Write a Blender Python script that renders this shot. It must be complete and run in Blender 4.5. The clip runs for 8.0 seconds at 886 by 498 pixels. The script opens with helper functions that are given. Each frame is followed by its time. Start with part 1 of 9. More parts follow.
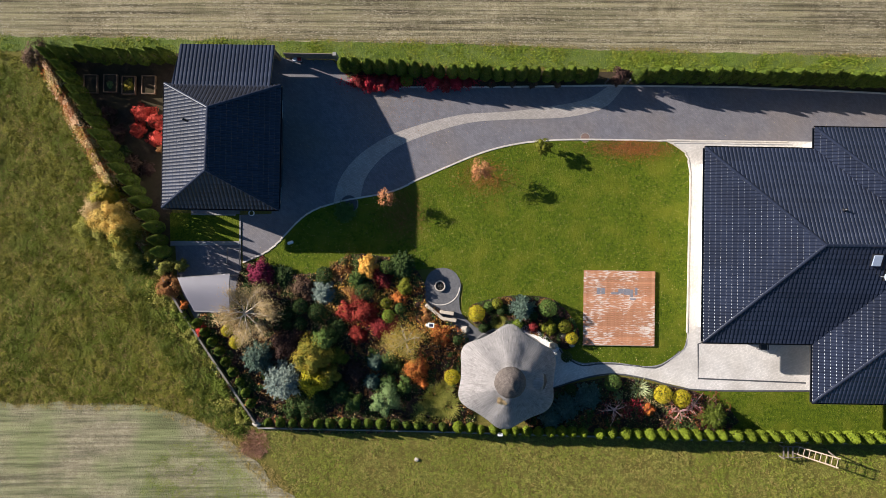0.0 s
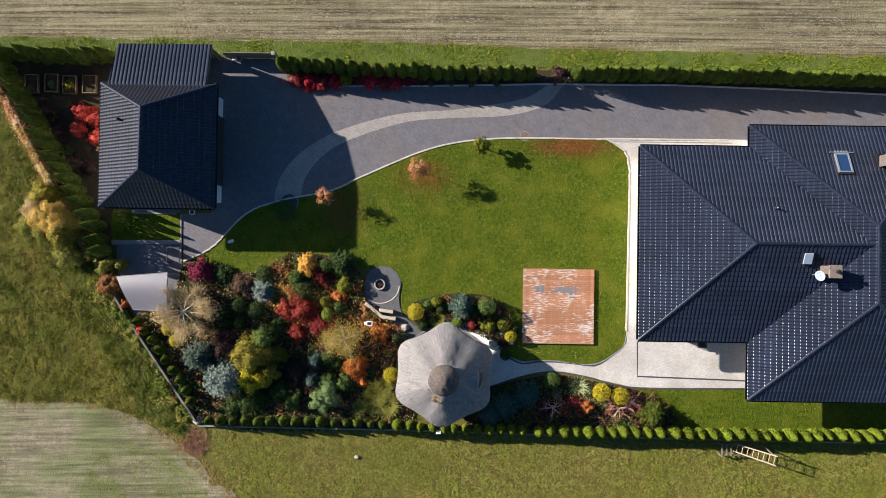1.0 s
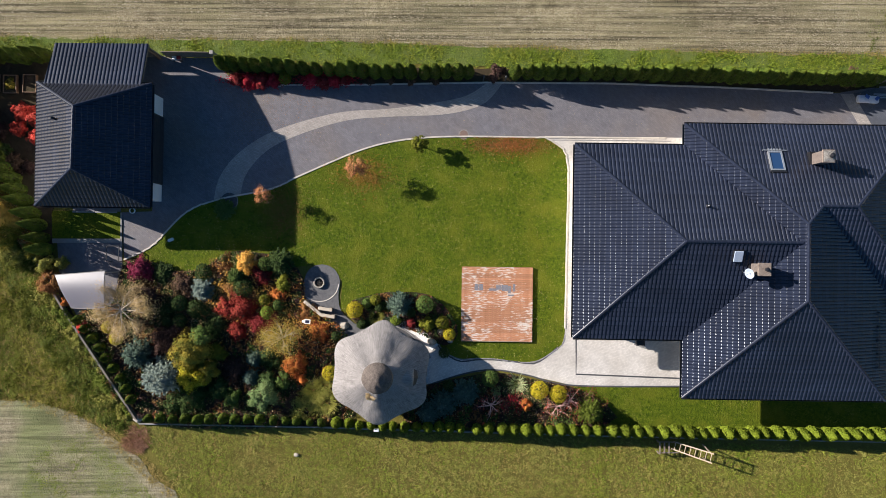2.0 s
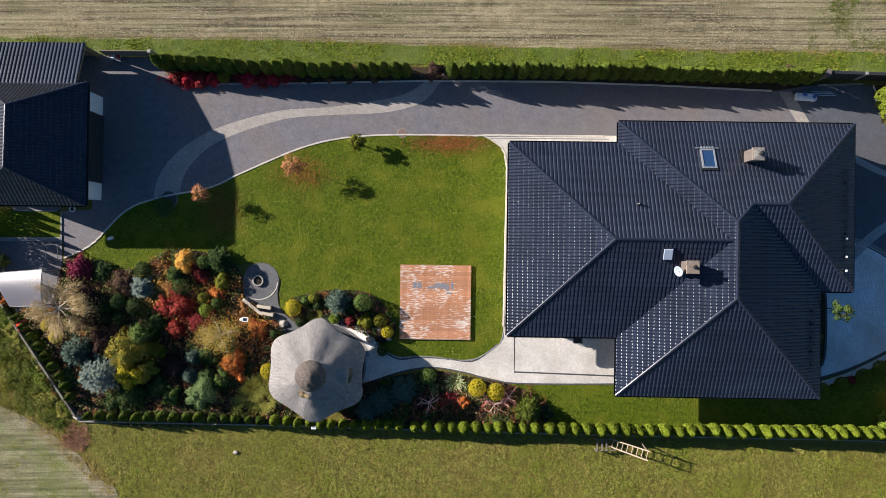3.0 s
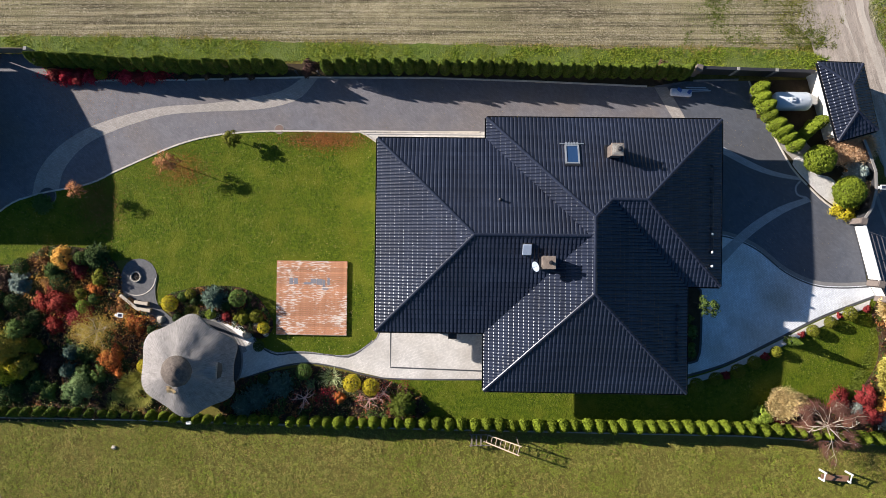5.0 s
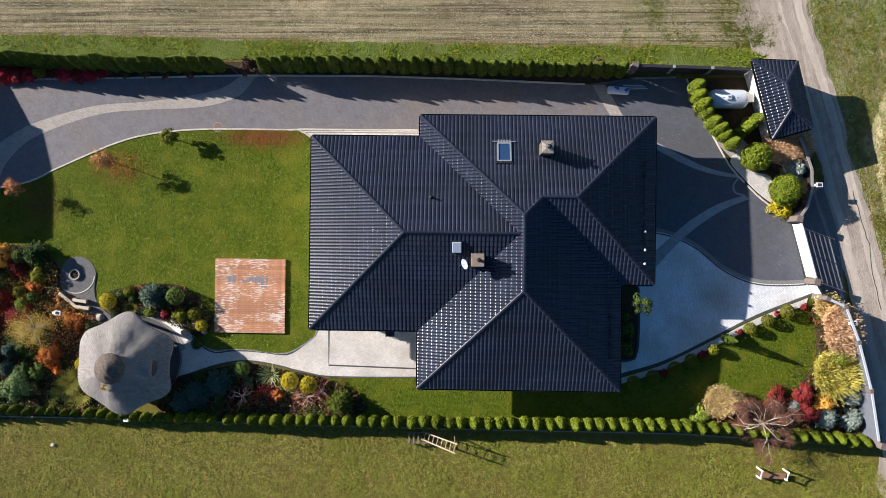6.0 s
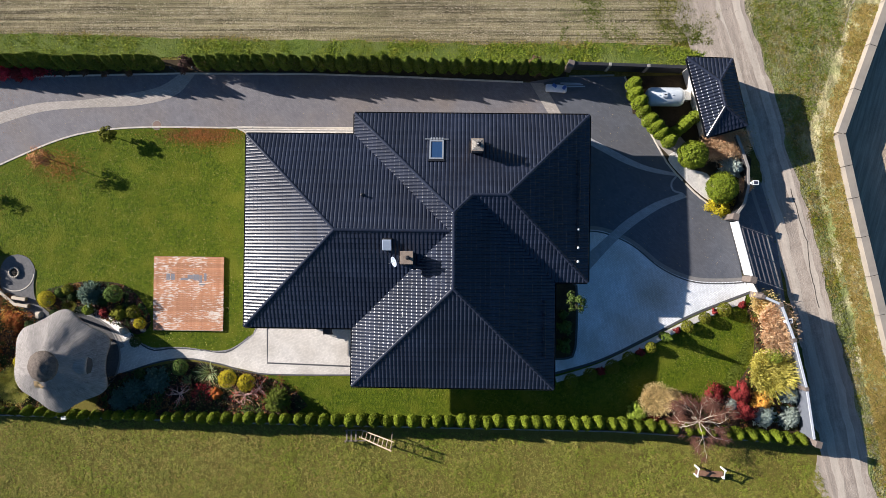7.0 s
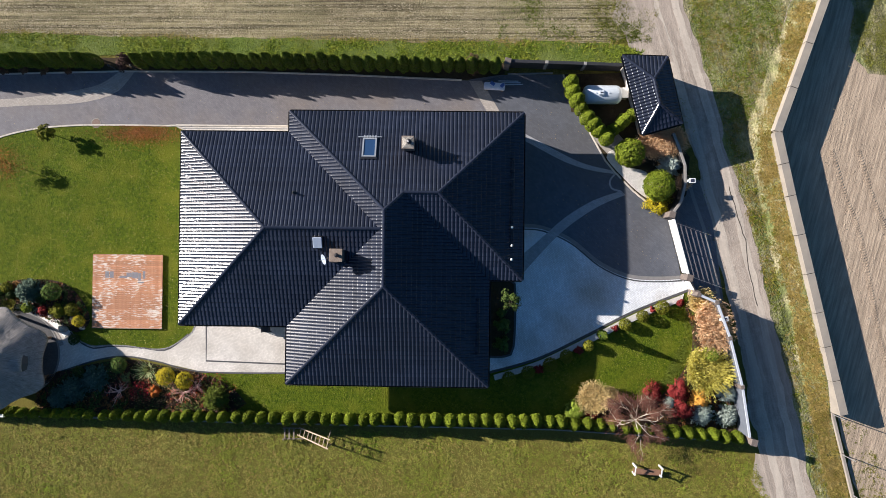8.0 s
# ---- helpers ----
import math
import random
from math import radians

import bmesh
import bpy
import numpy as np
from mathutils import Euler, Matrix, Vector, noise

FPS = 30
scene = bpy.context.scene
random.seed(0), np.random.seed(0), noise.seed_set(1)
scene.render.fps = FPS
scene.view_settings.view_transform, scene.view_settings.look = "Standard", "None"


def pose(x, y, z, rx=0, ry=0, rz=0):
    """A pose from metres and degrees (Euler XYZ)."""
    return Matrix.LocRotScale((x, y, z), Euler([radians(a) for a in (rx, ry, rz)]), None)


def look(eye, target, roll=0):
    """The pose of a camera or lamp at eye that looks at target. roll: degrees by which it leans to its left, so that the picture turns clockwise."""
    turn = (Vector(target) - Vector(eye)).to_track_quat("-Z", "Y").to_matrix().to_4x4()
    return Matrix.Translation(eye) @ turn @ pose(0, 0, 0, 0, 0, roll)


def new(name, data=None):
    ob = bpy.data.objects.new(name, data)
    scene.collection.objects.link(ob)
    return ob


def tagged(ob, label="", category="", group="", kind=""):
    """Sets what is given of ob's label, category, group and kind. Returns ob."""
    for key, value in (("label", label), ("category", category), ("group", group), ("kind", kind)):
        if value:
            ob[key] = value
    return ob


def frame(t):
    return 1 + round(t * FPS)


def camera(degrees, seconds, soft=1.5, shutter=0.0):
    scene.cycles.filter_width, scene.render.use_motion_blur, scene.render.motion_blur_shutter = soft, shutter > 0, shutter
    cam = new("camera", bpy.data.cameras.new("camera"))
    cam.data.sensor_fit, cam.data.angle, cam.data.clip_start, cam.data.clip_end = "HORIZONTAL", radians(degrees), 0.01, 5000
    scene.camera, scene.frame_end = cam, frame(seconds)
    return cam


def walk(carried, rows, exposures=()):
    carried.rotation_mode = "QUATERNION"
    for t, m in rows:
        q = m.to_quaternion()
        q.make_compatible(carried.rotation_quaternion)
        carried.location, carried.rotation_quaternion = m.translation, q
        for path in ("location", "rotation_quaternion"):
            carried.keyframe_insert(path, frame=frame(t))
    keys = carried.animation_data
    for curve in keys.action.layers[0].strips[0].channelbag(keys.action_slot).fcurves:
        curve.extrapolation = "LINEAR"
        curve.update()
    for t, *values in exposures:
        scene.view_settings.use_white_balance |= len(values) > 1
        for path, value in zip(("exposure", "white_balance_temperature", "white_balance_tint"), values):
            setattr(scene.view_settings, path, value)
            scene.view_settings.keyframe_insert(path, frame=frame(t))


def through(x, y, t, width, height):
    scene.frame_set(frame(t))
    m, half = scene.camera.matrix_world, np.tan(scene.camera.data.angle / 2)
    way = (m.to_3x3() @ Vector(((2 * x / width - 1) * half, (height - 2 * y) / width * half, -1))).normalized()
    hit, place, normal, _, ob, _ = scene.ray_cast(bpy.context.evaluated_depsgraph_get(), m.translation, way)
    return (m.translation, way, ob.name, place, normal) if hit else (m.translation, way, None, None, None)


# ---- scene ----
cam = camera(61.9, 8.0, soft=0.65)
# seconds, place in metres, turn in degrees: a drone looking almost straight down
PATH = [
    (0.0, 0.0212, -0.8481, 48.6652, 0.8399, -0.0276, 0.9258),
    (1.0, 4.1755, -0.7701, 48.8027, 0.7020, 0.1890, 0.8560),
    (2.0, 8.3691, -0.7278, 48.9065, 0.5852, 0.3866, 0.7989),
    (3.0, 12.5880, -0.7175, 48.9767, 0.4894, 0.5653, 0.7545),
    (4.0, 16.8182, -0.7352, 49.0132, 0.4147, 0.7251, 0.7229),
    (5.0, 21.0458, -0.7770, 49.0161, 0.3610, 0.8659, 0.7040),
    (6.0, 25.2567, -0.8392, 48.9853, 0.3283, 0.9878, 0.6979),
    (7.0, 29.4371, -0.9178, 48.9209, 0.3167, 1.0907, 0.7044),
    (8.0, 33.5730, -1.0091, 48.8228, 0.3262, 1.1748, 0.7238),
]
walk(cam, [(t, pose(x, y, z, rx, ry, rz)) for t, x, y, z, rx, ry, rz in PATH])

# ---- world and sun: a low, clear autumn sun ----
SUN_WAY = Vector((0.944, -0.330, -0.4224)).normalized()
SUN_ELEV = math.asin(-SUN_WAY.z)
world = bpy.data.worlds.new("world")
scene.world = world
world.use_nodes = True
wt = world.node_tree
sky = wt.nodes.new("ShaderNodeTexSky")
sky.sky_type = "NISHITA"
sky.sun_disc = False
sky.ozone_density = 3.0
sky.sun_elevation = SUN_ELEV
sky.sun_rotation = math.atan2(-SUN_WAY.x, -SUN_WAY.y)
deep = wt.nodes.new("ShaderNodeHueSaturation")
deep.inputs["Saturation"].default_value = 1.28
wt.links.new(sky.outputs[0], deep.inputs["Color"])
wt.links.new(deep.outputs[0], wt.nodes["Background"].inputs[0])
wt.nodes["Background"].inputs[1].default_value = 0.049
sun_data = bpy.data.lights.new("sun", "SUN")
sun_data.energy, sun_data.angle, sun_data.color = 5.0, radians(0.53), (1.0, 0.925, 0.865)
sun = new("sun", sun_data)
sun.matrix_world = look((-60, 20, 40), Vector((-60, 20, 40)) + SUN_WAY)
scene.view_settings.exposure = 1.05

rng = np.random.default_rng(7)


# ---- materials ----
def mat(name, c1, c2, rough=0.8, scale=3.0, fine=40.0, bump=0.3, dist=0.02, metal=0.0, c3=None, spec=0.5, island=0.0, c_big=0.5, big=0.35):
    """A surface with grain at two sizes: c1 to c2 by grain, c3 in larger patches."""
    m = bpy.data.materials.new(name)
    m.use_nodes = True
    nt = m.node_tree
    bs = nt.nodes["Principled BSDF"]
    co = nt.nodes.new("ShaderNodeTexCoord")
    n1 = nt.nodes.new("ShaderNodeTexNoise")
    n1.inputs["Scale"].default_value, n1.inputs["Detail"].default_value, n1.inputs["Roughness"].default_value = scale, 6, 0.65
    n2 = nt.nodes.new("ShaderNodeTexNoise")
    n2.inputs["Scale"].default_value, n2.inputs["Detail"].default_value = fine, 4
    for n in (n1, n2):
        nt.links.new(co.outputs["Object"], n.inputs["Vector"])
    add = nt.nodes.new("ShaderNodeMath")
    add.operation = "ADD"
    half = nt.nodes.new("ShaderNodeMath")
    half.operation = "MULTIPLY"
    half.inputs[1].default_value = 0.5
    nt.links.new(n1.outputs[0], add.inputs[0])
    nt.links.new(n2.outputs[0], add.inputs[1])
    nt.links.new(add.outputs[0], half.inputs[0])
    ramp = nt.nodes.new("ShaderNodeValToRGB")
    ramp.color_ramp.elements[0].position, ramp.color_ramp.elements[1].position = 0.36, 0.64
    ramp.color_ramp.elements[0].color, ramp.color_ramp.elements[1].color = (*c1, 1), (*c2, 1)
    nt.links.new(half.outputs[0], ramp.inputs[0])
    col = ramp.outputs[0]
    if c3:
        n3 = nt.nodes.new("ShaderNodeTexNoise")
        n3.inputs["Scale"].default_value, n3.inputs["Detail"].default_value = big, 5
        nt.links.new(co.outputs["Object"], n3.inputs["Vector"])
        r3 = nt.nodes.new("ShaderNodeValToRGB")
        r3.color_ramp.elements[0].position, r3.color_ramp.elements[1].position = c_big - 0.1, c_big + 0.12
        mix = nt.nodes.new("ShaderNodeMix")
        mix.data_type = "RGBA"
        nt.links.new(n3.outputs[0], r3.inputs[0])
        nt.links.new(r3.outputs[0], mix.inputs[0])
        nt.links.new(col, mix.inputs[6])
        mix.inputs[7].default_value = (*c3, 1)
        col = mix.outputs[2]
    if island:
        geo = nt.nodes.new("ShaderNodeNewGeometry")
        info = nt.nodes.new("ShaderNodeObjectInfo")
        sm = nt.nodes.new("ShaderNodeMath")
        sm.operation = "ADD"
        nt.links.new(geo.outputs["Random Per Island"], sm.inputs[0])
        nt.links.new(info.outputs["Random"], sm.inputs[1])
        mr = nt.nodes.new("ShaderNodeMapRange")
        mr.inputs[1].default_value, mr.inputs[2].default_value = 0, 2
        mr.inputs[3].default_value, mr.inputs[4].default_value = 1 - island, 1 + island
        nt.links.new(sm.outputs[0], mr.inputs[0])
        hsv = nt.nodes.new("ShaderNodeHueSaturation")
        nt.links.new(mr.outputs[0], hsv.inputs["Value"])
        nt.links.new(col, hsv.inputs["Color"])
        col = hsv.outputs[0]
    nt.links.new(col, bs.inputs["Base Color"])
    bs.inputs["Roughness"].default_value, bs.inputs["Metallic"].default_value = rough, metal
    bs.inputs["Specular IOR Level"].default_value = spec
    if bump:
        b = nt.nodes.new("ShaderNodeBump")
        b.inputs["Strength"].default_value, b.inputs["Distance"].default_value = bump, dist
        nt.links.new(half.outputs[0], b.inputs["Height"])
        nt.links.new(b.outputs[0], bs.inputs["Normal"])
    return m


def foliage(name, c1, c2, c3=None, rough=0.7, big=1.3, through=0.0):
    """Leaves: varied leaf by leaf; a share of the light may pass through the blade."""
    m = mat(name, c1, c2, rough, 2.5, 25, 0.0, c3=c3, spec=0.12, island=0.45, c_big=0.52, big=big)
    if through:
        nt = m.node_tree
        bs = nt.nodes["Principled BSDF"]
        tl = nt.nodes.new("ShaderNodeBsdfTranslucent")
        mx = nt.nodes.new("ShaderNodeMixShader")
        mx.inputs[0].default_value = through
        nt.links.new(bs.inputs["Base Color"].links[0].from_socket, tl.inputs[0])
        nt.links.new(bs.outputs[0], mx.inputs[1])
        nt.links.new(tl.outputs[0], mx.inputs[2])
        nt.links.new(mx.outputs[0], nt.nodes["Material Output"].inputs[0])
    return m


def paving(name, c1, c2, mortar, bw=0.2, bh=0.1, turn=0.0, rough=0.75, gap=0.006, bump=0.25, c3=None):
    """Small set stones: a brick bond with its joints, varied stone by stone and in large stains."""
    m = mat(name, c1, c2, rough, 1.2, 30, 0.0, c3=c3, c_big=0.55, big=0.25)
    nt = m.node_tree
    bs = nt.nodes["Principled BSDF"]
    old = bs.inputs["Base Color"].links[0].from_socket
    co = nt.nodes["Texture Coordinate"]
    mp = nt.nodes.new("ShaderNodeMapping")
    mp.inputs["Rotation"].default_value[2] = radians(turn)
    nt.links.new(co.outputs["Object"], mp.inputs[0])
    br = nt.nodes.new("ShaderNodeTexBrick")
    br.inputs["Scale"].default_value, br.inputs["Brick Width"].default_value, br.inputs["Row Height"].default_value = 1.0, bw, bh
    br.inputs["Mortar Size"].default_value = gap
    br.inputs["Color1"].default_value, br.inputs["Color2"].default_value, br.inputs["Mortar"].default_value = (0.88, 0.88, 0.88, 1), (1.12, 1.12, 1.12, 1), (*mortar, 1)
    nt.links.new(mp.outputs[0], br.inputs["Vector"])
    mul = nt.nodes.new("ShaderNodeMix")
    mul.data_type, mul.blend_type = "RGBA", "MULTIPLY"
    mul.inputs[0].default_value = 1.0
    nt.links.new(old, mul.inputs[6])
    nt.links.new(br.outputs["Color"], mul.inputs[7])
    nt.links.new(mul.outputs[2], bs.inputs["Base Color"])
    b = nt.nodes.new("ShaderNodeBump")
    b.inputs["Strength"].default_value, b.inputs["Distance"].default_value = bump, 0.01
    inv = nt.nodes.new("ShaderNodeMath")
    inv.operation = "SUBTRACT"
    inv.inputs[0].default_value = 1.0
    nt.links.new(br.outputs["Fac"], inv.inputs[1])
    nt.links.new(inv.outputs[0], b.inputs["Height"])
    nt.links.new(b.outputs[0], bs.inputs["Normal"])
    return m


def furrowed(name, c1, c2, c3, turn, wave, depth=0.6, along=26.0, lo=0.6, hi=1.25, fine=9.0, dist=0.12, big=0.15):
    """Worked soil with stubble: rows of furrows over noise."""
    m = mat(name, c1, c2, 0.95, 1.5, 14, 0.0, c3=c3, c_big=0.5, big=big, spec=0.1)
    nt = m.node_tree
    bs = nt.nodes["Principled BSDF"]
    old = bs.inputs["Base Color"].links[0].from_socket
    co = nt.nodes["Texture Coordinate"]
    mp = nt.nodes.new("ShaderNodeMapping")
    mp.vector_type = "TEXTURE"
    mp.inputs["Rotation"].default_value[2] = radians(turn)
    mp.inputs["Scale"].default_value = (along, 1, 1)
    nt.links.new(co.outputs["Object"], mp.inputs[0])
    nz = nt.nodes.new("ShaderNodeTexNoise")
    nz.inputs["Scale"].default_value, nz.inputs["Detail"].default_value, nz.inputs["Roughness"].default_value = wave, 5, 0.7
    nt.links.new(mp.outputs[0], nz.inputs["Vector"])
    rp = nt.nodes.new("ShaderNodeValToRGB")
    rp.color_ramp.elements[0].position, rp.color_ramp.elements[1].position = 0.38, 0.62
    rp.color_ramp.elements[0].color, rp.color_ramp.elements[1].color = (lo, lo, lo * 0.98, 1), (hi, hi, hi * 0.97, 1)
    nt.links.new(nz.outputs[0], rp.inputs[0])
    mul = nt.nodes.new("ShaderNodeMix")
    mul.data_type, mul.blend_type = "RGBA", "MULTIPLY"
    mul.inputs[0].default_value = 1.0
    nt.links.new(old, mul.inputs[6])
    nt.links.new(rp.outputs[0], mul.inputs[7])
    nt.links.new(mul.outputs[2], bs.inputs["Base Color"])
    clod = nt.nodes.new("ShaderNodeTexNoise")
    clod.inputs["Scale"].default_value, clod.inputs["Detail"].default_value = fine, 6
    nt.links.new(co.outputs["Object"], clod.inputs["Vector"])
    sm = nt.nodes.new("ShaderNodeMath")
    sm.operation = "ADD"
    nt.links.new(nz.outputs[0], sm.inputs[0])
    nt.links.new(clod.outputs[0], sm.inputs[1])
    b = nt.nodes.new("ShaderNodeBump")
    b.inputs["Strength"].default_value, b.inputs["Distance"].default_value = depth, dist
    nt.links.new(sm.outputs[0], b.inputs["Height"])
    nt.links.new(b.outputs[0], bs.inputs["Normal"])
    return m


M_MEADOW = mat("meadow_grass", (0.052, 0.053, 0.010), (0.215, 0.172, 0.046), 0.9, 1.6, 11, 0.9, 0.12, c3=(0.14, 0.125, 0.028), spec=0.1, big=0.12)
M_VERGE = furrowed("dry_verge_ground", (0.115, 0.115, 0.05), (0.40, 0.35, 0.22), (0.15, 0.175, 0.065), -76, 1.6, 1.0, 5.0, 0.60, 1.35, 7.0, 0.14, 0.5)
M_LAWN = mat("mown_lawn", (0.022, 0.048, 0.003), (0.124, 0.158, 0.010), 0.85, 4.6, 15, 1.0, 0.10, c3=(0.118, 0.132, 0.012), spec=0.1, big=0.6, c_big=0.56)
M_FIELD = furrowed("stubble_field", (0.125, 0.105, 0.058), (0.37, 0.315, 0.205), (0.235, 0.205, 0.12), 0.6, 4.2, 1.0, 45.0, 0.40, 1.42, 10.0, 0.12)
M_FIELD2 = furrowed("seeded_field", (0.17, 0.15, 0.09), (0.37, 0.32, 0.22), (0.20, 0.21, 0.10), 1.5, 3.6, 0.9, 18.0, 0.62, 1.26, 12.0, 0.09, 0.28)
M_CROP = mat("green_crop", (0.05, 0.085, 0.012), (0.14, 0.19, 0.035), 0.85, 1.5, 12, 0.9, 0.12, spec=0.2, c3=(0.13, 0.16, 0.04), big=0.4)
M_DIRT = furrowed("dirt_road", (0.28, 0.235, 0.20), (0.46, 0.395, 0.345), (0.38, 0.32, 0.275), -76, 2.2, 0.5, 9.0, 0.78, 1.12, 11.0, 0.05)
M_SAND = furrowed("tracked_sand", (0.33, 0.255, 0.19), (0.46, 0.365, 0.28), (0.40, 0.315, 0.24), 76, 5.5, 0.7, 16.0, 0.70, 1.16, 10.0, 0.05)
M_SOIL = mat("bed_soil", (0.025, 0.019, 0.013), (0.085, 0.06, 0.038), 0.95, 2.5, 25, 0.8, 0.06, c3=(0.05, 0.04, 0.022), spec=0.1, big=0.7)
M_MULCH = mat("bark_mulch", (0.035, 0.024, 0.015), (0.11, 0.072, 0.045), 0.95, 5, 45, 0.8, 0.05, spec=0.1)
M_PAVER = paving("dark_pavers", (0.118, 0.112, 0.124), (0.180, 0.172, 0.186), (0.72, 0.72, 0.72), 0.2, 0.1, 37, c3=(0.165, 0.143, 0.136))
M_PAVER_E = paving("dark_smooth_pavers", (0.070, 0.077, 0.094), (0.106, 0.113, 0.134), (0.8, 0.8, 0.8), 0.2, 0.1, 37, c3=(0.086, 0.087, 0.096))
M_PAVER2 = paving("pale_pavers", (0.29, 0.258, 0.232), (0.39, 0.352, 0.318), (0.7, 0.7, 0.7), 0.2, 0.1, 20, c3=(0.31, 0.28, 0.245))
M_PAVER3 = paving("grey_band_pavers", (0.26, 0.265, 0.28), (0.36, 0.36, 0.37), (0.7, 0.7, 0.7), 0.2, 0.1, 40)
M_GRANITE = paving("granite_setts", (0.60, 0.63, 0.67), (0.79, 0.81, 0.84), (0.65, 0.63, 0.6), 0.1, 0.1, 30, c3=(0.46, 0.43, 0.39), gap=0.008)
M_TERRACE = paving("terrace_setts", (0.55, 0.52, 0.48), (0.71, 0.67, 0.62), (0.75, 0.73, 0.7), 0.1, 0.1, 10, c3=(0.47, 0.43, 0.38), gap=0.006)
M_BORDER = paving("dark_border_setts", (0.05, 0.05, 0.055), (0.09, 0.09, 0.095), (0.6, 0.6, 0.6), 0.1, 0.1)
M_KERB = mat("kerb_stone", (0.40, 0.36, 0.31), (0.58, 0.53, 0.46), 0.85, 4, 40, 0.3, 0.01, island=0.25)
M_KERB_DARK = mat("grey_kerb", (0.17, 0.165, 0.16), (0.27, 0.26, 0.25), 0.85, 4, 40, 0.3, 0.01, island=0.25)
M_GRAVEL = mat("grey_gravel", (0.07, 0.07, 0.075), (0.17, 0.165, 0.165), 0.9, 9, 55, 0.7, 0.03)
M_PEBBLE = mat("white_pebble", (0.56, 0.53, 0.50), (0.82, 0.79, 0.75), 0.7, 6, 50, 0.3, 0.01, island=0.3)
M_TILE = mat("anthracite_tile", (0.0155, 0.0195, 0.034), (0.0275, 0.034, 0.057), 0.2, 2.0, 60, 0.03, 0.002, c3=(0.018, 0.0215, 0.035), spec=0.36, big=0.4, island=0.25)
M_GUTTER = mat("dark_gutter_metal", (0.03, 0.03, 0.034), (0.05, 0.05, 0.055), 0.35, 3, 50, 0.05, 0.003, metal=0.6)
M_PLASTER = mat("pale_plaster", (0.66, 0.63, 0.57), (0.76, 0.73, 0.68), 0.9, 1.5, 60, 0.2, 0.004)
M_WHITE = mat("white_paint", (0.74, 0.73, 0.70), (0.83, 0.82, 0.79), 0.55, 2, 40, 0.1, 0.003)
M_BLUESTEEL = mat("blue_grey_steel_paint", (0.10, 0.115, 0.145), (0.16, 0.175, 0.205), 0.5, 2, 40, 0.1, 0.003)
M_PALESTEEL = mat("pale_steel_paint", (0.42, 0.45, 0.50), (0.54, 0.57, 0.61), 0.5, 2, 40, 0.1, 0.003)
M_SOFFIT = mat("soffit_board", (0.16, 0.12, 0.09), (0.24, 0.19, 0.14), 0.7, 3, 40, 0.1, 0.004)
M_DARK = mat("charcoal_paint", (0.022, 0.022, 0.026), (0.04, 0.04, 0.044), 0.5, 3, 40, 0.1, 0.003)
M_THATCH = mat("grey_reed_thatch", (0.185, 0.174, 0.170), (0.40, 0.376, 0.366), 0.95, 3.2, 30, 0.9, 0.06, c3=(0.32, 0.302, 0.294), spec=0.1, big=0.6)
M_THATCH2 = mat("dark_heather_cap", (0.075, 0.062, 0.054), (0.20, 0.168, 0.148), 0.95, 5, 30, 1.0, 0.09, spec=0.1)


def radial_reed(m, count=30.0, depth=0.6):
    """Reed laid down the slope: fine streaks that run out from the middle."""
    nt = m.node_tree
    bs = nt.nodes["Principled BSDF"]
    old = bs.inputs["Base Color"].links[0].from_socket
    sep = nt.nodes.new("ShaderNodeSeparateXYZ")
    nt.links.new(nt.nodes["Texture Coordinate"].outputs["Object"], sep.inputs[0])
    ang = nt.nodes.new("ShaderNodeMath")
    ang.operation = "ARCTAN2"
    nt.links.new(sep.outputs[1], ang.inputs[0])
    nt.links.new(sep.outputs[0], ang.inputs[1])
    mul = nt.nodes.new("ShaderNodeMath")
    mul.operation = "MULTIPLY"
    mul.inputs[1].default_value = count
    nt.links.new(ang.outputs[0], mul.inputs[0])
    comb = nt.nodes.new("ShaderNodeCombineXYZ")
    nt.links.new(mul.outputs[0], comb.inputs[0])
    nt.links.new(sep.outputs[2], comb.inputs[1])
    nz = nt.nodes.new("ShaderNodeTexNoise")
    nz.inputs["Scale"].default_value, nz.inputs["Detail"].default_value, nz.inputs["Roughness"].default_value = 1.6, 5, 0.7
    nt.links.new(comb.outputs[0], nz.inputs["Vector"])
    rp = nt.nodes.new("ShaderNodeValToRGB")
    rp.color_ramp.elements[0].position, rp.color_ramp.elements[1].position = 0.33, 0.6
    rp.color_ramp.elements[0].color, rp.color_ramp.elements[1].color = (0.56, 0.55, 0.54, 1), (1.10, 1.09, 1.08, 1)
    nt.links.new(nz.outputs[0], rp.inputs[0])
    mx = nt.nodes.new("ShaderNodeMix")
    mx.data_type, mx.blend_type = "RGBA", "MULTIPLY"
    mx.inputs[0].default_value = 1.0
    nt.links.new(old, mx.inputs[6])
    nt.links.new(rp.outputs[0], mx.inputs[7])
    nt.links.new(mx.outputs[2], bs.inputs["Base Color"])
    b = nt.nodes.new("ShaderNodeBump")
    b.inputs["Strength"].default_value, b.inputs["Distance"].default_value = depth, 0.06
    nt.links.new(nz.outputs[0], b.inputs["Height"])
    nt.links.new(bs.inputs["Normal"].links[0].from_socket, b.inputs["Normal"])
    nt.links.new(b.outputs[0], bs.inputs["Normal"])


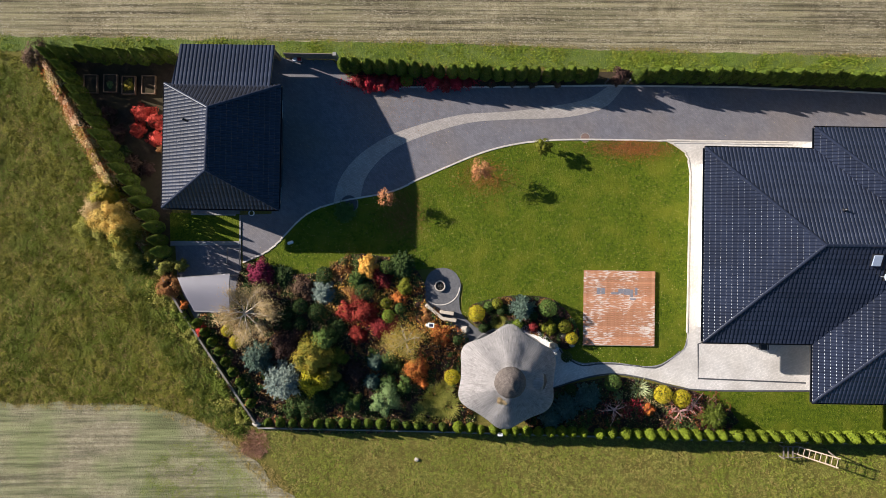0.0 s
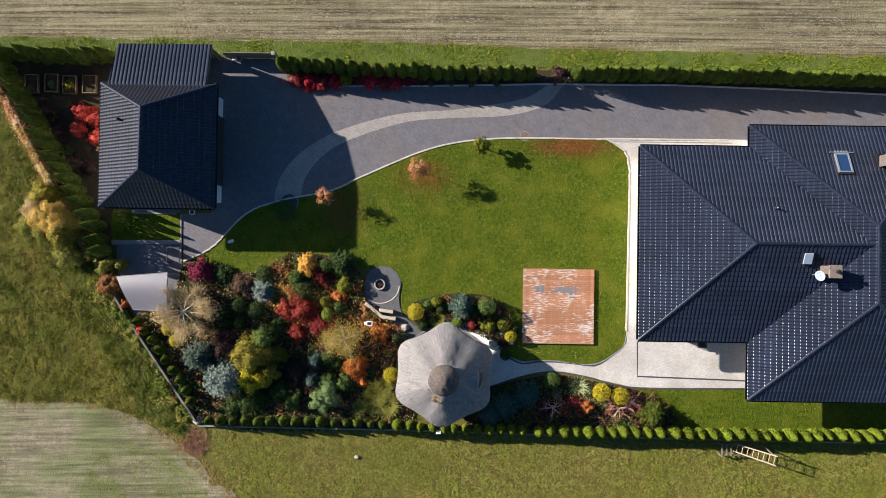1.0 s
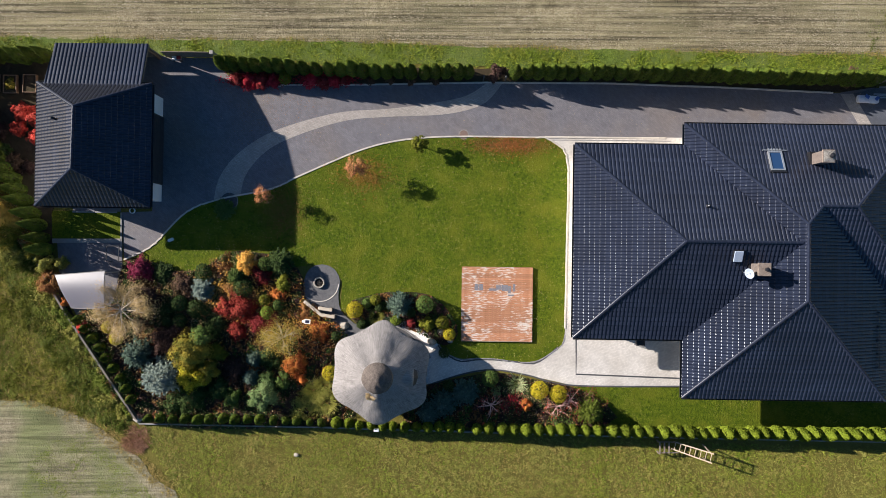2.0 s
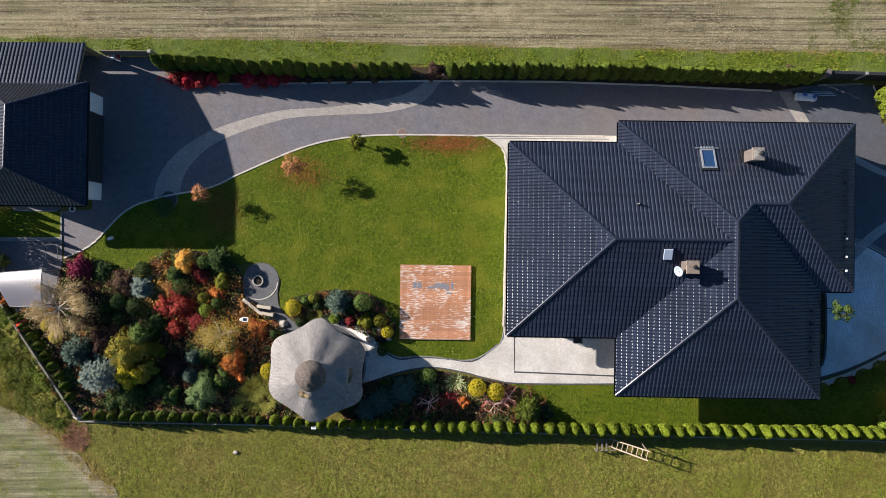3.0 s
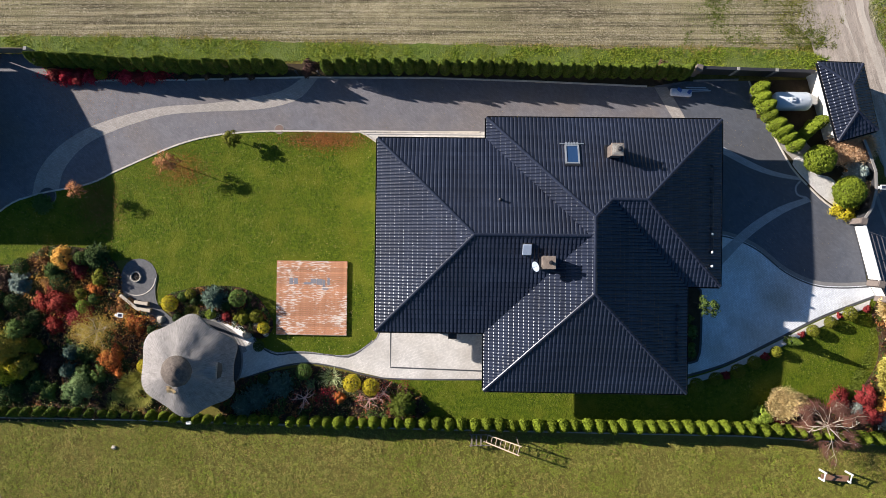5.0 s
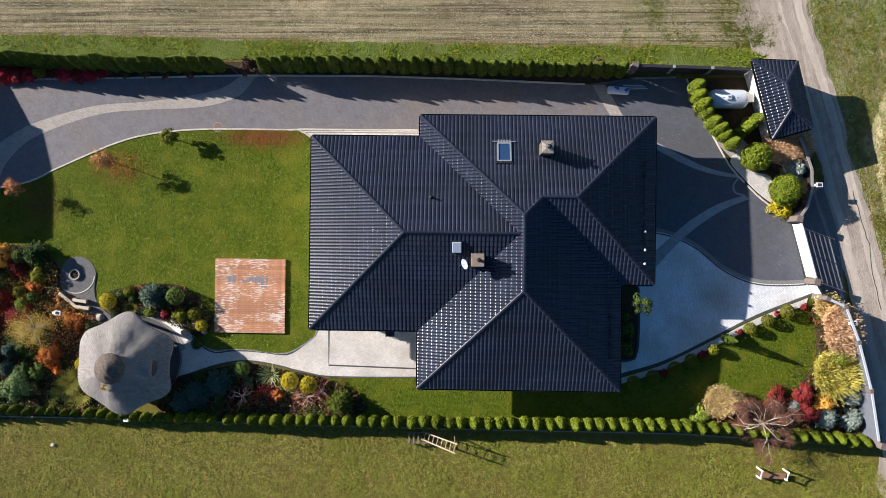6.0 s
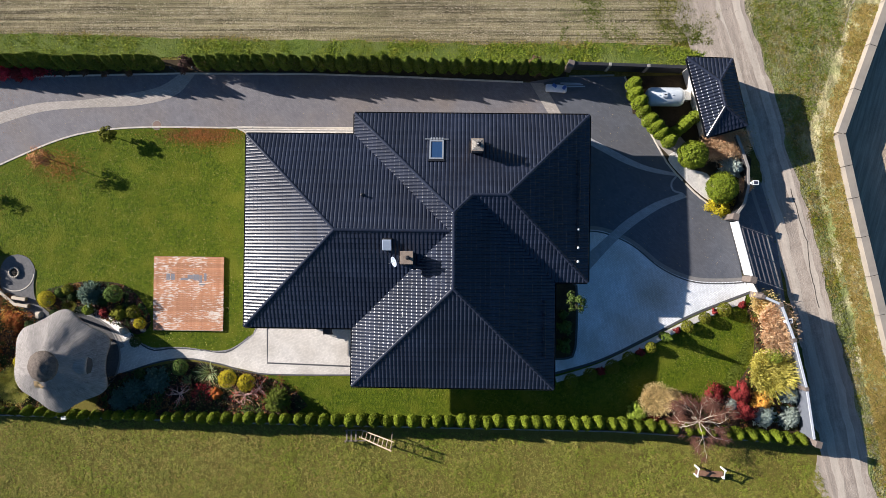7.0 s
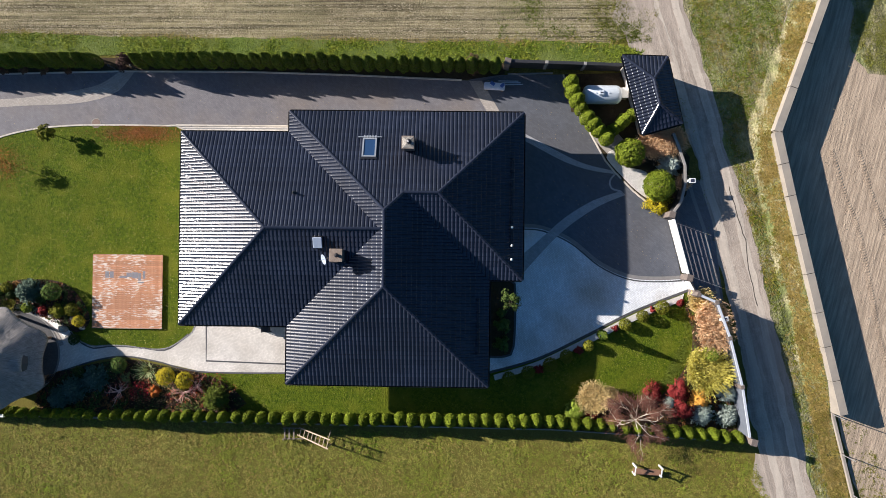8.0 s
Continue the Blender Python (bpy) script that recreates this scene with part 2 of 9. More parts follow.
radial_reed(M_THATCH, 46.0, 0.75)
M_STRAW = mat("fresh_straw", (0.50, 0.36, 0.18), (0.66, 0.50, 0.28), 0.9, 4, 40, 0.5, 0.02)
M_POST = mat("brown_post_wood", (0.13, 0.08, 0.045), (0.24, 0.15, 0.09), 0.75, 2, 40, 0.3, 0.006)
M_RAWWOOD = mat("raw_pale_wood", (0.36, 0.27, 0.17), (0.52, 0.41, 0.28), 0.8, 4, 40, 0.3, 0.006)
M_OLDWOOD = mat("weathered_wood", (0.15, 0.12, 0.09), (0.27, 0.22, 0.17), 0.85, 4, 40, 0.4, 0.006)
M_CONC = mat("pale_concrete", (0.20, 0.178, 0.152), (0.30, 0.27, 0.235), 0.9, 1.2, 30, 0.3, 0.01, c3=(0.32, 0.28, 0.23), big=0.5)
M_CONC2 = mat("grey_concrete", (0.22, 0.21, 0.20), (0.34, 0.33, 0.31), 0.9, 1.5, 30, 0.3, 0.01, c3=(0.24, 0.22, 0.2), big=0.5)
M_WALLTOP = mat("weathered_wall_top", (0.12, 0.11, 0.095), (0.235, 0.215, 0.19), 0.9, 1.5, 30, 0.3, 0.01, c3=(0.15, 0.135, 0.11), big=0.6)
M_STONE = mat("garden_stone", (0.30, 0.26, 0.21), (0.48, 0.43, 0.36), 0.85, 3, 25, 0.6, 0.03)
M_CROWN = mat("weathered_brown_crown", (0.13, 0.095, 0.075), (0.30, 0.24, 0.195), 0.85, 4, 25, 0.4, 0.01)
M_TIN = mat("dull_tin", (0.12, 0.10, 0.085), (0.46, 0.43, 0.38), 0.5, 5, 18, 0.8, 0.04, metal=0.3)
M_BRICK = mat("chimney_clinker", (0.095, 0.075, 0.066), (0.19, 0.155, 0.135), 0.85, 6, 30, 0.4, 0.01)
M_STEEL = mat("galvanised_steel", (0.45, 0.46, 0.47), (0.60, 0.61, 0.62), 0.4, 3, 40, 0.1, 0.003, metal=0.7)
M_TANK = mat("white_tank_enamel", (0.46, 0.51, 0.56), (0.55, 0.60, 0.65), 0.35, 1.5, 40, 0.05, 0.003)
M_RUST = mat("rusty_iron", (0.15, 0.07, 0.04), (0.27, 0.15, 0.09), 0.8, 6, 40, 0.4, 0.01)
M_MANHOLE = mat("iron_cover", (0.13, 0.08, 0.065), (0.22, 0.15, 0.12), 0.7, 8, 60, 0.4, 0.01)
M_BLUE = mat("blue_tarp", (0.05, 0.10, 0.32), (0.12, 0.2, 0.5), 0.5, 5, 30, 0.3, 0.01)
M_FILM = mat("white_film", (0.62, 0.62, 0.66), (0.8, 0.8, 0.82), 0.35, 5, 30, 0.4, 0.01)
M_REDP = mat("red_paint", (0.45, 0.03, 0.03), (0.6, 0.06, 0.05), 0.5, 5, 30, 0.1, 0.003)
M_PANEL = mat("solar_cell", (0.03, 0.035, 0.06), (0.05, 0.055, 0.09), 0.25, 5, 30, 0.0)
M_ASH = mat("fire_ash", (0.02, 0.018, 0.016), (0.09, 0.075, 0.06), 0.95, 8, 50, 0.8, 0.03)
M_BARK = mat("dark_bark", (0.07, 0.05, 0.035), (0.14, 0.10, 0.07), 0.9, 5, 40, 0.4, 0.01)
M_PINKBARK = mat("pinkish_bark", (0.46, 0.25, 0.20), (0.66, 0.42, 0.35), 0.8, 5, 40, 0.3, 0.01)
M_PALEBARK = mat("pale_bark", (0.42, 0.35, 0.26), (0.62, 0.53, 0.42), 0.8, 5, 40, 0.3, 0.01)

GLASS = bpy.data.materials.new("roof_window_glass")
GLASS.use_nodes = True
_g = GLASS.node_tree.nodes["Principled BSDF"]
_g.inputs["Base Color"].default_value, _g.inputs["Roughness"].default_value = (0.02, 0.05, 0.12, 1), 0.04
_g.inputs["Specular IOR Level"].default_value = 0.9
M_DOME = mat("bluish_enamel", (0.30, 0.36, 0.46), (0.42, 0.48, 0.58), 0.3, 3, 30, 0.0)
POLY = bpy.data.materials.new("milky_polycarbonate")
POLY.use_nodes = True
_g = POLY.node_tree.nodes["Principled BSDF"]
_g.inputs["Base Color"].default_value, _g.inputs["Roughness"].default_value = (0.30, 0.29, 0.33, 1), 0.33
_g.inputs["Transmission Weight"].default_value, _g.inputs["IOR"].default_value = 0.6, 1.4

F_THUJA = foliage("thuja_green", (0.034, 0.062, 0.010), (0.105, 0.150, 0.020), (0.130, 0.165, 0.020), through=0.2)
F_THUJA_Y = foliage("thuja_lime", (0.065, 0.10, 0.008), (0.175, 0.21, 0.018), (0.13, 0.165, 0.013))
F_DARKGREEN = foliage("dark_conifer", (0.024, 0.045, 0.012), (0.07, 0.105, 0.025), (0.048, 0.078, 0.022))
F_GREEN = foliage("mid_green", (0.05, 0.085, 0.015), (0.11, 0.16, 0.035), (0.08, 0.12, 0.03))
F_PALEGREEN = foliage("pale_green", (0.10, 0.15, 0.05), (0.20, 0.26, 0.10), (0.13, 0.2, 0.07))
F_LIME = foliage("lime_green", (0.14, 0.20, 0.02), (0.26, 0.32, 0.05), (0.2, 0.26, 0.03))
F_OLIVE = foliage("olive_ball", (0.095, 0.105, 0.010), (0.19, 0.19, 0.020), (0.15, 0.15, 0.014))
F_YELLOW = foliage("golden_yellow", (0.30, 0.24, 0.01), (0.52, 0.42, 0.03), (0.36, 0.32, 0.02))
F_GOLD = foliage("larch_gold", (0.18, 0.15, 0.02), (0.46, 0.32, 0.04), (0.15, 0.165, 0.025), big=2.2)
F_APRICOT = foliage("apricot_leaf", (0.50, 0.24, 0.04), (0.75, 0.42, 0.09), (0.6, 0.34, 0.06))
F_ORANGE = foliage("orange_leaf", (0.36, 0.11, 0.02), (0.58, 0.22, 0.05), (0.42, 0.09, 0.03))
F_RED = foliage("scarlet_leaf", (0.38, 0.014, 0.028), (0.64, 0.055, 0.075), (0.49, 0.03, 0.05))
F_SCARLET = foliage("orange_red_leaf", (0.20, 0.018, 0.016), (0.44, 0.075, 0.045), (0.29, 0.035, 0.026))
F_CRIMSON = foliage("crimson_leaf", (0.13, 0.012, 0.015), (0.29, 0.042, 0.038), (0.19, 0.024, 0.024))
F_MAROON = foliage("maroon_leaf", (0.10, 0.01, 0.03), (0.22, 0.02, 0.06), (0.2, 0.03, 0.05))
F_RUST = foliage("rust_leaf", (0.16, 0.06, 0.02), (0.32, 0.14, 0.05), (0.22, 0.12, 0.04))
F_BIRCH = foliage("birch_yellow", (0.42, 0.29, 0.05), (0.72, 0.54, 0.15), (0.54, 0.40, 0.08), through=0.3)
F_COPPER = foliage("copper_leaf", (0.34, 0.13, 0.05), (0.60, 0.31, 0.15), (0.46, 0.18, 0.07))
F_BROWN = foliage("dry_brown", (0.075, 0.045, 0.028), (0.16, 0.10, 0.06), (0.11, 0.06, 0.04))
F_PURPLE = foliage("dark_purple_twig", (0.05, 0.025, 0.022), (0.11, 0.06, 0.045), (0.07, 0.04, 0.03))
F_BLUE = foliage("blue_spruce", (0.12, 0.155, 0.125), (0.29, 0.335, 0.275), (0.18, 0.22, 0.18))
F_TAN = foliage("tan_twig", (0.42, 0.29, 0.13), (0.66, 0.50, 0.27), (0.52, 0.38, 0.17), through=0.3)
F_BLUEDARK = foliage("grey_green_pine", (0.07, 0.11, 0.085), (0.16, 0.22, 0.16), (0.1, 0.15, 0.1))
F_STRAW = foliage("straw_leaf", (0.60, 0.44, 0.18), (0.86, 0.68, 0.36), (0.68, 0.53, 0.24), through=0.3)
F_PEACH = foliage("peach_plume", (0.72, 0.45, 0.25), (0.92, 0.68, 0.45), (0.80, 0.55, 0.32), through=0.3)
F_GRASSY = foliage("reed_green", (0.19, 0.21, 0.035), (0.47, 0.44, 0.11), (0.36, 0.33, 0.075), through=0.3)
F_MEADOW = foliage("meadow_blade", (0.072, 0.086, 0.008), (0.315, 0.285, 0.044), (0.125, 0.150, 0.014), big=0.35, through=0.2)
F_AMBER = foliage("amber_leaf", (0.48, 0.31, 0.07), (0.74, 0.54, 0.18), (0.56, 0.41, 0.10), through=0.3)
F_MEADOW_S = foliage("pale_meadow_blade", (0.085, 0.098, 0.014), (0.34, 0.305, 0.078), (0.165, 0.175, 0.025), big=0.3)
F_TWIG = foliage("red_brown_twig", (0.11, 0.046, 0.034), (0.26, 0.125, 0.088), (0.17, 0.075, 0.05))
F_CORAL = foliage("coral_leaf", (0.44, 0.03, 0.022), (0.74, 0.14, 0.095), (0.58, 0.06, 0.045), through=0.2)
F_BAMBOO = foliage("bamboo_yellow", (0.40, 0.36, 0.06), (0.78, 0.68, 0.20), (0.55, 0.50, 0.10), through=0.3)
F_SILVER = foliage("silver_spruce", (0.20, 0.25, 0.22), (0.46, 0.52, 0.46), (0.30, 0.36, 0.31))
F_AGAVE = foliage("pale_striped_blade", (0.26, 0.30, 0.14), (0.52, 0.54, 0.32), (0.38, 0.42, 0.2))
F_SALMON = foliage("salmon_weed", (0.25, 0.12, 0.07), (0.50, 0.29, 0.19), (0.34, 0.19, 0.10), through=0.3)
F_LUSH = foliage("lush_blade", (0.060, 0.088, 0.012), (0.19, 0.225, 0.035), (0.12, 0.15, 0.02), big=0.6, through=0.25)
F_THUJA_D = foliage("thuja_dark", (0.034, 0.060, 0.010), (0.105, 0.145, 0.020), (0.135, 0.165, 0.022), through=0.2)
F_STUBBLE = foliage("stubble_straw", (0.26, 0.22, 0.15), (0.46, 0.40, 0.29), (0.34, 0.29, 0.2))
F_CROP = foliage("crop_blade", (0.070, 0.120, 0.010), (0.255, 0.320, 0.032), (0.22, 0.25, 0.03))
F_LAWN = foliage("lawn_blade", (0.045, 0.088, 0.007), (0.168, 0.206, 0.011), (0.132, 0.158, 0.010), big=0.4, through=0.25)
F_DRYGRASS = foliage("dry_blade", (0.21, 0.15, 0.04), (0.42, 0.32, 0.12), (0.28, 0.215, 0.06), through=0.3)
F_GREYGRASS = foliage("grey_green_blade", (0.20, 0.205, 0.09), (0.43, 0.41, 0.225), (0.26, 0.28, 0.12), through=0.2)


# ---- building helpers ----
class Mesh:
    """Collects vertices and faces in plain lists."""

    def __init__(self):
        self.v, self.f = [], []

    def face(self, pts):
        n = len(self.v)
        self.v.extend(tuple(p) for p in pts)
        self.f.append(tuple(range(n, n + len(pts))))

    def box(self, x0, y0, z0, x1, y1, z1, m=None):
        c = [Vector(p) for p in ((x0, y0, z0), (x1, y0, z0), (x1, y1, z0), (x0, y1, z0), (x0, y0, z1), (x1, y0, z1), (x1, y1, z1), (x0, y1, z1))]
        if m:
            c = [m @ p for p in c]
        n = len(self.v)
        self.v.extend(tuple(p) for p in c)
        self.f.extend(tuple(n + i for i in q) for q in ((3, 2, 1, 0), (4, 5, 6, 7), (0, 1, 5, 4), (1, 2, 6, 5), (2, 3, 7, 6), (3, 0, 4, 7)))
        return self

    def beam(self, a, b, w, h=None, up=(0, 0, 1)):
        """A square bar from a to b."""
        a, b = Vector(a), Vector(b)
        d = b - a
        m = d.to_track_quat("Z", "Y").to_matrix().to_4x4()
        m.translation = a
        h = h or w
        return self.box(-w / 2, -h / 2, 0, w / 2, h / 2, d.length, m)

    def tube(self, pts, radii, sides=6):
        """A tapered round limb along pts."""
        n0 = len(self.v)
        for i, p in enumerate(pts):
            p = Vector(p)
            d = (Vector(pts[min(i + 1, len(pts) - 1)]) - Vector(pts[max(i - 1, 0)])).normalized()
            x = d.orthogonal().normalized()
            y = d.cross(x)
            for k in range(sides):
                a = 2 * math.pi * k / sides
                self.v.append(tuple(p + (x * math.cos(a) + y * math.sin(a)) * radii[i]))
        for i in range(len(pts) - 1):
            for k in range(sides):
                a, b = n0 + i * sides + k, n0 + i * sides + (k + 1) % sides
                self.f.append((a, b, b + sides, a + sides))
        self.f.append(tuple(n0 + k for k in reversed(range(sides))))
        self.f.append(tuple(n0 + (len(pts) - 1) * sides + k for k in range(sides)))
        return self

    def lathe(self, prof, sides=24, at=(0, 0, 0)):
        """Turned about z: prof is radius, height."""
        n0 = len(self.v)
        for r, z in prof:
            for k in range(sides):
                a = 2 * math.pi * k / sides
                self.v.append((at[0] + r * math.cos(a), at[1] + r * math.sin(a), at[2] + z))
        for i in range(len(prof) - 1):
            for k in range(sides):
                a, b = n0 + i * sides + k, n0 + i * sides + (k + 1) % sides
                self.f.append((a, b, b + sides, a + sides))
        return self

    def data(self, name, material=None, smooth=False):
        me = bpy.data.meshes.new(name)
        me.from_pydata(self.v, [], self.f)
        if material:
            me.materials.append(material)
        if smooth:
            me.polygons.foreach_set("use_smooth", [True] * len(me.polygons))
        me.update()
        return me


def part(name, mesh, material, parent=None, label="", smooth=False):
    """One mesh object, under its thing where there is one."""
    if isinstance(mesh, bmesh.types.BMesh):
        me = bpy.data.meshes.new(name)
        mesh.to_mesh(me)
        mesh.free()
        me.materials.append(material)
    elif isinstance(mesh, Mesh):
        me = mesh.data(name, material, smooth)
    else:
        me = mesh
    ob = new(name, me)
    if parent:
        ob.parent = parent
    return tagged(ob, label)


def thing(name, x, y, z=0.0, label="", category="", group="", turn=0.0, kind=""):
    ob = new(name)
    ob.empty_display_size = 0.2
    ob.matrix_basis = pose(x, y, z, 0, 0, turn)
    return tagged(ob, label, category, group, kind)


def bevelled(mesh, width=0.02, segments=1):
    bm = bmesh.new()
    bm.from_mesh(mesh.data("tmp"))
    bmesh.ops.bevel(bm, geom=bm.edges[:], offset=width, segments=segments, affect="EDGES")
    return bm


def curve(pts, step=0.5, closed=False):
    """A smooth line through pts (Catmull-Rom), sampled about every step metres."""
    p = [np.array(q, float) for q in pts]
    n = len(p)
    out = []
    for i in range(n if closed else n - 1):
        a, b, c, d = (p[(i + k) % n] if closed else p[min(max(i + k, 0), n - 1)] for k in (-1, 0, 1, 2))
        m = max(1, int(np.linalg.norm(c - b) / step))
        for k in range(m):
            t = k / m
            out.append(0.5 * (2 * b + (c - a) * t + (2 * a - 5 * b + 4 * c - d) * t * t + (3 * b - a - 3 * c + d) * t ** 3))
    if not closed:
        out.append(p[-1])
    return [tuple(q) for q in out]


def ragged(pts, amount, step=0.6, closed=True):
    """The same outline with an uneven, natural edge."""
    out = []
    n = len(pts)
    for i in range(n if closed else n - 1):
        a, b = Vector((*pts[i][:2], 0)), Vector((*pts[(i + 1) % n][:2], 0))
        m = max(1, int((b - a).length / step))
        for k in range(m):
            q = a.lerp(b, k / m)
            q += noise.noise_vector(q * 0.7) * amount + noise.noise_vector(q * 2.1) * amount * 0.4
            out.append((q.x, q.y))
    return out


def slab(name, pts, z0, z1, material, parent=None, label="", kind="structure"):
    """A flat plate with the outline pts, from z0 to z1."""
    bm = bmesh.new()
    f = bm.faces.new([bm.verts.new((x, y, z1)) for x, y in pts])
    f.normal_update()
    if f.normal.z < 0:
        f.normal_flip()
    ext = bmesh.ops.extrude_face_region(bm, geom=[f])
    for v in ext["geom"]:
        if isinstance(v, bmesh.types.BMVert):
            v.co.z = z0
    bmesh.ops.recalc_face_normals(bm, faces=bm.faces[:])
    bmesh.ops.triangulate(bm, faces=[g for g in bm.faces if len(g.verts) > 4])
    ob = part(name, bm, material, parent, label)
    return tagged(ob, kind=kind) if not parent else ob


def ribbon(name, line, width, z0, z1, material, parent=None, label=""):
    """A band of an even width along a line."""
    L, R = [], []
    for i, p in enumerate(line):
        a, b = np.array(line[max(i - 1, 0)]), np.array(line[min(i + 1, len(line) - 1)])
        d = (b - a) / (np.linalg.norm(b - a) + 1e-9)
        nrm = np.array((-d[1], d[0])) * width / 2
        L.append(tuple(np.array(p) + nrm))
        R.append(tuple(np.array(p) - nrm))
    return slab(name, L + R[::-1], z0, z1, material, parent, label)


def between(name, up, lo, z0, z1, material, label=""):
    """A band between two lines."""
    return slab(name, curve(up) + curve(lo)[::-1], z0, z1, material, label=label)


def inside(P, poly):
    """Which of the points P (n, 2) lie in the outline."""
    x, y = P[:, 0], P[:, 1]
    ok = np.zeros(len(P), bool)
    n = len(poly)
    for i in range(n):
        x1, y1 = poly[i][:2]
        x2, y2 = poly[(i + 1) % n][:2]
        c = (y1 > y) != (y2 > y)
        ok ^= c & (x < (x2 - x1) * (y - y1) / ((y2 - y1) or 1e-9) + x1)
    return ok


def raw_mesh(name, V, quads, material):
    """A mesh from arrays: V (n, 3), quads (m, k) vertex numbers."""
    me = bpy.data.meshes.new(name)
    k = quads.shape[1]
    me.vertices.add(len(V))
    me.vertices.foreach_set("co", V.astype(np.float32).ravel())
    me.loops.add(quads.size)
    me.loops.foreach_set("vertex_index", quads.astype(np.int32).ravel())
    me.polygons.add(len(quads))
    me.polygons.foreach_set("loop_start", np.arange(0, quads.size, k, dtype=np.int32))
    me.materials.append(material)
    me.update(calc_edges=True)
    return me


def unit(a):
    return a / (np.linalg.norm(a, axis=1, keepdims=True) + 1e-9)


def leaves(name, P, N, size, slim, material, T=None):
    """Leaves: a bent diamond at each point P, facing N, size long, slim times as wide."""
    n = len(P)
    R = rng.normal(size=(n, 3)) if T is None else T
    t = unit(R - N * np.sum(R * N, 1, keepdims=True))
    b = np.cross(N, t)
    s = np.broadcast_to(np.asarray(size, float), (n,))[:, None]
    fold = N * s * 0.18
    V = np.stack([P - t * s, P + b * s * slim + fold, P + t * s, P - b * s * slim + fold], 1).reshape(-1, 3)
    return raw_mesh(name, V, np.arange(4 * n).reshape(n, 4), material)


def blades(name, base, way, length, width, droop, material, segs=3):
    """Arching blades from base along way, bending down by droop."""
    n = len(base)
    side = unit(np.cross(way, np.array([0, 0, 1.0])) + rng.normal(size=(n, 3)) * 0.05)
    rows = []
    for k in range(segs + 1):
        t = k / segs
        c = base + way * (length * t)[:, None]
        c[:, 2] -= droop * length * t * t
        w = (width * (1 - t * 0.92))[:, None]
        rows += [c - side * w, c + side * w]
    V = np.stack(rows, 1)
    q = np.array([[2 * k, 2 * k + 1, 2 * k + 3, 2 * k + 2] for k in range(segs)])
    Q = (np.arange(n)[:, None, None] * V.shape[1] + q[None]).reshape(-1, 4)
    return raw_mesh(name, V.reshape(-1, 3), Q, material)


def tufts(name, poly, count, height, material, label, lean=0.7, width=0.035, clump=1.0, z=0.02, category="grass", thin=0.35, wind=(0.0, 0.0), B=4, spread=0.05, rise=None, swirl=0.0):
    """Grass blades over an area, in uneven clumps: one object of stuff."""
    lo, hi = np.min([p[:2] for p in poly], 0), np.max([p[:2] for p in poly], 0)
    P = rng.uniform(lo, hi, (int(count * 2.2), 2))
    P = P[inside(P, poly)]
    k = np.array([noise.noise((x * 0.9 / clump, y * 0.9 / clump, 3.3)) + 0.6 * noise.noise((x * 2.7 / clump, y * 2.7 / clump, 8.1)) for x, y in P])
    P = P[k + rng.uniform(-0.5, 0.5, len(P)) > -thin][:count]
    n = len(P)
    base = np.repeat(np.c_[P, np.full(n, z)], B, 0) + np.c_[rng.normal(size=(n * B, 2)) * spread, np.zeros(n * B)]
    if rise:
        base[:, 2] += rise(base[:, :2])
    sw_ = np.repeat(np.array([7.0 * noise.noise((x * 1.5, y * 1.5, 4.4)) for x, y in P]), B)
    lay = np.asarray(wind)[None] + swirl * np.c_[np.cos(sw_), np.sin(sw_)]
    way = unit(np.c_[rng.normal(size=(n * B, 2)) * lean + lay, np.ones(n * B)])
    hn = np.array([noise.noise((x * 0.45, y * 0.45, 6.6)) + 0.6 * noise.noise((x * 1.3, y * 1.3, 2.2)) for x, y in P])
    L = np.repeat(rng.uniform(0.5, 1.2, n) * np.clip(1 + 0.9 * hn, 0.3, 2.0), B) * height
    me = blades(name, base, way, L, np.full(n * B, width), 0.5, material, 1)
    return tagged(new(name, me), label, category, kind="stuff")


def clods(name, poly, count, size, material, label, z=0.03):
    """Lumps of earth: low uneven pyramids; one object of stuff."""
    lo, hi = np.min(poly, 0), np.max(poly, 0)
    P = rng.uniform(lo, hi, (count * 2, 2))
    P = P[inside(P, poly)]
    k = np.array([noise.noise((x * 0.5, y * 1.6, 7.7)) for x, y in P])
    P = P[k + rng.uniform(-0.5, 0.5, len(P)) > 0.0][:count]
    n = len(P)
    s = size * rng.uniform(0.4, 1.3, n) ** 1.5
    a = rng.uniform(0, 2 * math.pi, n)
    ring = []
    for q in range(5):
        r = s * rng.uniform(0.7, 1.2, n)
        ring.append(np.c_[P[:, 0] + np.cos(a + q * 1.2566) * r * 1.3, P[:, 1] + np.sin(a + q * 1.2566) * r, np.full(n, z - 0.01)])
    ring.append(np.c_[P + rng.normal(size=(n, 2)) * s[:, None] * 0.25, z + s * rng.uniform(0.5, 1.0, n)])
    V = np.stack(ring, 1).reshape(-1, 3)
    t = np.array([[0, 1, 5], [1, 2, 5], [2, 3, 5], [3, 4, 5], [4, 0, 5]])
    Q = (np.arange(n)[:, None, None] * 6 + t[None]).reshape(-1, 3)
    return tagged(new(name, raw_mesh(name, V, Q, material)), label, "soil", kind="stuff")


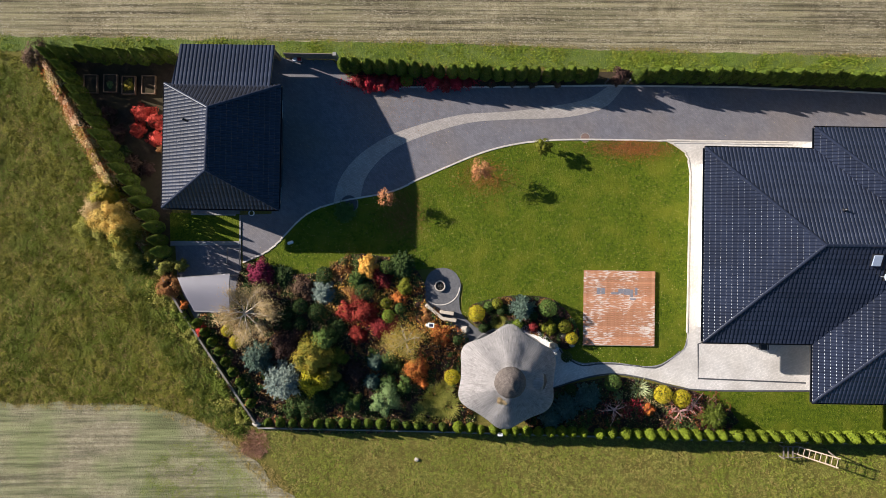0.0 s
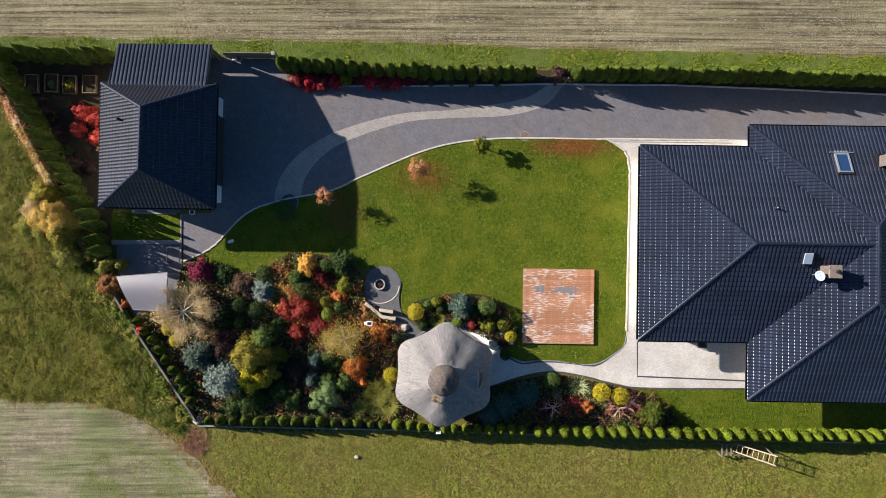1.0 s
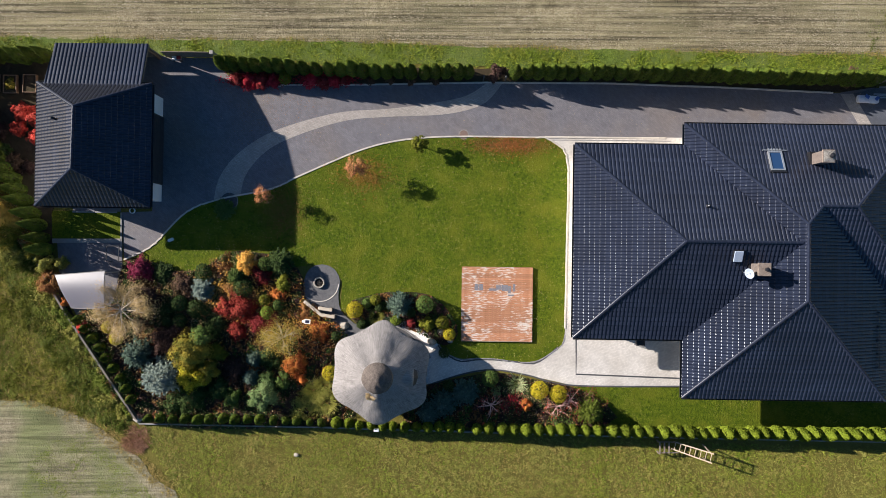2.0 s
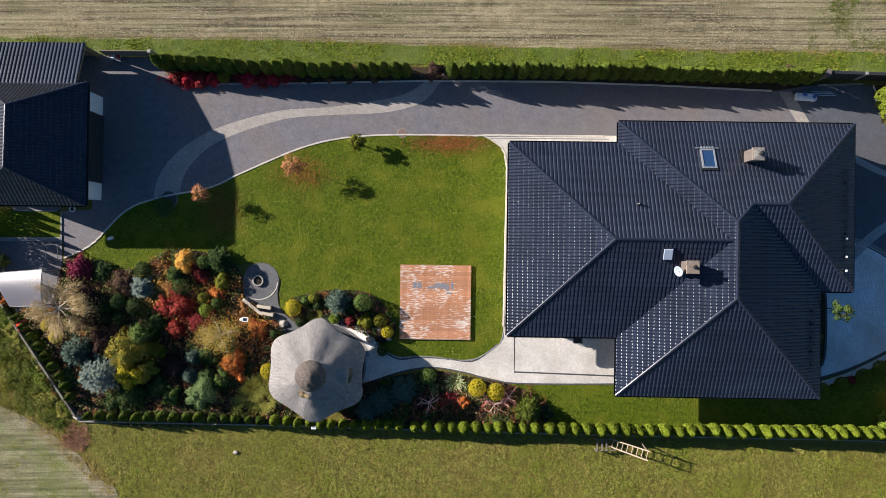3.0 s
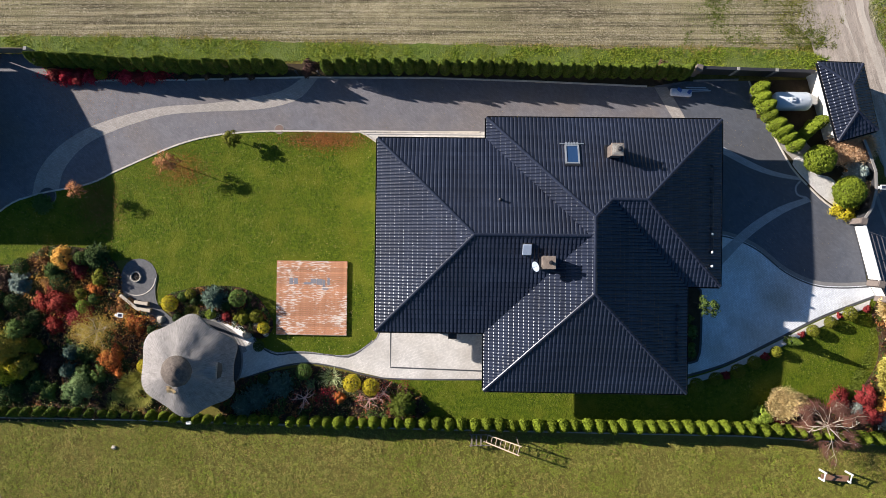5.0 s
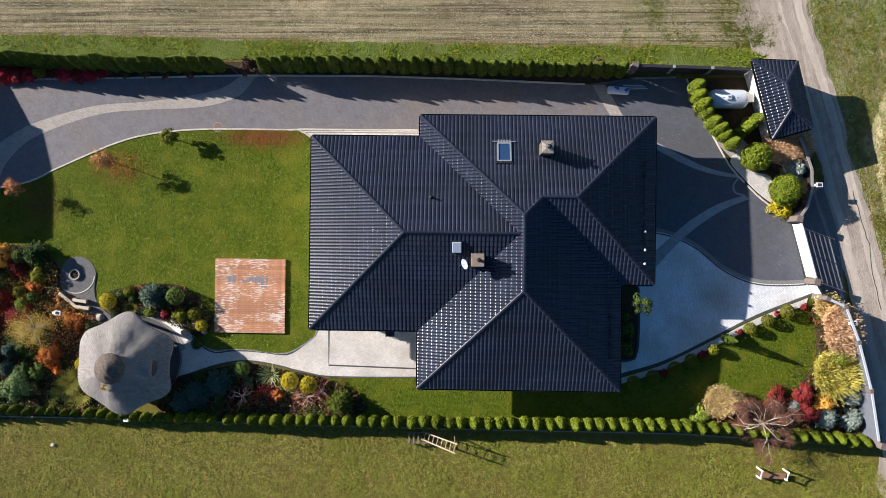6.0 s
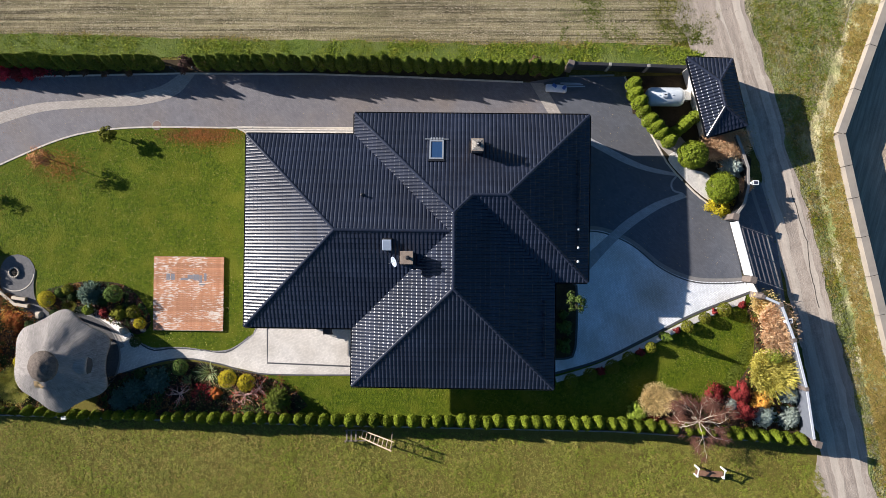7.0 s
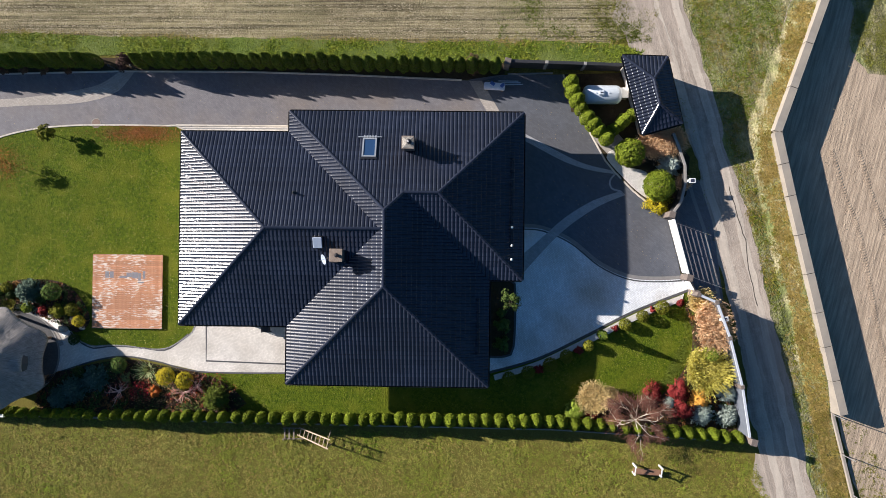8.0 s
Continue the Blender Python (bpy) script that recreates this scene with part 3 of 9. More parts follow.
def litter(name, poly, count, size, material, label, z=0.05, rise=0.03, centre=None, spread=1.0):
    """Fallen leaves lying about: one object of stuff."""
    if centre is not None:
        P = np.asarray(centre)[None] + rng.normal(size=(count, 2)) * np.asarray(spread)
    else:
        lo, hi = np.min([p[:2] for p in poly], 0), np.max([p[:2] for p in poly], 0)
        P = rng.uniform(lo, hi, (count * 2, 2))
    if poly is not None:
        P = P[inside(P, poly)][:count]
    n = len(P)
    N = unit(np.c_[rng.normal(size=(n, 2)) * 0.45, np.ones(n)])
    me = leaves(name, np.c_[P, z + rng.uniform(0, rise, n)], N, rng.uniform(0.6, 1.2, n) * size, 0.6, material)
    return tagged(new(name, me), label, "leaves", kind="stuff")


# ---- ground ----
g = Mesh()
g.face([(-700, -700, 0), (800, -700, 0), (800, 700, 0), (-700, 700, 0)])
tagged(part("ground", g, M_MEADOW), "rough olive-green autumn meadow around the plot", "ground", kind="structure")

FIELD_N = ragged([(-90, 13.2), (-18, 13.38), (3, 13.36), (12, 13.1), (19, 12.93), (26, 12.95), (37, 12.78), (43, 12.75), (45.8, 14.0), (47.5, 60), (-90, 60)], 0.16)
tagged(slab("field_north", FIELD_N, -0.05, 0.03, M_FIELD), "bleached stubble field with shallow furrows", "field")
FIELD_SW = ragged([(-90, -10.4), (-29, -10.7), (-19.2, -10.6), (-15.2, -11.8), (-12.9, -13.6), (-9.5, -16.6), (-6, -22), (-5, -60), (-90, -60)], 0.3)
tagged(slab("field_southwest", FIELD_SW, -0.05, 0.03, M_FIELD2), "pale tilled field with green seedlings", "field")
ROAD_L = curve([(41, 40), (44.5, 22), (45.8, 15.8), (47.3, 11.0), (48.7, 6.5), (50.3, 0), (51.6, -4.9), (53.4, -13.4), (54.2, -16.8), (60, -45)], 1.0)
ROAD_R = curve([(43.6, 40), (46.9, 22), (48.15, 15.8), (49.35, 12.1), (50.3, 9.0), (51.5, 4.8), (52.6, 1.6), (53.3, -1.3), (54.4, -5.5), (55.5, -10), (57.0, -16.7), (63, -45)], 1.0)
tagged(slab("verge_ground", ragged([(47.6, 17.5), (57.2, 17.5), (56.6, 15.4), (53.8, 7.1), (55.75, -1.9), (59.3, -17), (57.0, -17), (55.4, -10), (53.5, -2.6), (51.4, 4.7), (50.0, 9.5), (48.0, 15.8)], 0.2), -0.05, 0.016, M_VERGE), "dry mottled ground of the grassy verge", "ground")
tagged(slab("road", ragged(ROAD_L + ROAD_R[::-1], 0.3, 0.35), -0.05, 0.025, M_DIRT), "pale rutted dirt lane with loose stones", "road")
M_RUT = furrowed("packed_rut", (0.38, 0.33, 0.285), (0.52, 0.455, 0.395), (0.47, 0.41, 0.355), -76, 2.0, 0.3, 9.0, 0.9, 1.1, 11.0, 0.03)
MID = [((a[0] + b[0]) / 2, (a[1] + b[1]) / 2) for a, b in ((np.array((np.interp(-y, [-p[1] for p in ROAD_L], [p[0] for p in ROAD_L]), y)), np.array((np.interp(-y, [-p[1] for p in ROAD_R], [p[0] for p in ROAD_R]), y))) for y in np.arange(24, -20, -0.8))]
for off in (-0.72, 0.62):
    tagged(slab("wheel_rut", ragged([(x + off - 0.26, y) for x, y in MID] + [(x + off + 0.26, y) for x, y in MID[::-1]], 0.14, 0.4), 0.0, 0.029, M_RUT), "pale packed wheel rut in the dirt lane", "road")
SAND = [(59.3, 40), (57.2, 15.6), (54.4, 7.1), (56.1, -1.9), (59.7, -16.4), (66.3, -42), (120, -40), (120, 40)]
tagged(slab("sand_lot", ragged(SAND, 0.3), -0.05, 0.02, M_SAND), "bare sand yard with tyre tracks behind a wall", "ground")

tagged(slab("grass_patch", ragged([(60.6, 40), (59.3, 16.5), (58.9, 13.2), (59.4, 12.0), (60.4, 11.2), (61.6, 11.0), (75, 8), (90, 40)], 0.6, 0.4), 0.0, 0.03, M_VERGE), "patch of thin olive grass on the sand yard", "grass")

tagged(slab("dirt_corner", ragged([(44.2, 17), (45.9, 16.5), (47.1, 13.4), (47.6, 11.6), (46.6, 11.9), (45.4, 12.2), (44.7, 12.6), (44.4, 13.6), (43.5, 14.8)], 0.3, 0.4), -0.05, 0.034, M_DIRT), "bare sandy soil at the field corner", "ground")
tagged(slab("dirt_track", ragged([(56.2, 17.5), (55.4, 14.6), (54.6, 12), (53.5, 8.6), (53.0, 7.2), (52.75, 7.4), (53.2, 9.3), (54.2, 12.4), (54.9, 14.8), (55.6, 17.5)], 0.25, 0.4), -0.05, 0.022, M_DIRT), "narrow strip of bare earth in the verge", "ground")

tagged(slab("dirt_patch", ragged([(53.11, -13.76), (54.21, -13.93), (54.5, -16.76), (53.51, -16.78), (52.95, -15.61)], 0.25, 0.3), -0.05, 0.018, M_DIRT), "patch of bare earth on the meadow beside the lane", "ground")

# ---- paved areas ----
KERB_S = curve([(-13.12, -1.24), (-11.28, -0.28), (-9.09, 1.92), (-6.87, 2.85), (-3.53, 3.57), (-1.68, 4.42), (0.54, 5.43), (2.39, 6.21), (4.25, 6.76), (6.48, 7.1), (9.47, 7.24), (14.69, 7.23)], 0.4)
KERB_N = [(-6.3, 11.0), (-3.3, 10.5), (1.95, 10.58), (10.7, 10.84), (19.0, 10.88), (26.0, 10.72), (34.1, 10.42)]
KERB_E = [(40.35, 10.86), (40.99, 9.37), (41.67, 7.89), (42.5, 6.41), (43.18, 5.2), (43.73, 4.54), (44.4, 3.85)]
ARC = curve([(36.9, 0.82), (37.8, 0.85), (39.1, 0.75), (40.97, -0.04), (42.84, -1.51), (44.7, -2.34), (46.5, -2.5), (48.3, -2.4)], 0.4)
drive = KERB_S + [(24, 7.3), (24, 6), (36.8, 6)] + ARC + [(48.2, -2.3), (47.4, 1.6), (46.84, 1.82), (45.22, 3.07)] + KERB_E[::-1] + [(36.5, 10.8), (34.8, 10.8)] + KERB_N[::-1] + [(-7.5, 12.25), (-11.3, 12.25), (-11.3, 2.0), (-13.3, 1.9)]
tagged(slab("driveway", drive, -0.05, 0.02, M_PAVER), "driveway of dark grey concrete pavers", "driveway")
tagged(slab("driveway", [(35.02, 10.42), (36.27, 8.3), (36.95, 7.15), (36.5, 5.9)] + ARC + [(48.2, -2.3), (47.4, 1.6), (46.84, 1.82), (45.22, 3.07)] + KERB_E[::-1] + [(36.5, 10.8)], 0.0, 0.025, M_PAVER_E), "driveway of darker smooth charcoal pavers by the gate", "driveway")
between("paving_band", [(-7.24, 2.72), (-6.9, 4.26), (-5.81, 5.78), (-3.96, 7.12), (-1.74, 8.01), (1.23, 8.77), (4.22, 9.01), (7.2, 9.43), (9.43, 9.95), (10.73, 10.78)],
        [(-5.46, 3.12), (-5.22, 4.29), (-4.49, 5.42), (-3.21, 6.49), (-0.99, 7.46), (1.62, 8.22), (4.22, 8.48), (7.95, 8.69), (10.19, 9.22), (11.11, 9.87), (11.81, 10.8)], 0.0, 0.026, M_PAVER2, "curving inlaid band of paler beige pavers")
between("paving_band", [(34.15, 10.38), (35.4, 8.3), (36.2, 7.0)], [(34.98, 10.40), (36.25, 8.3), (37.0, 7.0)], 0.0, 0.030, M_PAVER2, "inlaid band of paler beige pavers")
between("paving_band", [(37.0, 7.3), (37.88, 6.93), (40.54, 5.54), (42.03, 4.92), (43.8, 4.53)], [(37.0, 6.85), (37.89, 6.45), (40.54, 5.09), (42.41, 4.52), (43.8, 4.34)], 0.0, 0.031, M_PAVER3, "narrow curved band of grey pavers")
between("paving_band", [(44.27, 3.23), (42.43, 2.58), (40.59, 1.44), (39.12, 0.12), (37.3, -1.5)], [(44.5, 2.95), (42.8, 2.21), (40.96, 0.96), (39.49, -0.43), (37.5, -2.7)], 0.0, 0.045, M_PAVER3, "broad curved band of grey pavers")
GRAN = ARC + [(48.75, -3.2), (45.1, -4.7), (42.2, -6.22), (38.85, -7.88), (35.7, -8.94), (35, -8.95), (35, 0.8)]
tagged(slab("forecourt", GRAN, -0.05, 0.035, M_GRANITE), "forecourt of pale granite setts", "paving")
LAWN_E = [(14.69, 7.23), (15.63, 6.69), (16.21, 5.39), (16.2, 0), (16.15, -5.78), (16.0, -6.4), (15.2, -7.05), (14.31, -7.55), (13.2, -7.65), (11.52, -7.45), (10.2, -7.45), (9.29, -7.5), (8.5, -7.2), (7.98, -6.75), (7.5, -6.0)]
path = curve(LAWN_E, 0.4) + [(6.6, -5.6), (5.6, -7.4), (6.2, -9.4), (7.64, -9.07), (9.68, -8.41), (11.53, -8.16), (13.76, -8.49), (16.74, -9.11), (24.3, -9.06), (24.3, 7.34), (14.69, 7.34)]
tagged(slab("terrace", path, -0.05, 0.035, M_TERRACE), "terrace and garden path of pale beige setts", "paving")
ribbon("terrace_border", [(17.2, -6.0), (16.9, -6.1), (16.92, -8.37), (24.0, -8.55)], 0.10, 0.0, 0.040, M_BORDER, label="dark sett line inlaid in the terrace")
ribbon("path_border", curve([(6.4, -9.5), (7.64, -9.07), (9.68, -8.41), (11.53, -8.16), (13.76, -8.49), (16.74, -9.11), (24.3, -9.06)], 0.4), 0.10, 0.0, 0.042, M_BORDER, label="dark sett edging of the garden path")
ribbon("path_border", curve([(7.0, -5.7), (7.5, -6.1), (8.0, -6.9), (8.6, -7.35), (9.35, -7.65), (10.3, -7.52), (11.5, -7.5), (13.0, -7.62), (14.1, -7.72), (14.9, -7.3), (15.7, -6.6)], 0.4), 0.10, 0.0, 0.042, M_BORDER, label="dark sett edging of the garden path")
ribbon("terrace_border", [(23.0, 7.10), (19.0, 7.10), (14.9, 7.08)], 0.06, 0.0, 0.040, M_KERB_DARK, label="dark sett line beside the house path")
ribbon("forecourt_border", ARC, 0.24, 0.0, 0.041, M_KERB_DARK, label="grey sett edging between driveway and forecourt")
ribbon("forecourt_border", [(x, y - 0.22) for x, y in ARC], 0.09, 0.0, 0.043, M_BORDER, label="dark sett line along the forecourt edge")
ribbon("forecourt_border", curve([(35.2, -8.98), (38.85, -7.9), (42.2, -6.24), (45.1, -4.72), (48.7, -3.25)], 0.4), 0.16, 0.0, 0.045, M_BORDER, label="dark sett edging of the granite forecourt")
ribbon("paving_band", curve([(43.9, 4.4), (43.5, 3.9), (43.6, 3.4), (44.2, 3.2)], 0.2), 0.12, 0.0, 0.032, M_PAVER3, label="half-round band of grey pavers")
tagged(ribbon("pebble_bed", curve([(3.9, -5.0), (5.0, -5.15), (6.1, -5.55), (7.0, -6.15), (7.6, -6.75)], 0.3), 0.55, 0.0, 0.062, M_PEBBLE), "curved strip of white pebbles round the gazebo", "gravel")
tagged(ribbon("garden_path", curve([(3.6, -5.35), (4.8, -5.45), (5.9, -5.95), (6.7, -6.65), (7.2, -7.5)], 0.3), 0.36, 0.0, 0.058, M_PAVER2), "curved beige paver path round the gazebo", "path")
# yard west of the garage
tagged(slab("yard", [(-17.6, -0.1), (-13.3, -0.1), (-13.1, -4.6), (-16.2, -5.0), (-17.4, -2.6)], -0.05, 0.024, M_PAVER), "small yard of dark grey pavers", "paving")
tagged(slab("yard_step", [(-17.9, -0.2), (-13.35, -0.1), (-13.35, 0.16), (-17.9, 0.1)], -0.05, 0.09, M_CONC2), "grey concrete edging step", "step")
tagged(slab("garage_apron", [(-16.6, 1.95), (-13.4, 1.95), (-13.4, 2.7), (-16.6, 2.7)], -0.05, 0.03, M_PAVER), "dark paver apron along the garage", "paving")

# ---- lawns ----
BED1 = curve([(-11.6, -1.2), (-9.8, -1.95), (-7.9, -1.7), (-6.1, -0.62), (-3.8, -0.7), (-1.96, -1.25), (-1.05, -2.7), (-1.0, -4.0), (0.7, -4.95), (1.8, -6.0), (1.3, -7.5), (1.3, -9.7), (1.5, -11.7), (-11.5, -11.8), (-16.0, -5.2), (-14.0, -4.4), (-13.1, -1.45)], 0.5, True)
BED2 = curve([(1.8, -4.0), (3.3, -3.35), (5.1, -3.1), (7.2, -3.3), (8.5, -4.4), (9.1, -5.8), (8.2, -6.6), (6.4, -5.75), (4.2, -5.2), (2.6, -5.4)], 0.4, True)
BED3 = curve([(6.2, -9.7), (8.2, -8.98), (11.5, -8.36), (13.8, -8.7), (17.1, -9.35), (19.2, -10.6), (19.0, -11.6), (12, -11.9), (6.0, -11.8)], 0.5, True)
main_lawn = KERB_S[1:] + curve(LAWN_E, 0.4)[1:] + [(7.2, -5.6), (2.2, -4.6), (1.3, -4.4), (1.4, -2.5), (0.6, -1.4), (-0.6, -1.4), (-2, -1.6), (-6, -1.2), (-9.8, -2.4), (-11.8, -1.4)]
tagged(slab("lawn", main_lawn, -0.05, 0.034, M_LAWN), "mown green lawn strewn with fallen leaves", "lawn")
south_lawn = [(16.7, -9.2), (24.3, -9.15), (35.2, -9.05), (38.85, -7.95), (42.2, -6.3), (45.1, -4.8), (48.7, -3.35), (50.0, -4.5), (52.3, -12.7), (40, -12.2), (20, -11.9), (17.5, -11.8), (16.5, -10)]
tagged(slab("lawn", south_lawn, -0.05, 0.03, M_LAWN), "mown green lawn between house and clipped hedge", "lawn")
tagged(slab("lawn", [(-18.6, 0.1), (-13.35, 0.16), (-13.35, 1.95), (-18.6, 1.95)], -0.05, 0.03, M_LAWN), "small shaded grass plot beside the garage", "lawn")
crop = ragged([(-30, 12.6), (-26, 12.3), (-17, 12.5), (-10, 12.4), (0, 12.0), (36, 11.6), (43.8, 11.4), (45.6, 12.4), (43.5, 12.95), (30, 13.0), (12, 13.15), (0, 13.45), (-30, 13.5)], 0.2)
tagged(slab("crop_strip", crop, -0.05, 0.036, M_CROP), "strip of lush green plants beside the field", "crop")

# ---- planting beds ----
for pts, label in ((BED1, "dark soil of a densely planted garden bed"), (BED2, "dark soil of a small planted island bed"), (BED3, "dark soil bed between path and hedge")):
    tagged(slab("planting_bed", pts, -0.05, 0.05, M_SOIL), label, "bed")
tagged(slab("planting_bed", [(-6.4, 11.05), (-3.3, 10.55), (1.95, 10.63), (10.7, 10.89), (19, 10.93), (26, 10.77), (34.1, 10.47), (36.5, 10.85), (36.5, 11.6), (0, 11.8), (-6.2, 11.95)], -0.05, 0.045, M_SOIL), "dark soil strip under the tall hedge", "bed")
tagged(slab("planting_bed", [(-26.4, 12.6), (-17.4, 12.5), (-17.4, 3.2), (-18.0, 1.8), (-20.6, 1.9)], -0.05, 0.045, M_SOIL), "dark soil of the kitchen garden", "bed")
tagged(slab("planting_bed", [(-20.6, 1.9), (-18.0, 1.8), (-17.8, -2.4), (-16.4, -5.0), (-17.2, -4.6)], -0.05, 0.045, M_SOIL), "dark soil strip along the boundary wall", "bed")
E_BED = [(x + 0.06, y) for x, y in KERB_E] + [(45.28, 3.1), (46.9, 1.86), (47.4, 1.7), (48.5, 3.0), (48.7, 5.5), (47.5, 7.0), (44.5, 11.0)]
tagged(slab("planting_bed", E_BED, -0.05, 0.045, M_SOIL), "brown mulched bed around a gas tank", "bed")
PEBBLE = curve([(43.25, 5.4), (43.71, 5.95), (44.38, 5.62), (44.6, 4.85), (45.8, 4.5), (46.28, 3.75), (46.1, 2.75), (45.3, 3.2), (44.4, 4.05)], 0.3, True)
tagged(slab("paved_patch", [(42.3, 6.7), (43.75, 5.2), (44.8, 6.1), (43.9, 7.1)], -0.05, 0.052, M_PAVER2), "small patch of beige pavers beside the bed", "paving")
tagged(slab("pebble_bed", PEBBLE, -0.05, 0.06, M_PEBBLE), "bed of white pebbles", "gravel")
front_bed = curve([(35.6, -2.7), (37.1, -2.8), (37.36, -3.6), (37.3, -7.1), (36.8, -7.75), (35.6, -7.8)], 0.3)
tagged(slab("planting_bed", front_bed, -0.05, 0.06, M_SOIL), "dark narrow bed along the house front", "bed")
ribbon("forecourt_border", front_bed, 0.14, 0.0, 0.09, M_BORDER, label="dark kerb round the front bed")
SE_BED = curve([(41.3, -11.6), (41.8, -10.7), (43.5, -10.4), (46.6, -10.4), (48.6, -8.2), (49.0, -6.2), (48.5, -4.3), (49.4, -3.6), (51.0, -7), (52.2, -12.4), (46, -12.2)], 0.4, True)
tagged(slab("planting_bed", SE_BED, -0.05, 0.05, M_MULCH), "brown mulched corner bed", "bed")
tagged(slab("pebble_bed", curve([(36.0, -9.0), (38.9, -8.05), (42.2, -6.4), (45.1, -4.9), (48.4, -3.5)], 0.5) + curve([(48.3, -3.95), (45.3, -5.25), (42.4, -6.75), (39.0, -8.4), (36.1, -9.35)], 0.5), -0.05, 0.085, M_PEBBLE), "narrow white pebble strip with clipped balls", "gravel")
gravel = curve([(-1.15, -2.5), (-0.75, -1.65), (0.05, -1.36), (0.9, -1.7), (1.26, -2.5), (1.15, -3.4), (1.35, -4.4), (2.2, -5.2), (3.0, -5.7), (2.0, -6.6), (0.6, -5.3), (-0.6, -4.2), (-1.1, -3.4)], 0.3, True)
tagged(slab("gravel_patch", gravel, -0.05, 0.056, M_GRAVEL), "rounded patch of dark grey gravel round a fire pit", "gravel")

# ---- houses ----
PITCH = 0.484
TR = 0.325


def tiled_slope(pts, u0=None):
    """Pantiles over a convex roof face; pts in order, the first two along the eave. Each course stands proud of the one below."""
    p = [Vector(q) for q in pts]
    u = (p[1] - p[0]).normalized()
    n = u.cross(p[2] - p[0]).normalized()
    if n.z < 0:
        n = -n
    v = n.cross(u)
    if v.z < 0:
        v = -v
    o = Vector(u0) if u0 else p[0]
    TW = 0.238 if abs(u.x) > abs(u.y) else 0.206
    U = [(q - o).dot(u) for q in p]
    Vv = [(q - o).dot(v) for q in p]
    cols = range(int(math.floor(min(U) / TW)), int(math.ceil(max(U) / TW)))
    rows = range(-1, int(math.ceil(max(Vv) / TR)))
    # a steep side, a long gentle fall, and a small step down at the joint
    fr = [0.0, 0.06, 0.2, 0.35, 0.5, 0.65, 0.8, 0.95]
    K = len(fr)
    prof = [-0.02, 0.014, 0.036, 0.048, 0.0415, 0.0335, 0.0255, 0.0175]
    us = np.array([(c + fr[k]) * TW for c in cols for k in range(K)] + [(cols[-1] + 1) * TW])
    hs = np.array([prof[k] for c in cols for k in range(K)] + [prof[0]])
    un, vn, nn, on = np.array(u), np.array(v), np.array(n), np.array(o)
    V, Q = [], []
    m = len(us)
    r = np.random.default_rng(int(abs(p[0].x * 13 + p[0].y * 7)))
    for j in rows:
        jig = np.append(np.repeat(r.normal(0, 0.0016, len(cols)), K), 0)
        # the upright front edge, its rounded nose, and the face of the course: split, so that the wave and the nose are shaded round
        for strip in (((-0.032, -0.010), (-0.032, 0.000)), ((-0.032, 0.000), (-0.030, 0.0095), (-0.023, 0.0178), (-0.012, 0.0232), (0.002, 0.0262), (0.018, 0.0270)), ((0.018, 0.0270), (TR, 0.002))):
            base = len(V) * m
            for vv, hh in strip:
                V.append(on + np.outer(us, un) + (j * TR + vv) * vn + np.outer(hs + hh + jig, nn))
            for q in range(len(strip) - 1):
                a = base + q * m + np.arange(m - 1)
                Q.append(np.stack([a, a + 1, a + 1 + m, a + m], 1))
    me = raw_mesh("roof_tiles", np.concatenate(V), np.concatenate(Q), M_TILE)
    bm = bmesh.new()
    bm.from_mesh(me)
    bpy.data.meshes.remove(me)
    c = sum(p, Vector()) / len(p)
    for i in range(len(p)):
        a, b = p[i], p[(i + 1) % len(p)]
        e = (b - a)
        no = Vector((e.y, -e.x, 0)).normalized()
        if (c - a).dot(no) > 0:
            no = -no
        bmesh.ops.bisect_plane(bm, geom=bm.verts[:] + bm.edges[:] + bm.faces[:], plane_co=a + (no * 0.04 if i == 0 else Vector()), plane_no=no, clear_outer=True)
    return bm


cap_mesh = Mesh()
for k, (z, h) in enumerate(((0.0, 0.0), (0.42, -0.012))):
    for i in range(7):
        a = math.pi * i / 6
        cap_mesh.v.append((0.095 * math.cos(a), z, 0.075 * math.sin(a) - 0.005 + h * 1.0 + (0.02 if k == 0 else 0)))
for i in range(6):
    cap_mesh.f.append((i, i + 1, i + 8, i + 7))
cap_mesh.f.append(tuple(range(6, -1, -1)))
cap_mesh.f.append(tuple(range(7, 14)))
CAP = cap_mesh.data("ridge_tile", M_TILE)


def ridge_caps(a, b, parent):
    """Overlapping ridge tiles from a up to b."""
    a, b = Vector(a), Vector(b)
    d = b - a
    n = max(1, int(d.length / 0.385))
    rot = d.to_track_quat("Y", "Z").to_matrix().to_4x4()
    for i in range(n):
        ob = part("ridge_tile", CAP, M_TILE, parent)
        rot.translation = a + d * (i / n) + Vector((0, 0, 0.045))
        ob.matrix_basis = rot.copy()


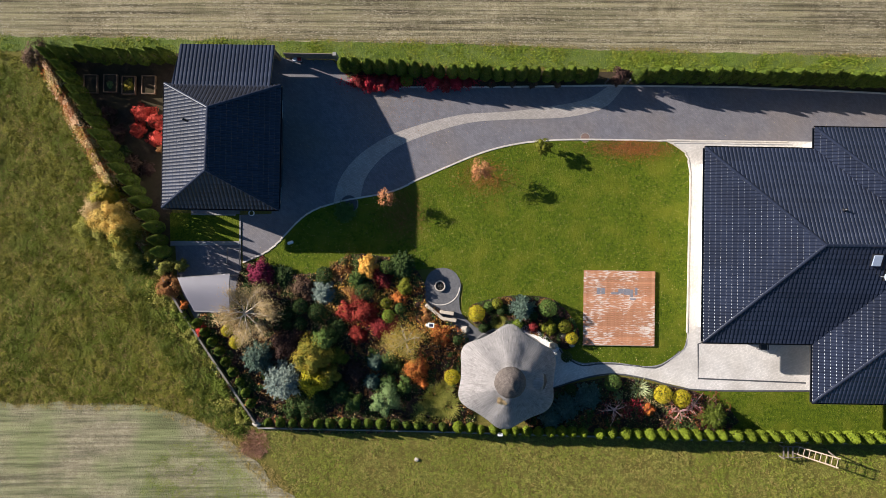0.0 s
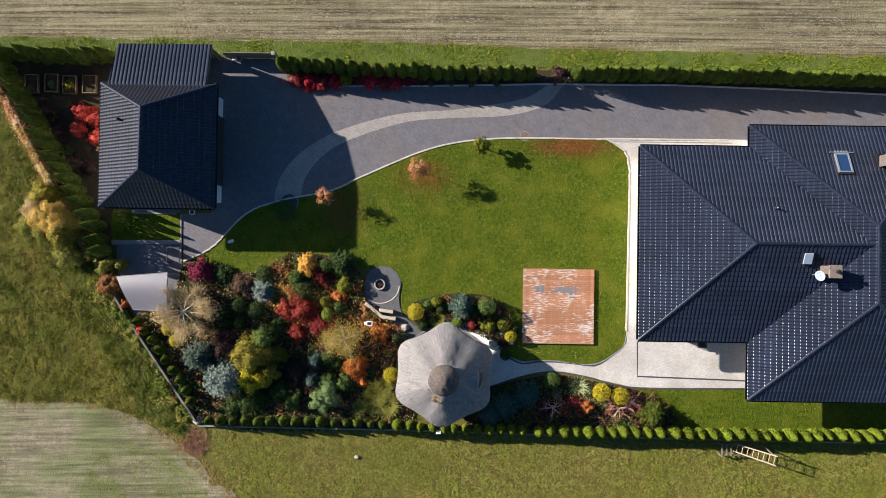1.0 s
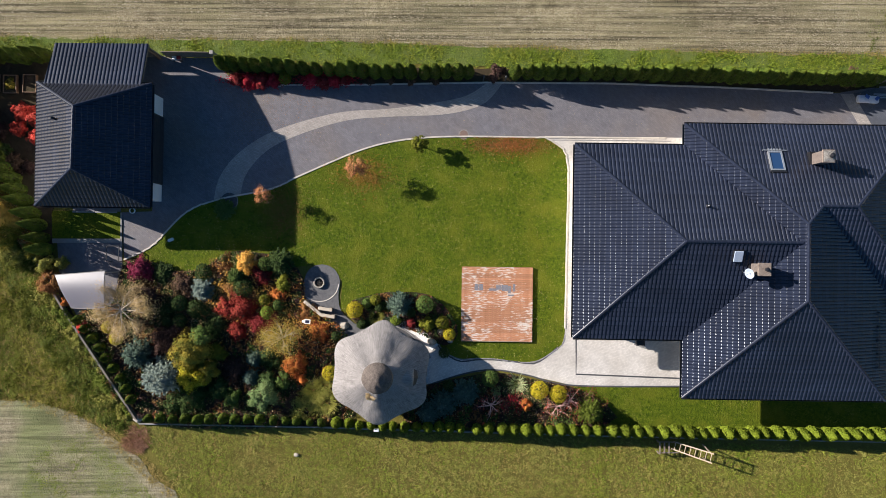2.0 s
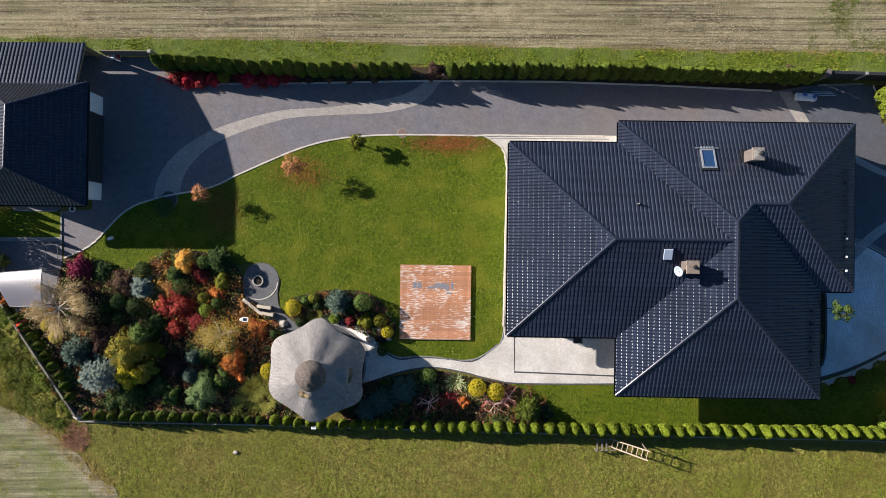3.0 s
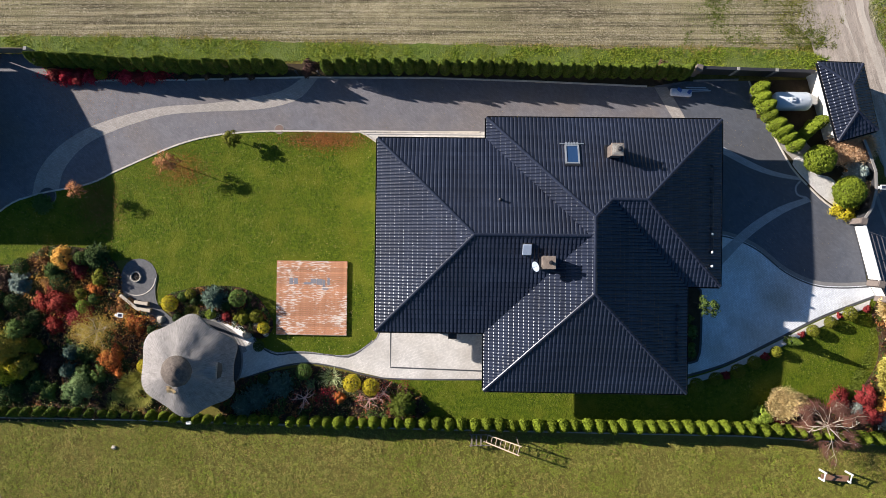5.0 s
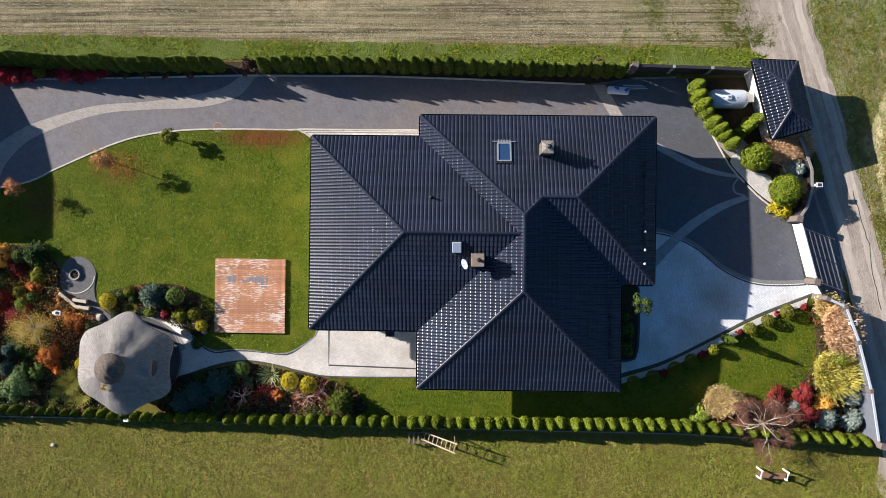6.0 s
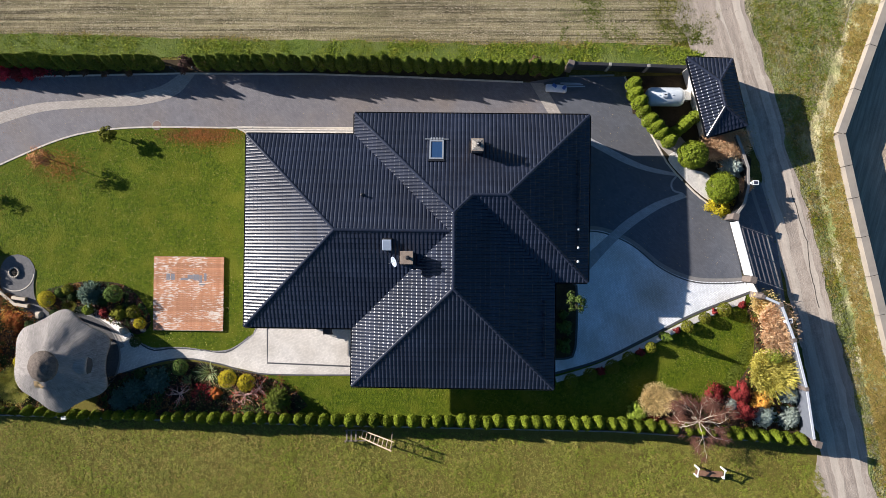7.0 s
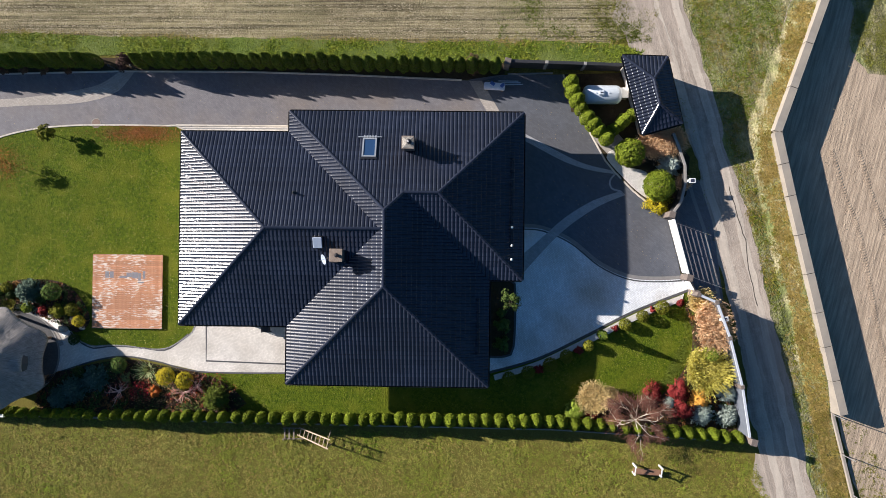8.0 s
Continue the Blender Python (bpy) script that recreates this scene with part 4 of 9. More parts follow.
def hip_building(name, label, category, slopes, caps, footprint, eaves, eave_z, wall_mat, doors=()):
    """A building with tiled slopes, ridge tiles, walls, soffit and gutters."""
    x, y = footprint[0]
    top = tagged(new(name), label, category)
    top.empty_display_size = 1
    roof = None
    for i, s in enumerate(slopes):
        pts, o = s if isinstance(s, tuple) and isinstance(s[0], list) else (s, None)
        ob = tagged(part("roof_slope", tiled_slope(pts, o), M_TILE, top, "glazed anthracite pantile slope"), kind="stuff")
        roof = roof or ob
    for a, b in caps:
        ridge_caps(a, b, roof)
    n = len(footprint)
    for i in range(n):
        a, b = Vector((*footprint[i], 0)), Vector((*footprint[(i + 1) % n], 0))
        d = (b - a).normalized()
        nrm = Vector((-d.y, d.x, 0))
        w = Mesh()
        q = [a, b - d * 0.302, b + nrm * 0.3 - d * 0.302, a + nrm * 0.3]
        w.v = [tuple(c) for c in q] + [(c.x, c.y, eave_z - 0.12) for c in q]
        w.f = [(3, 2, 1, 0), (4, 5, 6, 7), (0, 1, 5, 4), (1, 2, 6, 5), (2, 3, 7, 6), (3, 0, 4, 7)]
        part("wall", w, wall_mat, top)
    for i in range(len(eaves) - 1):
        a, b = Vector((*eaves[i], eave_z - 0.06)), Vector((*eaves[i + 1], eave_z - 0.06))
        d = (b - a).normalized()
        out = Vector((d.y, -d.x, 0))
        gt = Mesh()
        ring = [(-0.02, 0.0), (-0.02, -0.10), (0.05, -0.13), (0.12, -0.08), (0.125, 0.005), (0.11, 0.005), (0.10, -0.07), (0.05, -0.11), (0.0, -0.09), (0.0, 0.0)]
        for c in (a, b):
            gt.v.extend(tuple(c + out * r + Vector((0, 0, z))) for r, z in ring)
        k = len(ring)
        gt.f = [(j, (j + 1) % k, k + (j + 1) % k, k + j) for j in range(k)]
        part("gutter", gt, M_GUTTER, top, "dark metal gutter")
    return top


# the main house
EZ = 2.97
NX0, NX1, NY0, NY1 = 22.98, 35.50, -9.26, 7.72
RX, RZ = (NX0 + NX1) / 2, EZ + (NX1 - NX0) / 2 * PITCH
HALF = (NX1 - NX0) / 2
P1, S1 = (RX, NY1 - HALF, RZ), (RX, NY0 + HALF, RZ)
WX, WY0, WY1 = 16.20, -5.65, 6.37
WH = (WY1 - WY0) / 2
WRY, WRZ = (WY0 + WY1) / 2, EZ + WH * PITCH
WA = (WX + WH, WRY, WRZ)
RJ = (RX - (RZ - WRZ) / PITCH, WRY, WRZ)
EX, EY0 = 37.54, -2.62
EH = (NY1 - EY0) / 2
ERY, ERZ = (NY1 + EY0) / 2, EZ + EH * PITCH
P2 = (EX - EH, ERY, ERZ)
P3 = (RX + (RZ - ERZ) / PITCH, ERY, ERZ)
A, B, C, D = (NX0, NY1, EZ), (EX, NY1, EZ), (NX0, NY0, EZ), (NX1, NY0, EZ)
J1, J2, VB, EC = (NX0, WY1, EZ), (NX0, WY0, EZ), (NX1, EY0, EZ), (EX, EY0, EZ)
JR = (RX, WRY, RZ)
WTL, WBL = (WX, WY1, EZ), (WX, WY0, EZ)
MID = (P3[0], NY1, EZ)
house = hip_building(
    "house", "large hipped-roof house with glazed anthracite pantiles", "house",
    [[WBL, WTL, WA], [WTL, J1, RJ, WA], [J2, WBL, WA, RJ],
     [J1, A, P1, JR, RJ], [C, J2, RJ, JR, S1], ([A, MID, P3, P1], A), ([MID, B, P2, P3], A),
     [C, D, S1], [VB, D, S1, P1, P3], [B, EC, P2], [VB, EC, P2, P3]],
    [(WTL, WA), (WBL, WA), (WA, RJ), (A, P1), (P1, S1), (C, S1), (D, S1), (P1, P3), (P3, P2), (B, P2), (EC, P2)],
    [(16.9, -4.95), (25.4, -4.95), (25.4, -8.5), (34.8, -8.5), (34.8, -1.9), (36.8, -1.9), (36.8, 7.1), (23.7, 7.1), (23.7, 5.7), (16.9, 5.7)],
    [WBL[:2], J2[:2], C[:2], D[:2], VB[:2], EC[:2], B[:2], A[:2], J1[:2], WTL[:2], WBL[:2]], EZ, M_PLASTER)
for pts in (((16.22, -5.63), (29, -5.63), (29, 6.35), (16.22, 6.35)), ((23.0, -9.24), (35.48, -9.24), (35.48, 7.78), (23.0, 7.78)), ((35.5, -2.6), (37.52, -2.6), (37.52, 7.78), (35.5, 7.78))):
    slab("soffit", pts, EZ - 0.13 - 0.004 * len(house.children) % 0.02, EZ - 0.10, M_SOFFIT, house)


def plane_z(x, y, a, b, c):
    """The height at x, y of the plane through a, b, c."""
    a, b, c = Vector(a), Vector(b), Vector(c)
    n = (b - a).cross(c - a)
    return a.z - (n.x * (x - a.x) + n.y * (y - a.y)) / n.z


def on_slope(x, y, a, b, c, lift=0.05):
    """A pose on the roof face a, b, c: z along its normal, y up the slope."""
    a_, b_, c_ = Vector(a), Vector(b), Vector(c)
    n = (b_ - a_).cross(c_ - a_).normalized()
    if n.z < 0:
        n = -n
    u = Vector((0, 0, 1)).cross(n).normalized()
    m = Matrix((u, n.cross(u), n)).transposed().to_4x4()
    m.translation = Vector((x, y, plane_z(x, y, a, b, c))) + n * lift
    return m


def roof_window(x, y, face, w, h, label):
    t = tagged(new("roof_window"), label, "roof window")
    t.matrix_basis = on_slope(x, y, *face)
    fr = Mesh()
    for x0, y0, x1, y1 in ((-w / 2, -h / 2, w / 2, -h / 2 + 0.09), (-w / 2, h / 2 - 0.09, w / 2, h / 2), (-w / 2, -h / 2 + 0.092, -w / 2 + 0.09, h / 2 - 0.092), (w / 2 - 0.09, -h / 2 + 0.092, w / 2, h / 2 - 0.092)):
        fr.box(x0, y0, -0.05, x1, y1, 0.09)
    part("window_frame", fr, M_STEEL, t, "pale grey metal frame")
    part("pane", Mesh().box(-w / 2 + 0.088, -h / 2 + 0.088, 0.0, w / 2 - 0.088, h / 2 - 0.088, 0.05), GLASS, t, "dark blue reflecting glass")
    fl = Mesh().box(-w / 2 - 0.06, h / 2 + 0.01, 0.0, w / 2 + 0.06, h / 2 + 0.14, 0.06)
    part("flashing", fl, M_GUTTER, t, "dark lead apron")
    fl = Mesh().box(-w / 2 - 0.3, -h / 2 - 0.10, 0.04, w / 2 + 0.3, -h / 2 - 0.05, 0.10)
    for i in range(5):
        fl.box(-w / 2 + 0.04 + i * 0.17, -h / 2 - 0.20, 0.02, -w / 2 + 0.13 + i * 0.17, -h / 2 - 0.01, 0.075)
    part("apron_flashing", fl, M_STEEL, t, "pale pleated metal apron below the window")
    return t


roof_window(28.12, 5.28, (A, B, P2), 0.86, 1.35, "pivot roof window with pale grey frame")
t = tagged(new("roof_hatch"), "small flat roof hatch with a bluish dome", "roof hatch")
t.matrix_basis = on_slope(25.32, -0.41, J2, WBL, WA)
part("kerb", Mesh().box(-0.30, -0.38, -0.06, 0.30, 0.38, 0.12), M_GUTTER, t)
part("dome", bevelled(Mesh().box(-0.27, -0.35, 0.124, 0.27, 0.35, 0.19), 0.03), M_DOME, t, "bluish glazed dome")


def chimney(x, y, z, w, d, h, label, tin=False):
    t = thing("chimney", x, y, z, label, "chimney")
    st = Mesh().box(-w / 2, -d / 2, -0.6, w / 2, d / 2, h)
    part("stack", bevelled(st, 0.015), M_BRICK, t)
    for k in range(int(h / 0.12)):
        part("clinker_course", Mesh().box(-w / 2 - 0.006, -d / 2 - 0.006, 0.02 + k * 0.12, w / 2 + 0.006, d / 2 + 0.006, 0.11 + k * 0.12), M_BRICK, t)
    part("crown", bevelled(Mesh().box(-w / 2 - 0.05, -d / 2 - 0.05, h + 0.002, w / 2 + 0.05, d / 2 + 0.05, h + 0.09), 0.015), M_CROWN, t, "weathered brown crown")
    if tin:
        a, b = w / 2, d / 2
        sheet = Mesh()
        sheet.v += [(-a, -b, h + 0.095), (a, -b, h + 0.095), (a, b, h + 0.095), (-a, b, h + 0.095), (-0.1, -0.1, h + 0.15), (0.1, -0.1, h + 0.15), (0.1, 0.1, h + 0.15), (-0.1, 0.1, h + 0.15)]
        sheet.f += [(0, 1, 5, 4), (1, 2, 6, 5), (2, 3, 7, 6), (3, 0, 4, 7), (4, 5, 6, 7)]
        part("cover_sheet", sheet, M_TIN, t, "dented dull tin cover")
        part("cowl", Mesh().lathe([(0.10, 0.13), (0.10, 0.34), (0.15, 0.36), (0.14, 0.41), (0.0, 0.48)], 14, (w * 0.14, 0, h)), M_GUTTER, t, "round dark steel cowl")
    else:
        part("cowl", Mesh().lathe([(0.09, 0.09), (0.09, 0.30), (0.13, 0.32), (0.11, 0.37), (0.0, 0.40)], 14, (w * 0.12, 0.0, h)), M_GUTTER, t, "dark metal cowl")
    part("flashing", Mesh().box(-w / 2 - 0.12, -d / 2 - 0.12, -0.62, w / 2 + 0.12, d / 2 + 0.12, -0.1), M_GUTTER, t, "dark lead skirt")
    return t


chimney(30.55, 5.45, plane_z(30.55, 5.45, A, B, P2) + 0.3, 0.64, 0.66, 1.2, "square dark clinker chimney with a dull tin cover and cowl", True)
chimney(26.53, -1.22, plane_z(26.53, -1.22, J2, WBL, WA) + 0.3, 0.66, 0.66, 0.95, "square clinker chimney beside a satellite dish")
t = thing("satellite_dish", 25.9, -1.43, plane_z(25.9, -1.43, J2, WBL, WA), "pale grey satellite dish on a steel mast", "satellite dish")
part("mast", Mesh().tube([(0, 0, -0.05), (0, 0, 1.15)], [0.025, 0.025], 8), M_STEEL, t)
dish = Mesh().lathe([(0.02, 0.0), (0.13, 0.015), (0.22, 0.045), (0.30, 0.09), (0.31, 0.085), (0.22, 0.03), (0.13, 0.0), (0.02, -0.015)], 24)
ob = part("reflector", dish, M_DOME, t, "pale enamelled reflector", smooth=True)
ob.matrix_basis = pose(-0.06, -0.02, 1.1, 0, -58, 20)
ob = part("feed_arm", Mesh().tube([(0, 0, 0.0), (0.1, 0, 0.4)], [0.014, 0.014], 6), M_STEEL, t)
ob.matrix_basis = pose(-0.06, -0.02, 1.1, 0, -75, 20)
t = tagged(new("roof_vent"), "small dark roof vent pipe", "vent")
t.matrix_basis = Matrix.Translation((23.76, 2.48, plane_z(23.76, 2.48, WTL, J1, WA)))
part("pipe", Mesh().lathe([(0.14, -0.05), (0.09, 0.12), (0.06, 0.14), (0.06, 0.38), (0.09, 0.40), (0.02, 0.46)], 12), M_GUTTER, t)
# snow guard rails and lamps on the east side
for (x, y0, y1), face in (((36.9, -0.6, 4.8), (EC, B, P2)), ((34.9, -7.2, -3.8), (D, VB, P3))):
    t = thing("snow_rail", 0, 0, 0, "dark metal snow rail along the eave", "snow rail")
    z = plane_z(x, y0, *face) + 0.17
    for k in (0, 0.09):
        part("rail", Mesh().tube([(x - k, y0, z + k * 0.48), (x - k, y1, z + k * 0.48)], [0.016, 0.016], 6), M_GUTTER, t)
    n = int((y1 - y0) / 0.7)
    for k in range(n + 1):
        yy = y0 + (y1 - y0) * k / n
        part("bracket", Mesh().box(x - 0.13, yy - 0.02, z - 0.16, x + 0.03, yy + 0.02, z + 0.04), M_GUTTER, t)
ball = Mesh().lathe([(0.001, 0.22), (0.06, 0.20), (0.085, 0.14), (0.075, 0.07), (0.03, 0.04), (0.03, 0.0), (0.05, -0.06)], 12)
for k, (x, y) in enumerate(((36.85, 0.62), (36.85, -0.5), (36.85, -1.35))):
    t = thing("roof_lamp", x, y, plane_z(x, y, EC, B, P2) + 0.08, "small round white lamp on the eave", "lamp", "lamps along the east eave")
    part("globe", ball, M_WHITE, t, "white globe", smooth=True)

# the garage
GX0, GX1, GY0, GY1, GEZ = -17.25, -10.14, 2.10, 9.73, 3.31
GN, GS = (-13.92, 7.88, 5.42), (-13.98, 4.20, 5.42)
GSW, GSE, GNE, GNW = (GX0, GY0, GEZ), (GX1, GY0, GEZ), (GX1, GY1, GEZ), (GX0, GY1, GEZ)
garage = hip_building(
    "garage", "white hipped-roof garage with anthracite pantiles", "garage",
    [[GSW, GNW, GN, GS], [GNE, GSE, GS, GN], [GSE, GSW, GS], [GNW, GNE, GN]],
    [(GSW, GS), (GSE, GS), (GNW, GN), (GNE, GN), (GS, GN)],
    [(-16.7, 2.65), (-10.7, 2.65), (-10.7, 9.5), (-16.7, 9.5)],
    [GSW[:2], GSE[:2], GNE[:2], GNW[:2], GSW[:2]], GEZ, M_WHITE)
slab("soffit", [(GX0 + 0.02, GY0 + 0.02), (GX1 - 0.02, GY0 + 0.02), (GX1 - 0.02, GY1 - 0.02), (GX0 + 0.02, GY1 - 0.02)], GEZ - 0.14, GEZ - 0.11, M_SOFFIT, garage)
gd = part("garage_door", Mesh().box(-10.76, 3.75, 0.02, -10.64, 8.25, 2.55), M_DARK, garage, "wide charcoal sectional garage door")
for k in range(4):
    part("door_panel", bevelled(Mesh().box(-10.645, 3.80, 0.06 + k * 0.62, -10.615, 8.20, 0.65 + k * 0.62), 0.008), M_DARK, gd)
part("vent_pipe", Mesh().lathe([(0.12, -0.1), (0.08, 0.1), (0.06, 0.3), (0.09, 0.34), (0.02, 0.4)], 12, (-15.6, 7.3, plane_z(-15.6, 7.3, GSW, GNW, GN))), M_GUTTER, garage, "dark roof vent")
# lean-to behind the garage
lean = tagged(new("carport"), "open carport with a shallow anthracite tiled roof", "carport")
LN = [(-10.71, 12.40, 2.55), (-16.62, 12.38, 2.55), (-16.82, 9.55, 3.45), (-10.78, 9.55, 3.45)]
tagged(part("roof_slope", tiled_slope(LN), M_TILE, lean, "shallow anthracite tiled slope"), kind="stuff")
ud = Mesh()
lo = [(x, y, z - 0.16) for x, y, z in LN]
hi = [(x, y, z - 0.03) for x, y, z in LN]
ud.v = lo + hi
ud.f = [(0, 1, 2, 3), (7, 6, 5, 4), (0, 4, 5, 1), (1, 5, 6, 2), (2, 6, 7, 3), (3, 7, 4, 0)]
part("roof_deck", ud, M_SOFFIT, lean)
tagged(slab("carport_floor", [(-17.3, 9.22), (-11.0, 9.22), (-11.0, 10.2), (-10.6, 10.2), (-10.6, 12.35), (-17.3, 12.35)], -0.05, 0.023, M_PAVER), "dark paver floor under the carport", "paving")
# unseen boards added to block low sun; the gap lets one sliver through
for x0, x1, z0, z1 in ((-16.6, -14.2, 0.0, 2.5), (-14.196, -11.7, 0.0, 1.30), (-14.196, -11.7, 1.62, 2.5), (-11.696, -10.8, 0.0, 2.5)):
    part("shade_board", Mesh().box(x0, 12.26, z0, x1, 12.33, z1), M_OLDWOOD, lean, "unseen weathered timber boarding added to block the sun")
part("shade_board", Mesh().box(-16.66, 9.3, 0.0, -16.604, 12.33, 2.6), M_OLDWOOD, lean, "unseen weathered timber boarding added to block the sun")
for x in (-16.4, -13.7, -10.95):
    part("post", bevelled(Mesh().box(x - 0.07, 12.1, 0, x + 0.07, 12.24, 2.5), 0.01), M_POST, lean)


# ---- plants ----
def crown_points(r, h, n, clumps, z0=0.0, flat=1.0, spread=0.34):
    """Leaf places and outward directions for an uneven crown of clumps, r wide and h high."""
    d = unit(rng.normal(size=(clumps * 3, 3)))
    d = d[d[:, 2] > -0.25][:clumps]
    k = rng.uniform(0.50, 0.86, (len(d), 1))
    c = d * k
    i = rng.integers(0, len(d), n)
    o = unit(rng.normal(size=(n, 3)))
    o[:, 2] = np.abs(o[:, 2]) * 0.8 + o[:, 2] * 0.2
    P = c[i] + o * rng.uniform(0.55, 1.0, (n, 1)) * spread
    N = unit(o + d[i] * 0.6 + rng.normal(size=(n, 3)) * 0.35)
    P[:, 2] = (P[:, 2] + 0.35) / 1.5
    k0 = rng.uniform(0, 50)
    a = np.arctan2(P[:, 1], P[:, 0])
    lobe = np.array([noise.noise((math.cos(q) * 1.4 + k0, math.sin(q) * 1.4, k0)) + 0.6 * noise.noise((math.cos(q) * 3.2, math.sin(q) * 3.2 + k0, 4.0)) for q in a])
    P[:, :2] *= (1 + 0.42 * lobe)[:, None]
    P = P * np.array([r, r, h]) + np.array([0, 0, z0])
    P[:, 2] = np.maximum(P[:, 2], 0.04)
    return P, N


def stems(r, h, n=5, z0=0.0, rad=0.03):
    m = Mesh()
    for k in range(n):
        a = 2 * math.pi * k / n + rng.uniform(-0.4, 0.4)
        e = Vector((math.cos(a) * r * 0.5, math.sin(a) * r * 0.5, z0 + h * rng.uniform(0.5, 0.75)))
        m.tube([(e.x * 0.1, e.y * 0.1, -0.05), (e.x * 0.4, e.y * 0.4, e.z * 0.55), tuple(e)], [rad, rad * 0.7, rad * 0.25], 5)
    return m


def shrub(name, x, y, r, h, material, label, category="shrub", leaf=0.056, dense=1.0, clumps=None, slim=0.55, group="", squash=1.0, turn=0.0):
    """A leafy shrub: stems and a crown of clumped leaves."""
    t = thing(name, x, y, 0.03, label, category, group, turn)
    n = int((380 + 1750 * r * (0.5 * r + 0.8 * h)) * dense)
    P, N = crown_points(r, h, n, clumps or int(14 + 26 * r))
    P[:, 1] *= squash
    part("trunk", stems(r, h), M_BARK, t)
    part("crown", leaves("crown", P, N, rng.uniform(0.7, 1.3, n) * leaf, slim, material), material, t)
    return t


def ball_bush(name, x, y, r, material, label, h=None, group="", category="shrub", leaf=0.036):
    """A clipped ball: close leaves over a nearly round body."""
    h = h or 1.7 * r
    t = thing(name, x, y, 0.03, label, category, group)
    n = int(800 + 4300 * r * r)
    o = unit(rng.normal(size=(n, 3)))
    bump = np.array([noise.noise((a * 3 + x, b * 3 + y, c * 3)) for a, b, c in o])
    P = o * (rng.uniform(0.84, 1.0, n) + 0.14 * bump)[:, None] * np.array([r, r, h / 2]) + np.array([0, 0, h / 2])
    P[:, 2] = np.maximum(P[:, 2], 0.03)
    part("trunk", stems(r, h, 4), M_BARK, t)
    part("crown", leaves("crown", P, unit(o + rng.normal(size=(n, 3)) * 0.45), rng.uniform(0.7, 1.3, n) * leaf, 0.6, material), material, t)
    return t


def spruce(name, x, y, r, h, material, label, category="conifer", tiers=7, group=""):
    """A low spruce or pine: tiers of branches set with needle sprays."""
    t = thing(name, x, y, 0.03, label, category, group)
    wood = Mesh().tube([(0, 0, -0.05), (0, 0, h * 0.6), (0, 0, h * 0.97)], [0.07, 0.045, 0.012], 6)
    P, N, T = [], [], []
    for k in range(tiers):
        z = h * (0.1 + 0.84 * k / tiers)
        rr = r * (1 - (k / tiers) ** 1.25 * 0.86)
        nb = max(6, int(9 + 9 * rr))
        for b in range(nb):
            a = 2 * math.pi * (b + 0.5 * (k % 2)) / nb + rng.uniform(-0.2, 0.2)
            L = rr * rng.uniform(0.78, 1.08)
            w = np.array([math.cos(a), math.sin(a), 0.12])
            tip = w * L
            wood.tube([(0, 0, z), tuple(tip * 0.9 + np.array([0, 0, z]))], [0.018, 0.005], 4)
            m = int(10 + 26 * L)
            s = rng.uniform(0.12, 1.0, m) ** 0.8
            side = np.array([-w[1], w[0], 0])
            off = rng.normal(size=(m, 1)) * 0.13 * L * (1.15 - s)[:, None]
            p = tip[None] * s[:, None] + side[None] * off + np.array([0, 0, z]) + rng.normal(size=(m, 3)) * 0.025
            P.append(p)
            T.append(unit(w[None] + side[None] * np.sign(off) * 0.7 + rng.normal(size=(m, 3)) * 0.2))
            N.append(unit(np.array([[0, 0, 1.0]]) + rng.normal(size=(m, 3)) * 0.4))
    P, N, T = np.concatenate(P), np.concatenate(N), np.concatenate(T)
    part("trunk", wood, M_BARK, t)
    part("crown", leaves("crown", P, N, rng.uniform(0.07, 0.13, len(P)), 0.33, material, T), material, t)
    return t


def reed(name, x, y, r, h, material, label, count=None, category="ornamental grass", width=0.013, droop=0.75, group="", plume=None):
    """A clump of arching grass blades."""
    t = thing(name, x, y, 0.03, label, category, group)
    n = count or int(1100 + 2500 * r)
    a = rng.uniform(0, 2 * math.pi, n)
    q = rng.uniform(0, 1, n) ** 0.7
    base = np.c_[np.cos(a) * q * 0.42 * r, np.sin(a) * q * 0.42 * r, np.zeros(n)]
    way = unit(np.c_[np.cos(a) * q * r * 0.8, np.sin(a) * q * r * 0.8, np.full(n, h * 1.25)] + rng.normal(size=(n, 3)) * 0.1)
    L = np.hypot(q * r * 1.2, h) * rng.uniform(0.45, 1.1, n)
    part("blades", blades("blades", base, way, L, np.full(n, width), droop * 0.35, material, 3), material, t)
    if plume:
        m = int(n * 0.8)
        tips = base[:m] + way[:m] * L[:m, None] * 0.94
        tips[:, 2] -= droop * 0.33 * L[:m]
        k = 2
        P = np.repeat(tips, k, 0) + rng.normal(size=(m * k, 3)) * 0.05
        part("plumes", leaves("plumes", P, unit(rng.normal(size=(m * k, 3)) + np.array([0, 0, 0.8])), rng.uniform(0.05, 0.11, m * k) * (width / 0.013) ** 0.5, 0.16, plume, np.repeat(way[:m], k, 0)), plume, t, "feathery seed plumes")
    return t


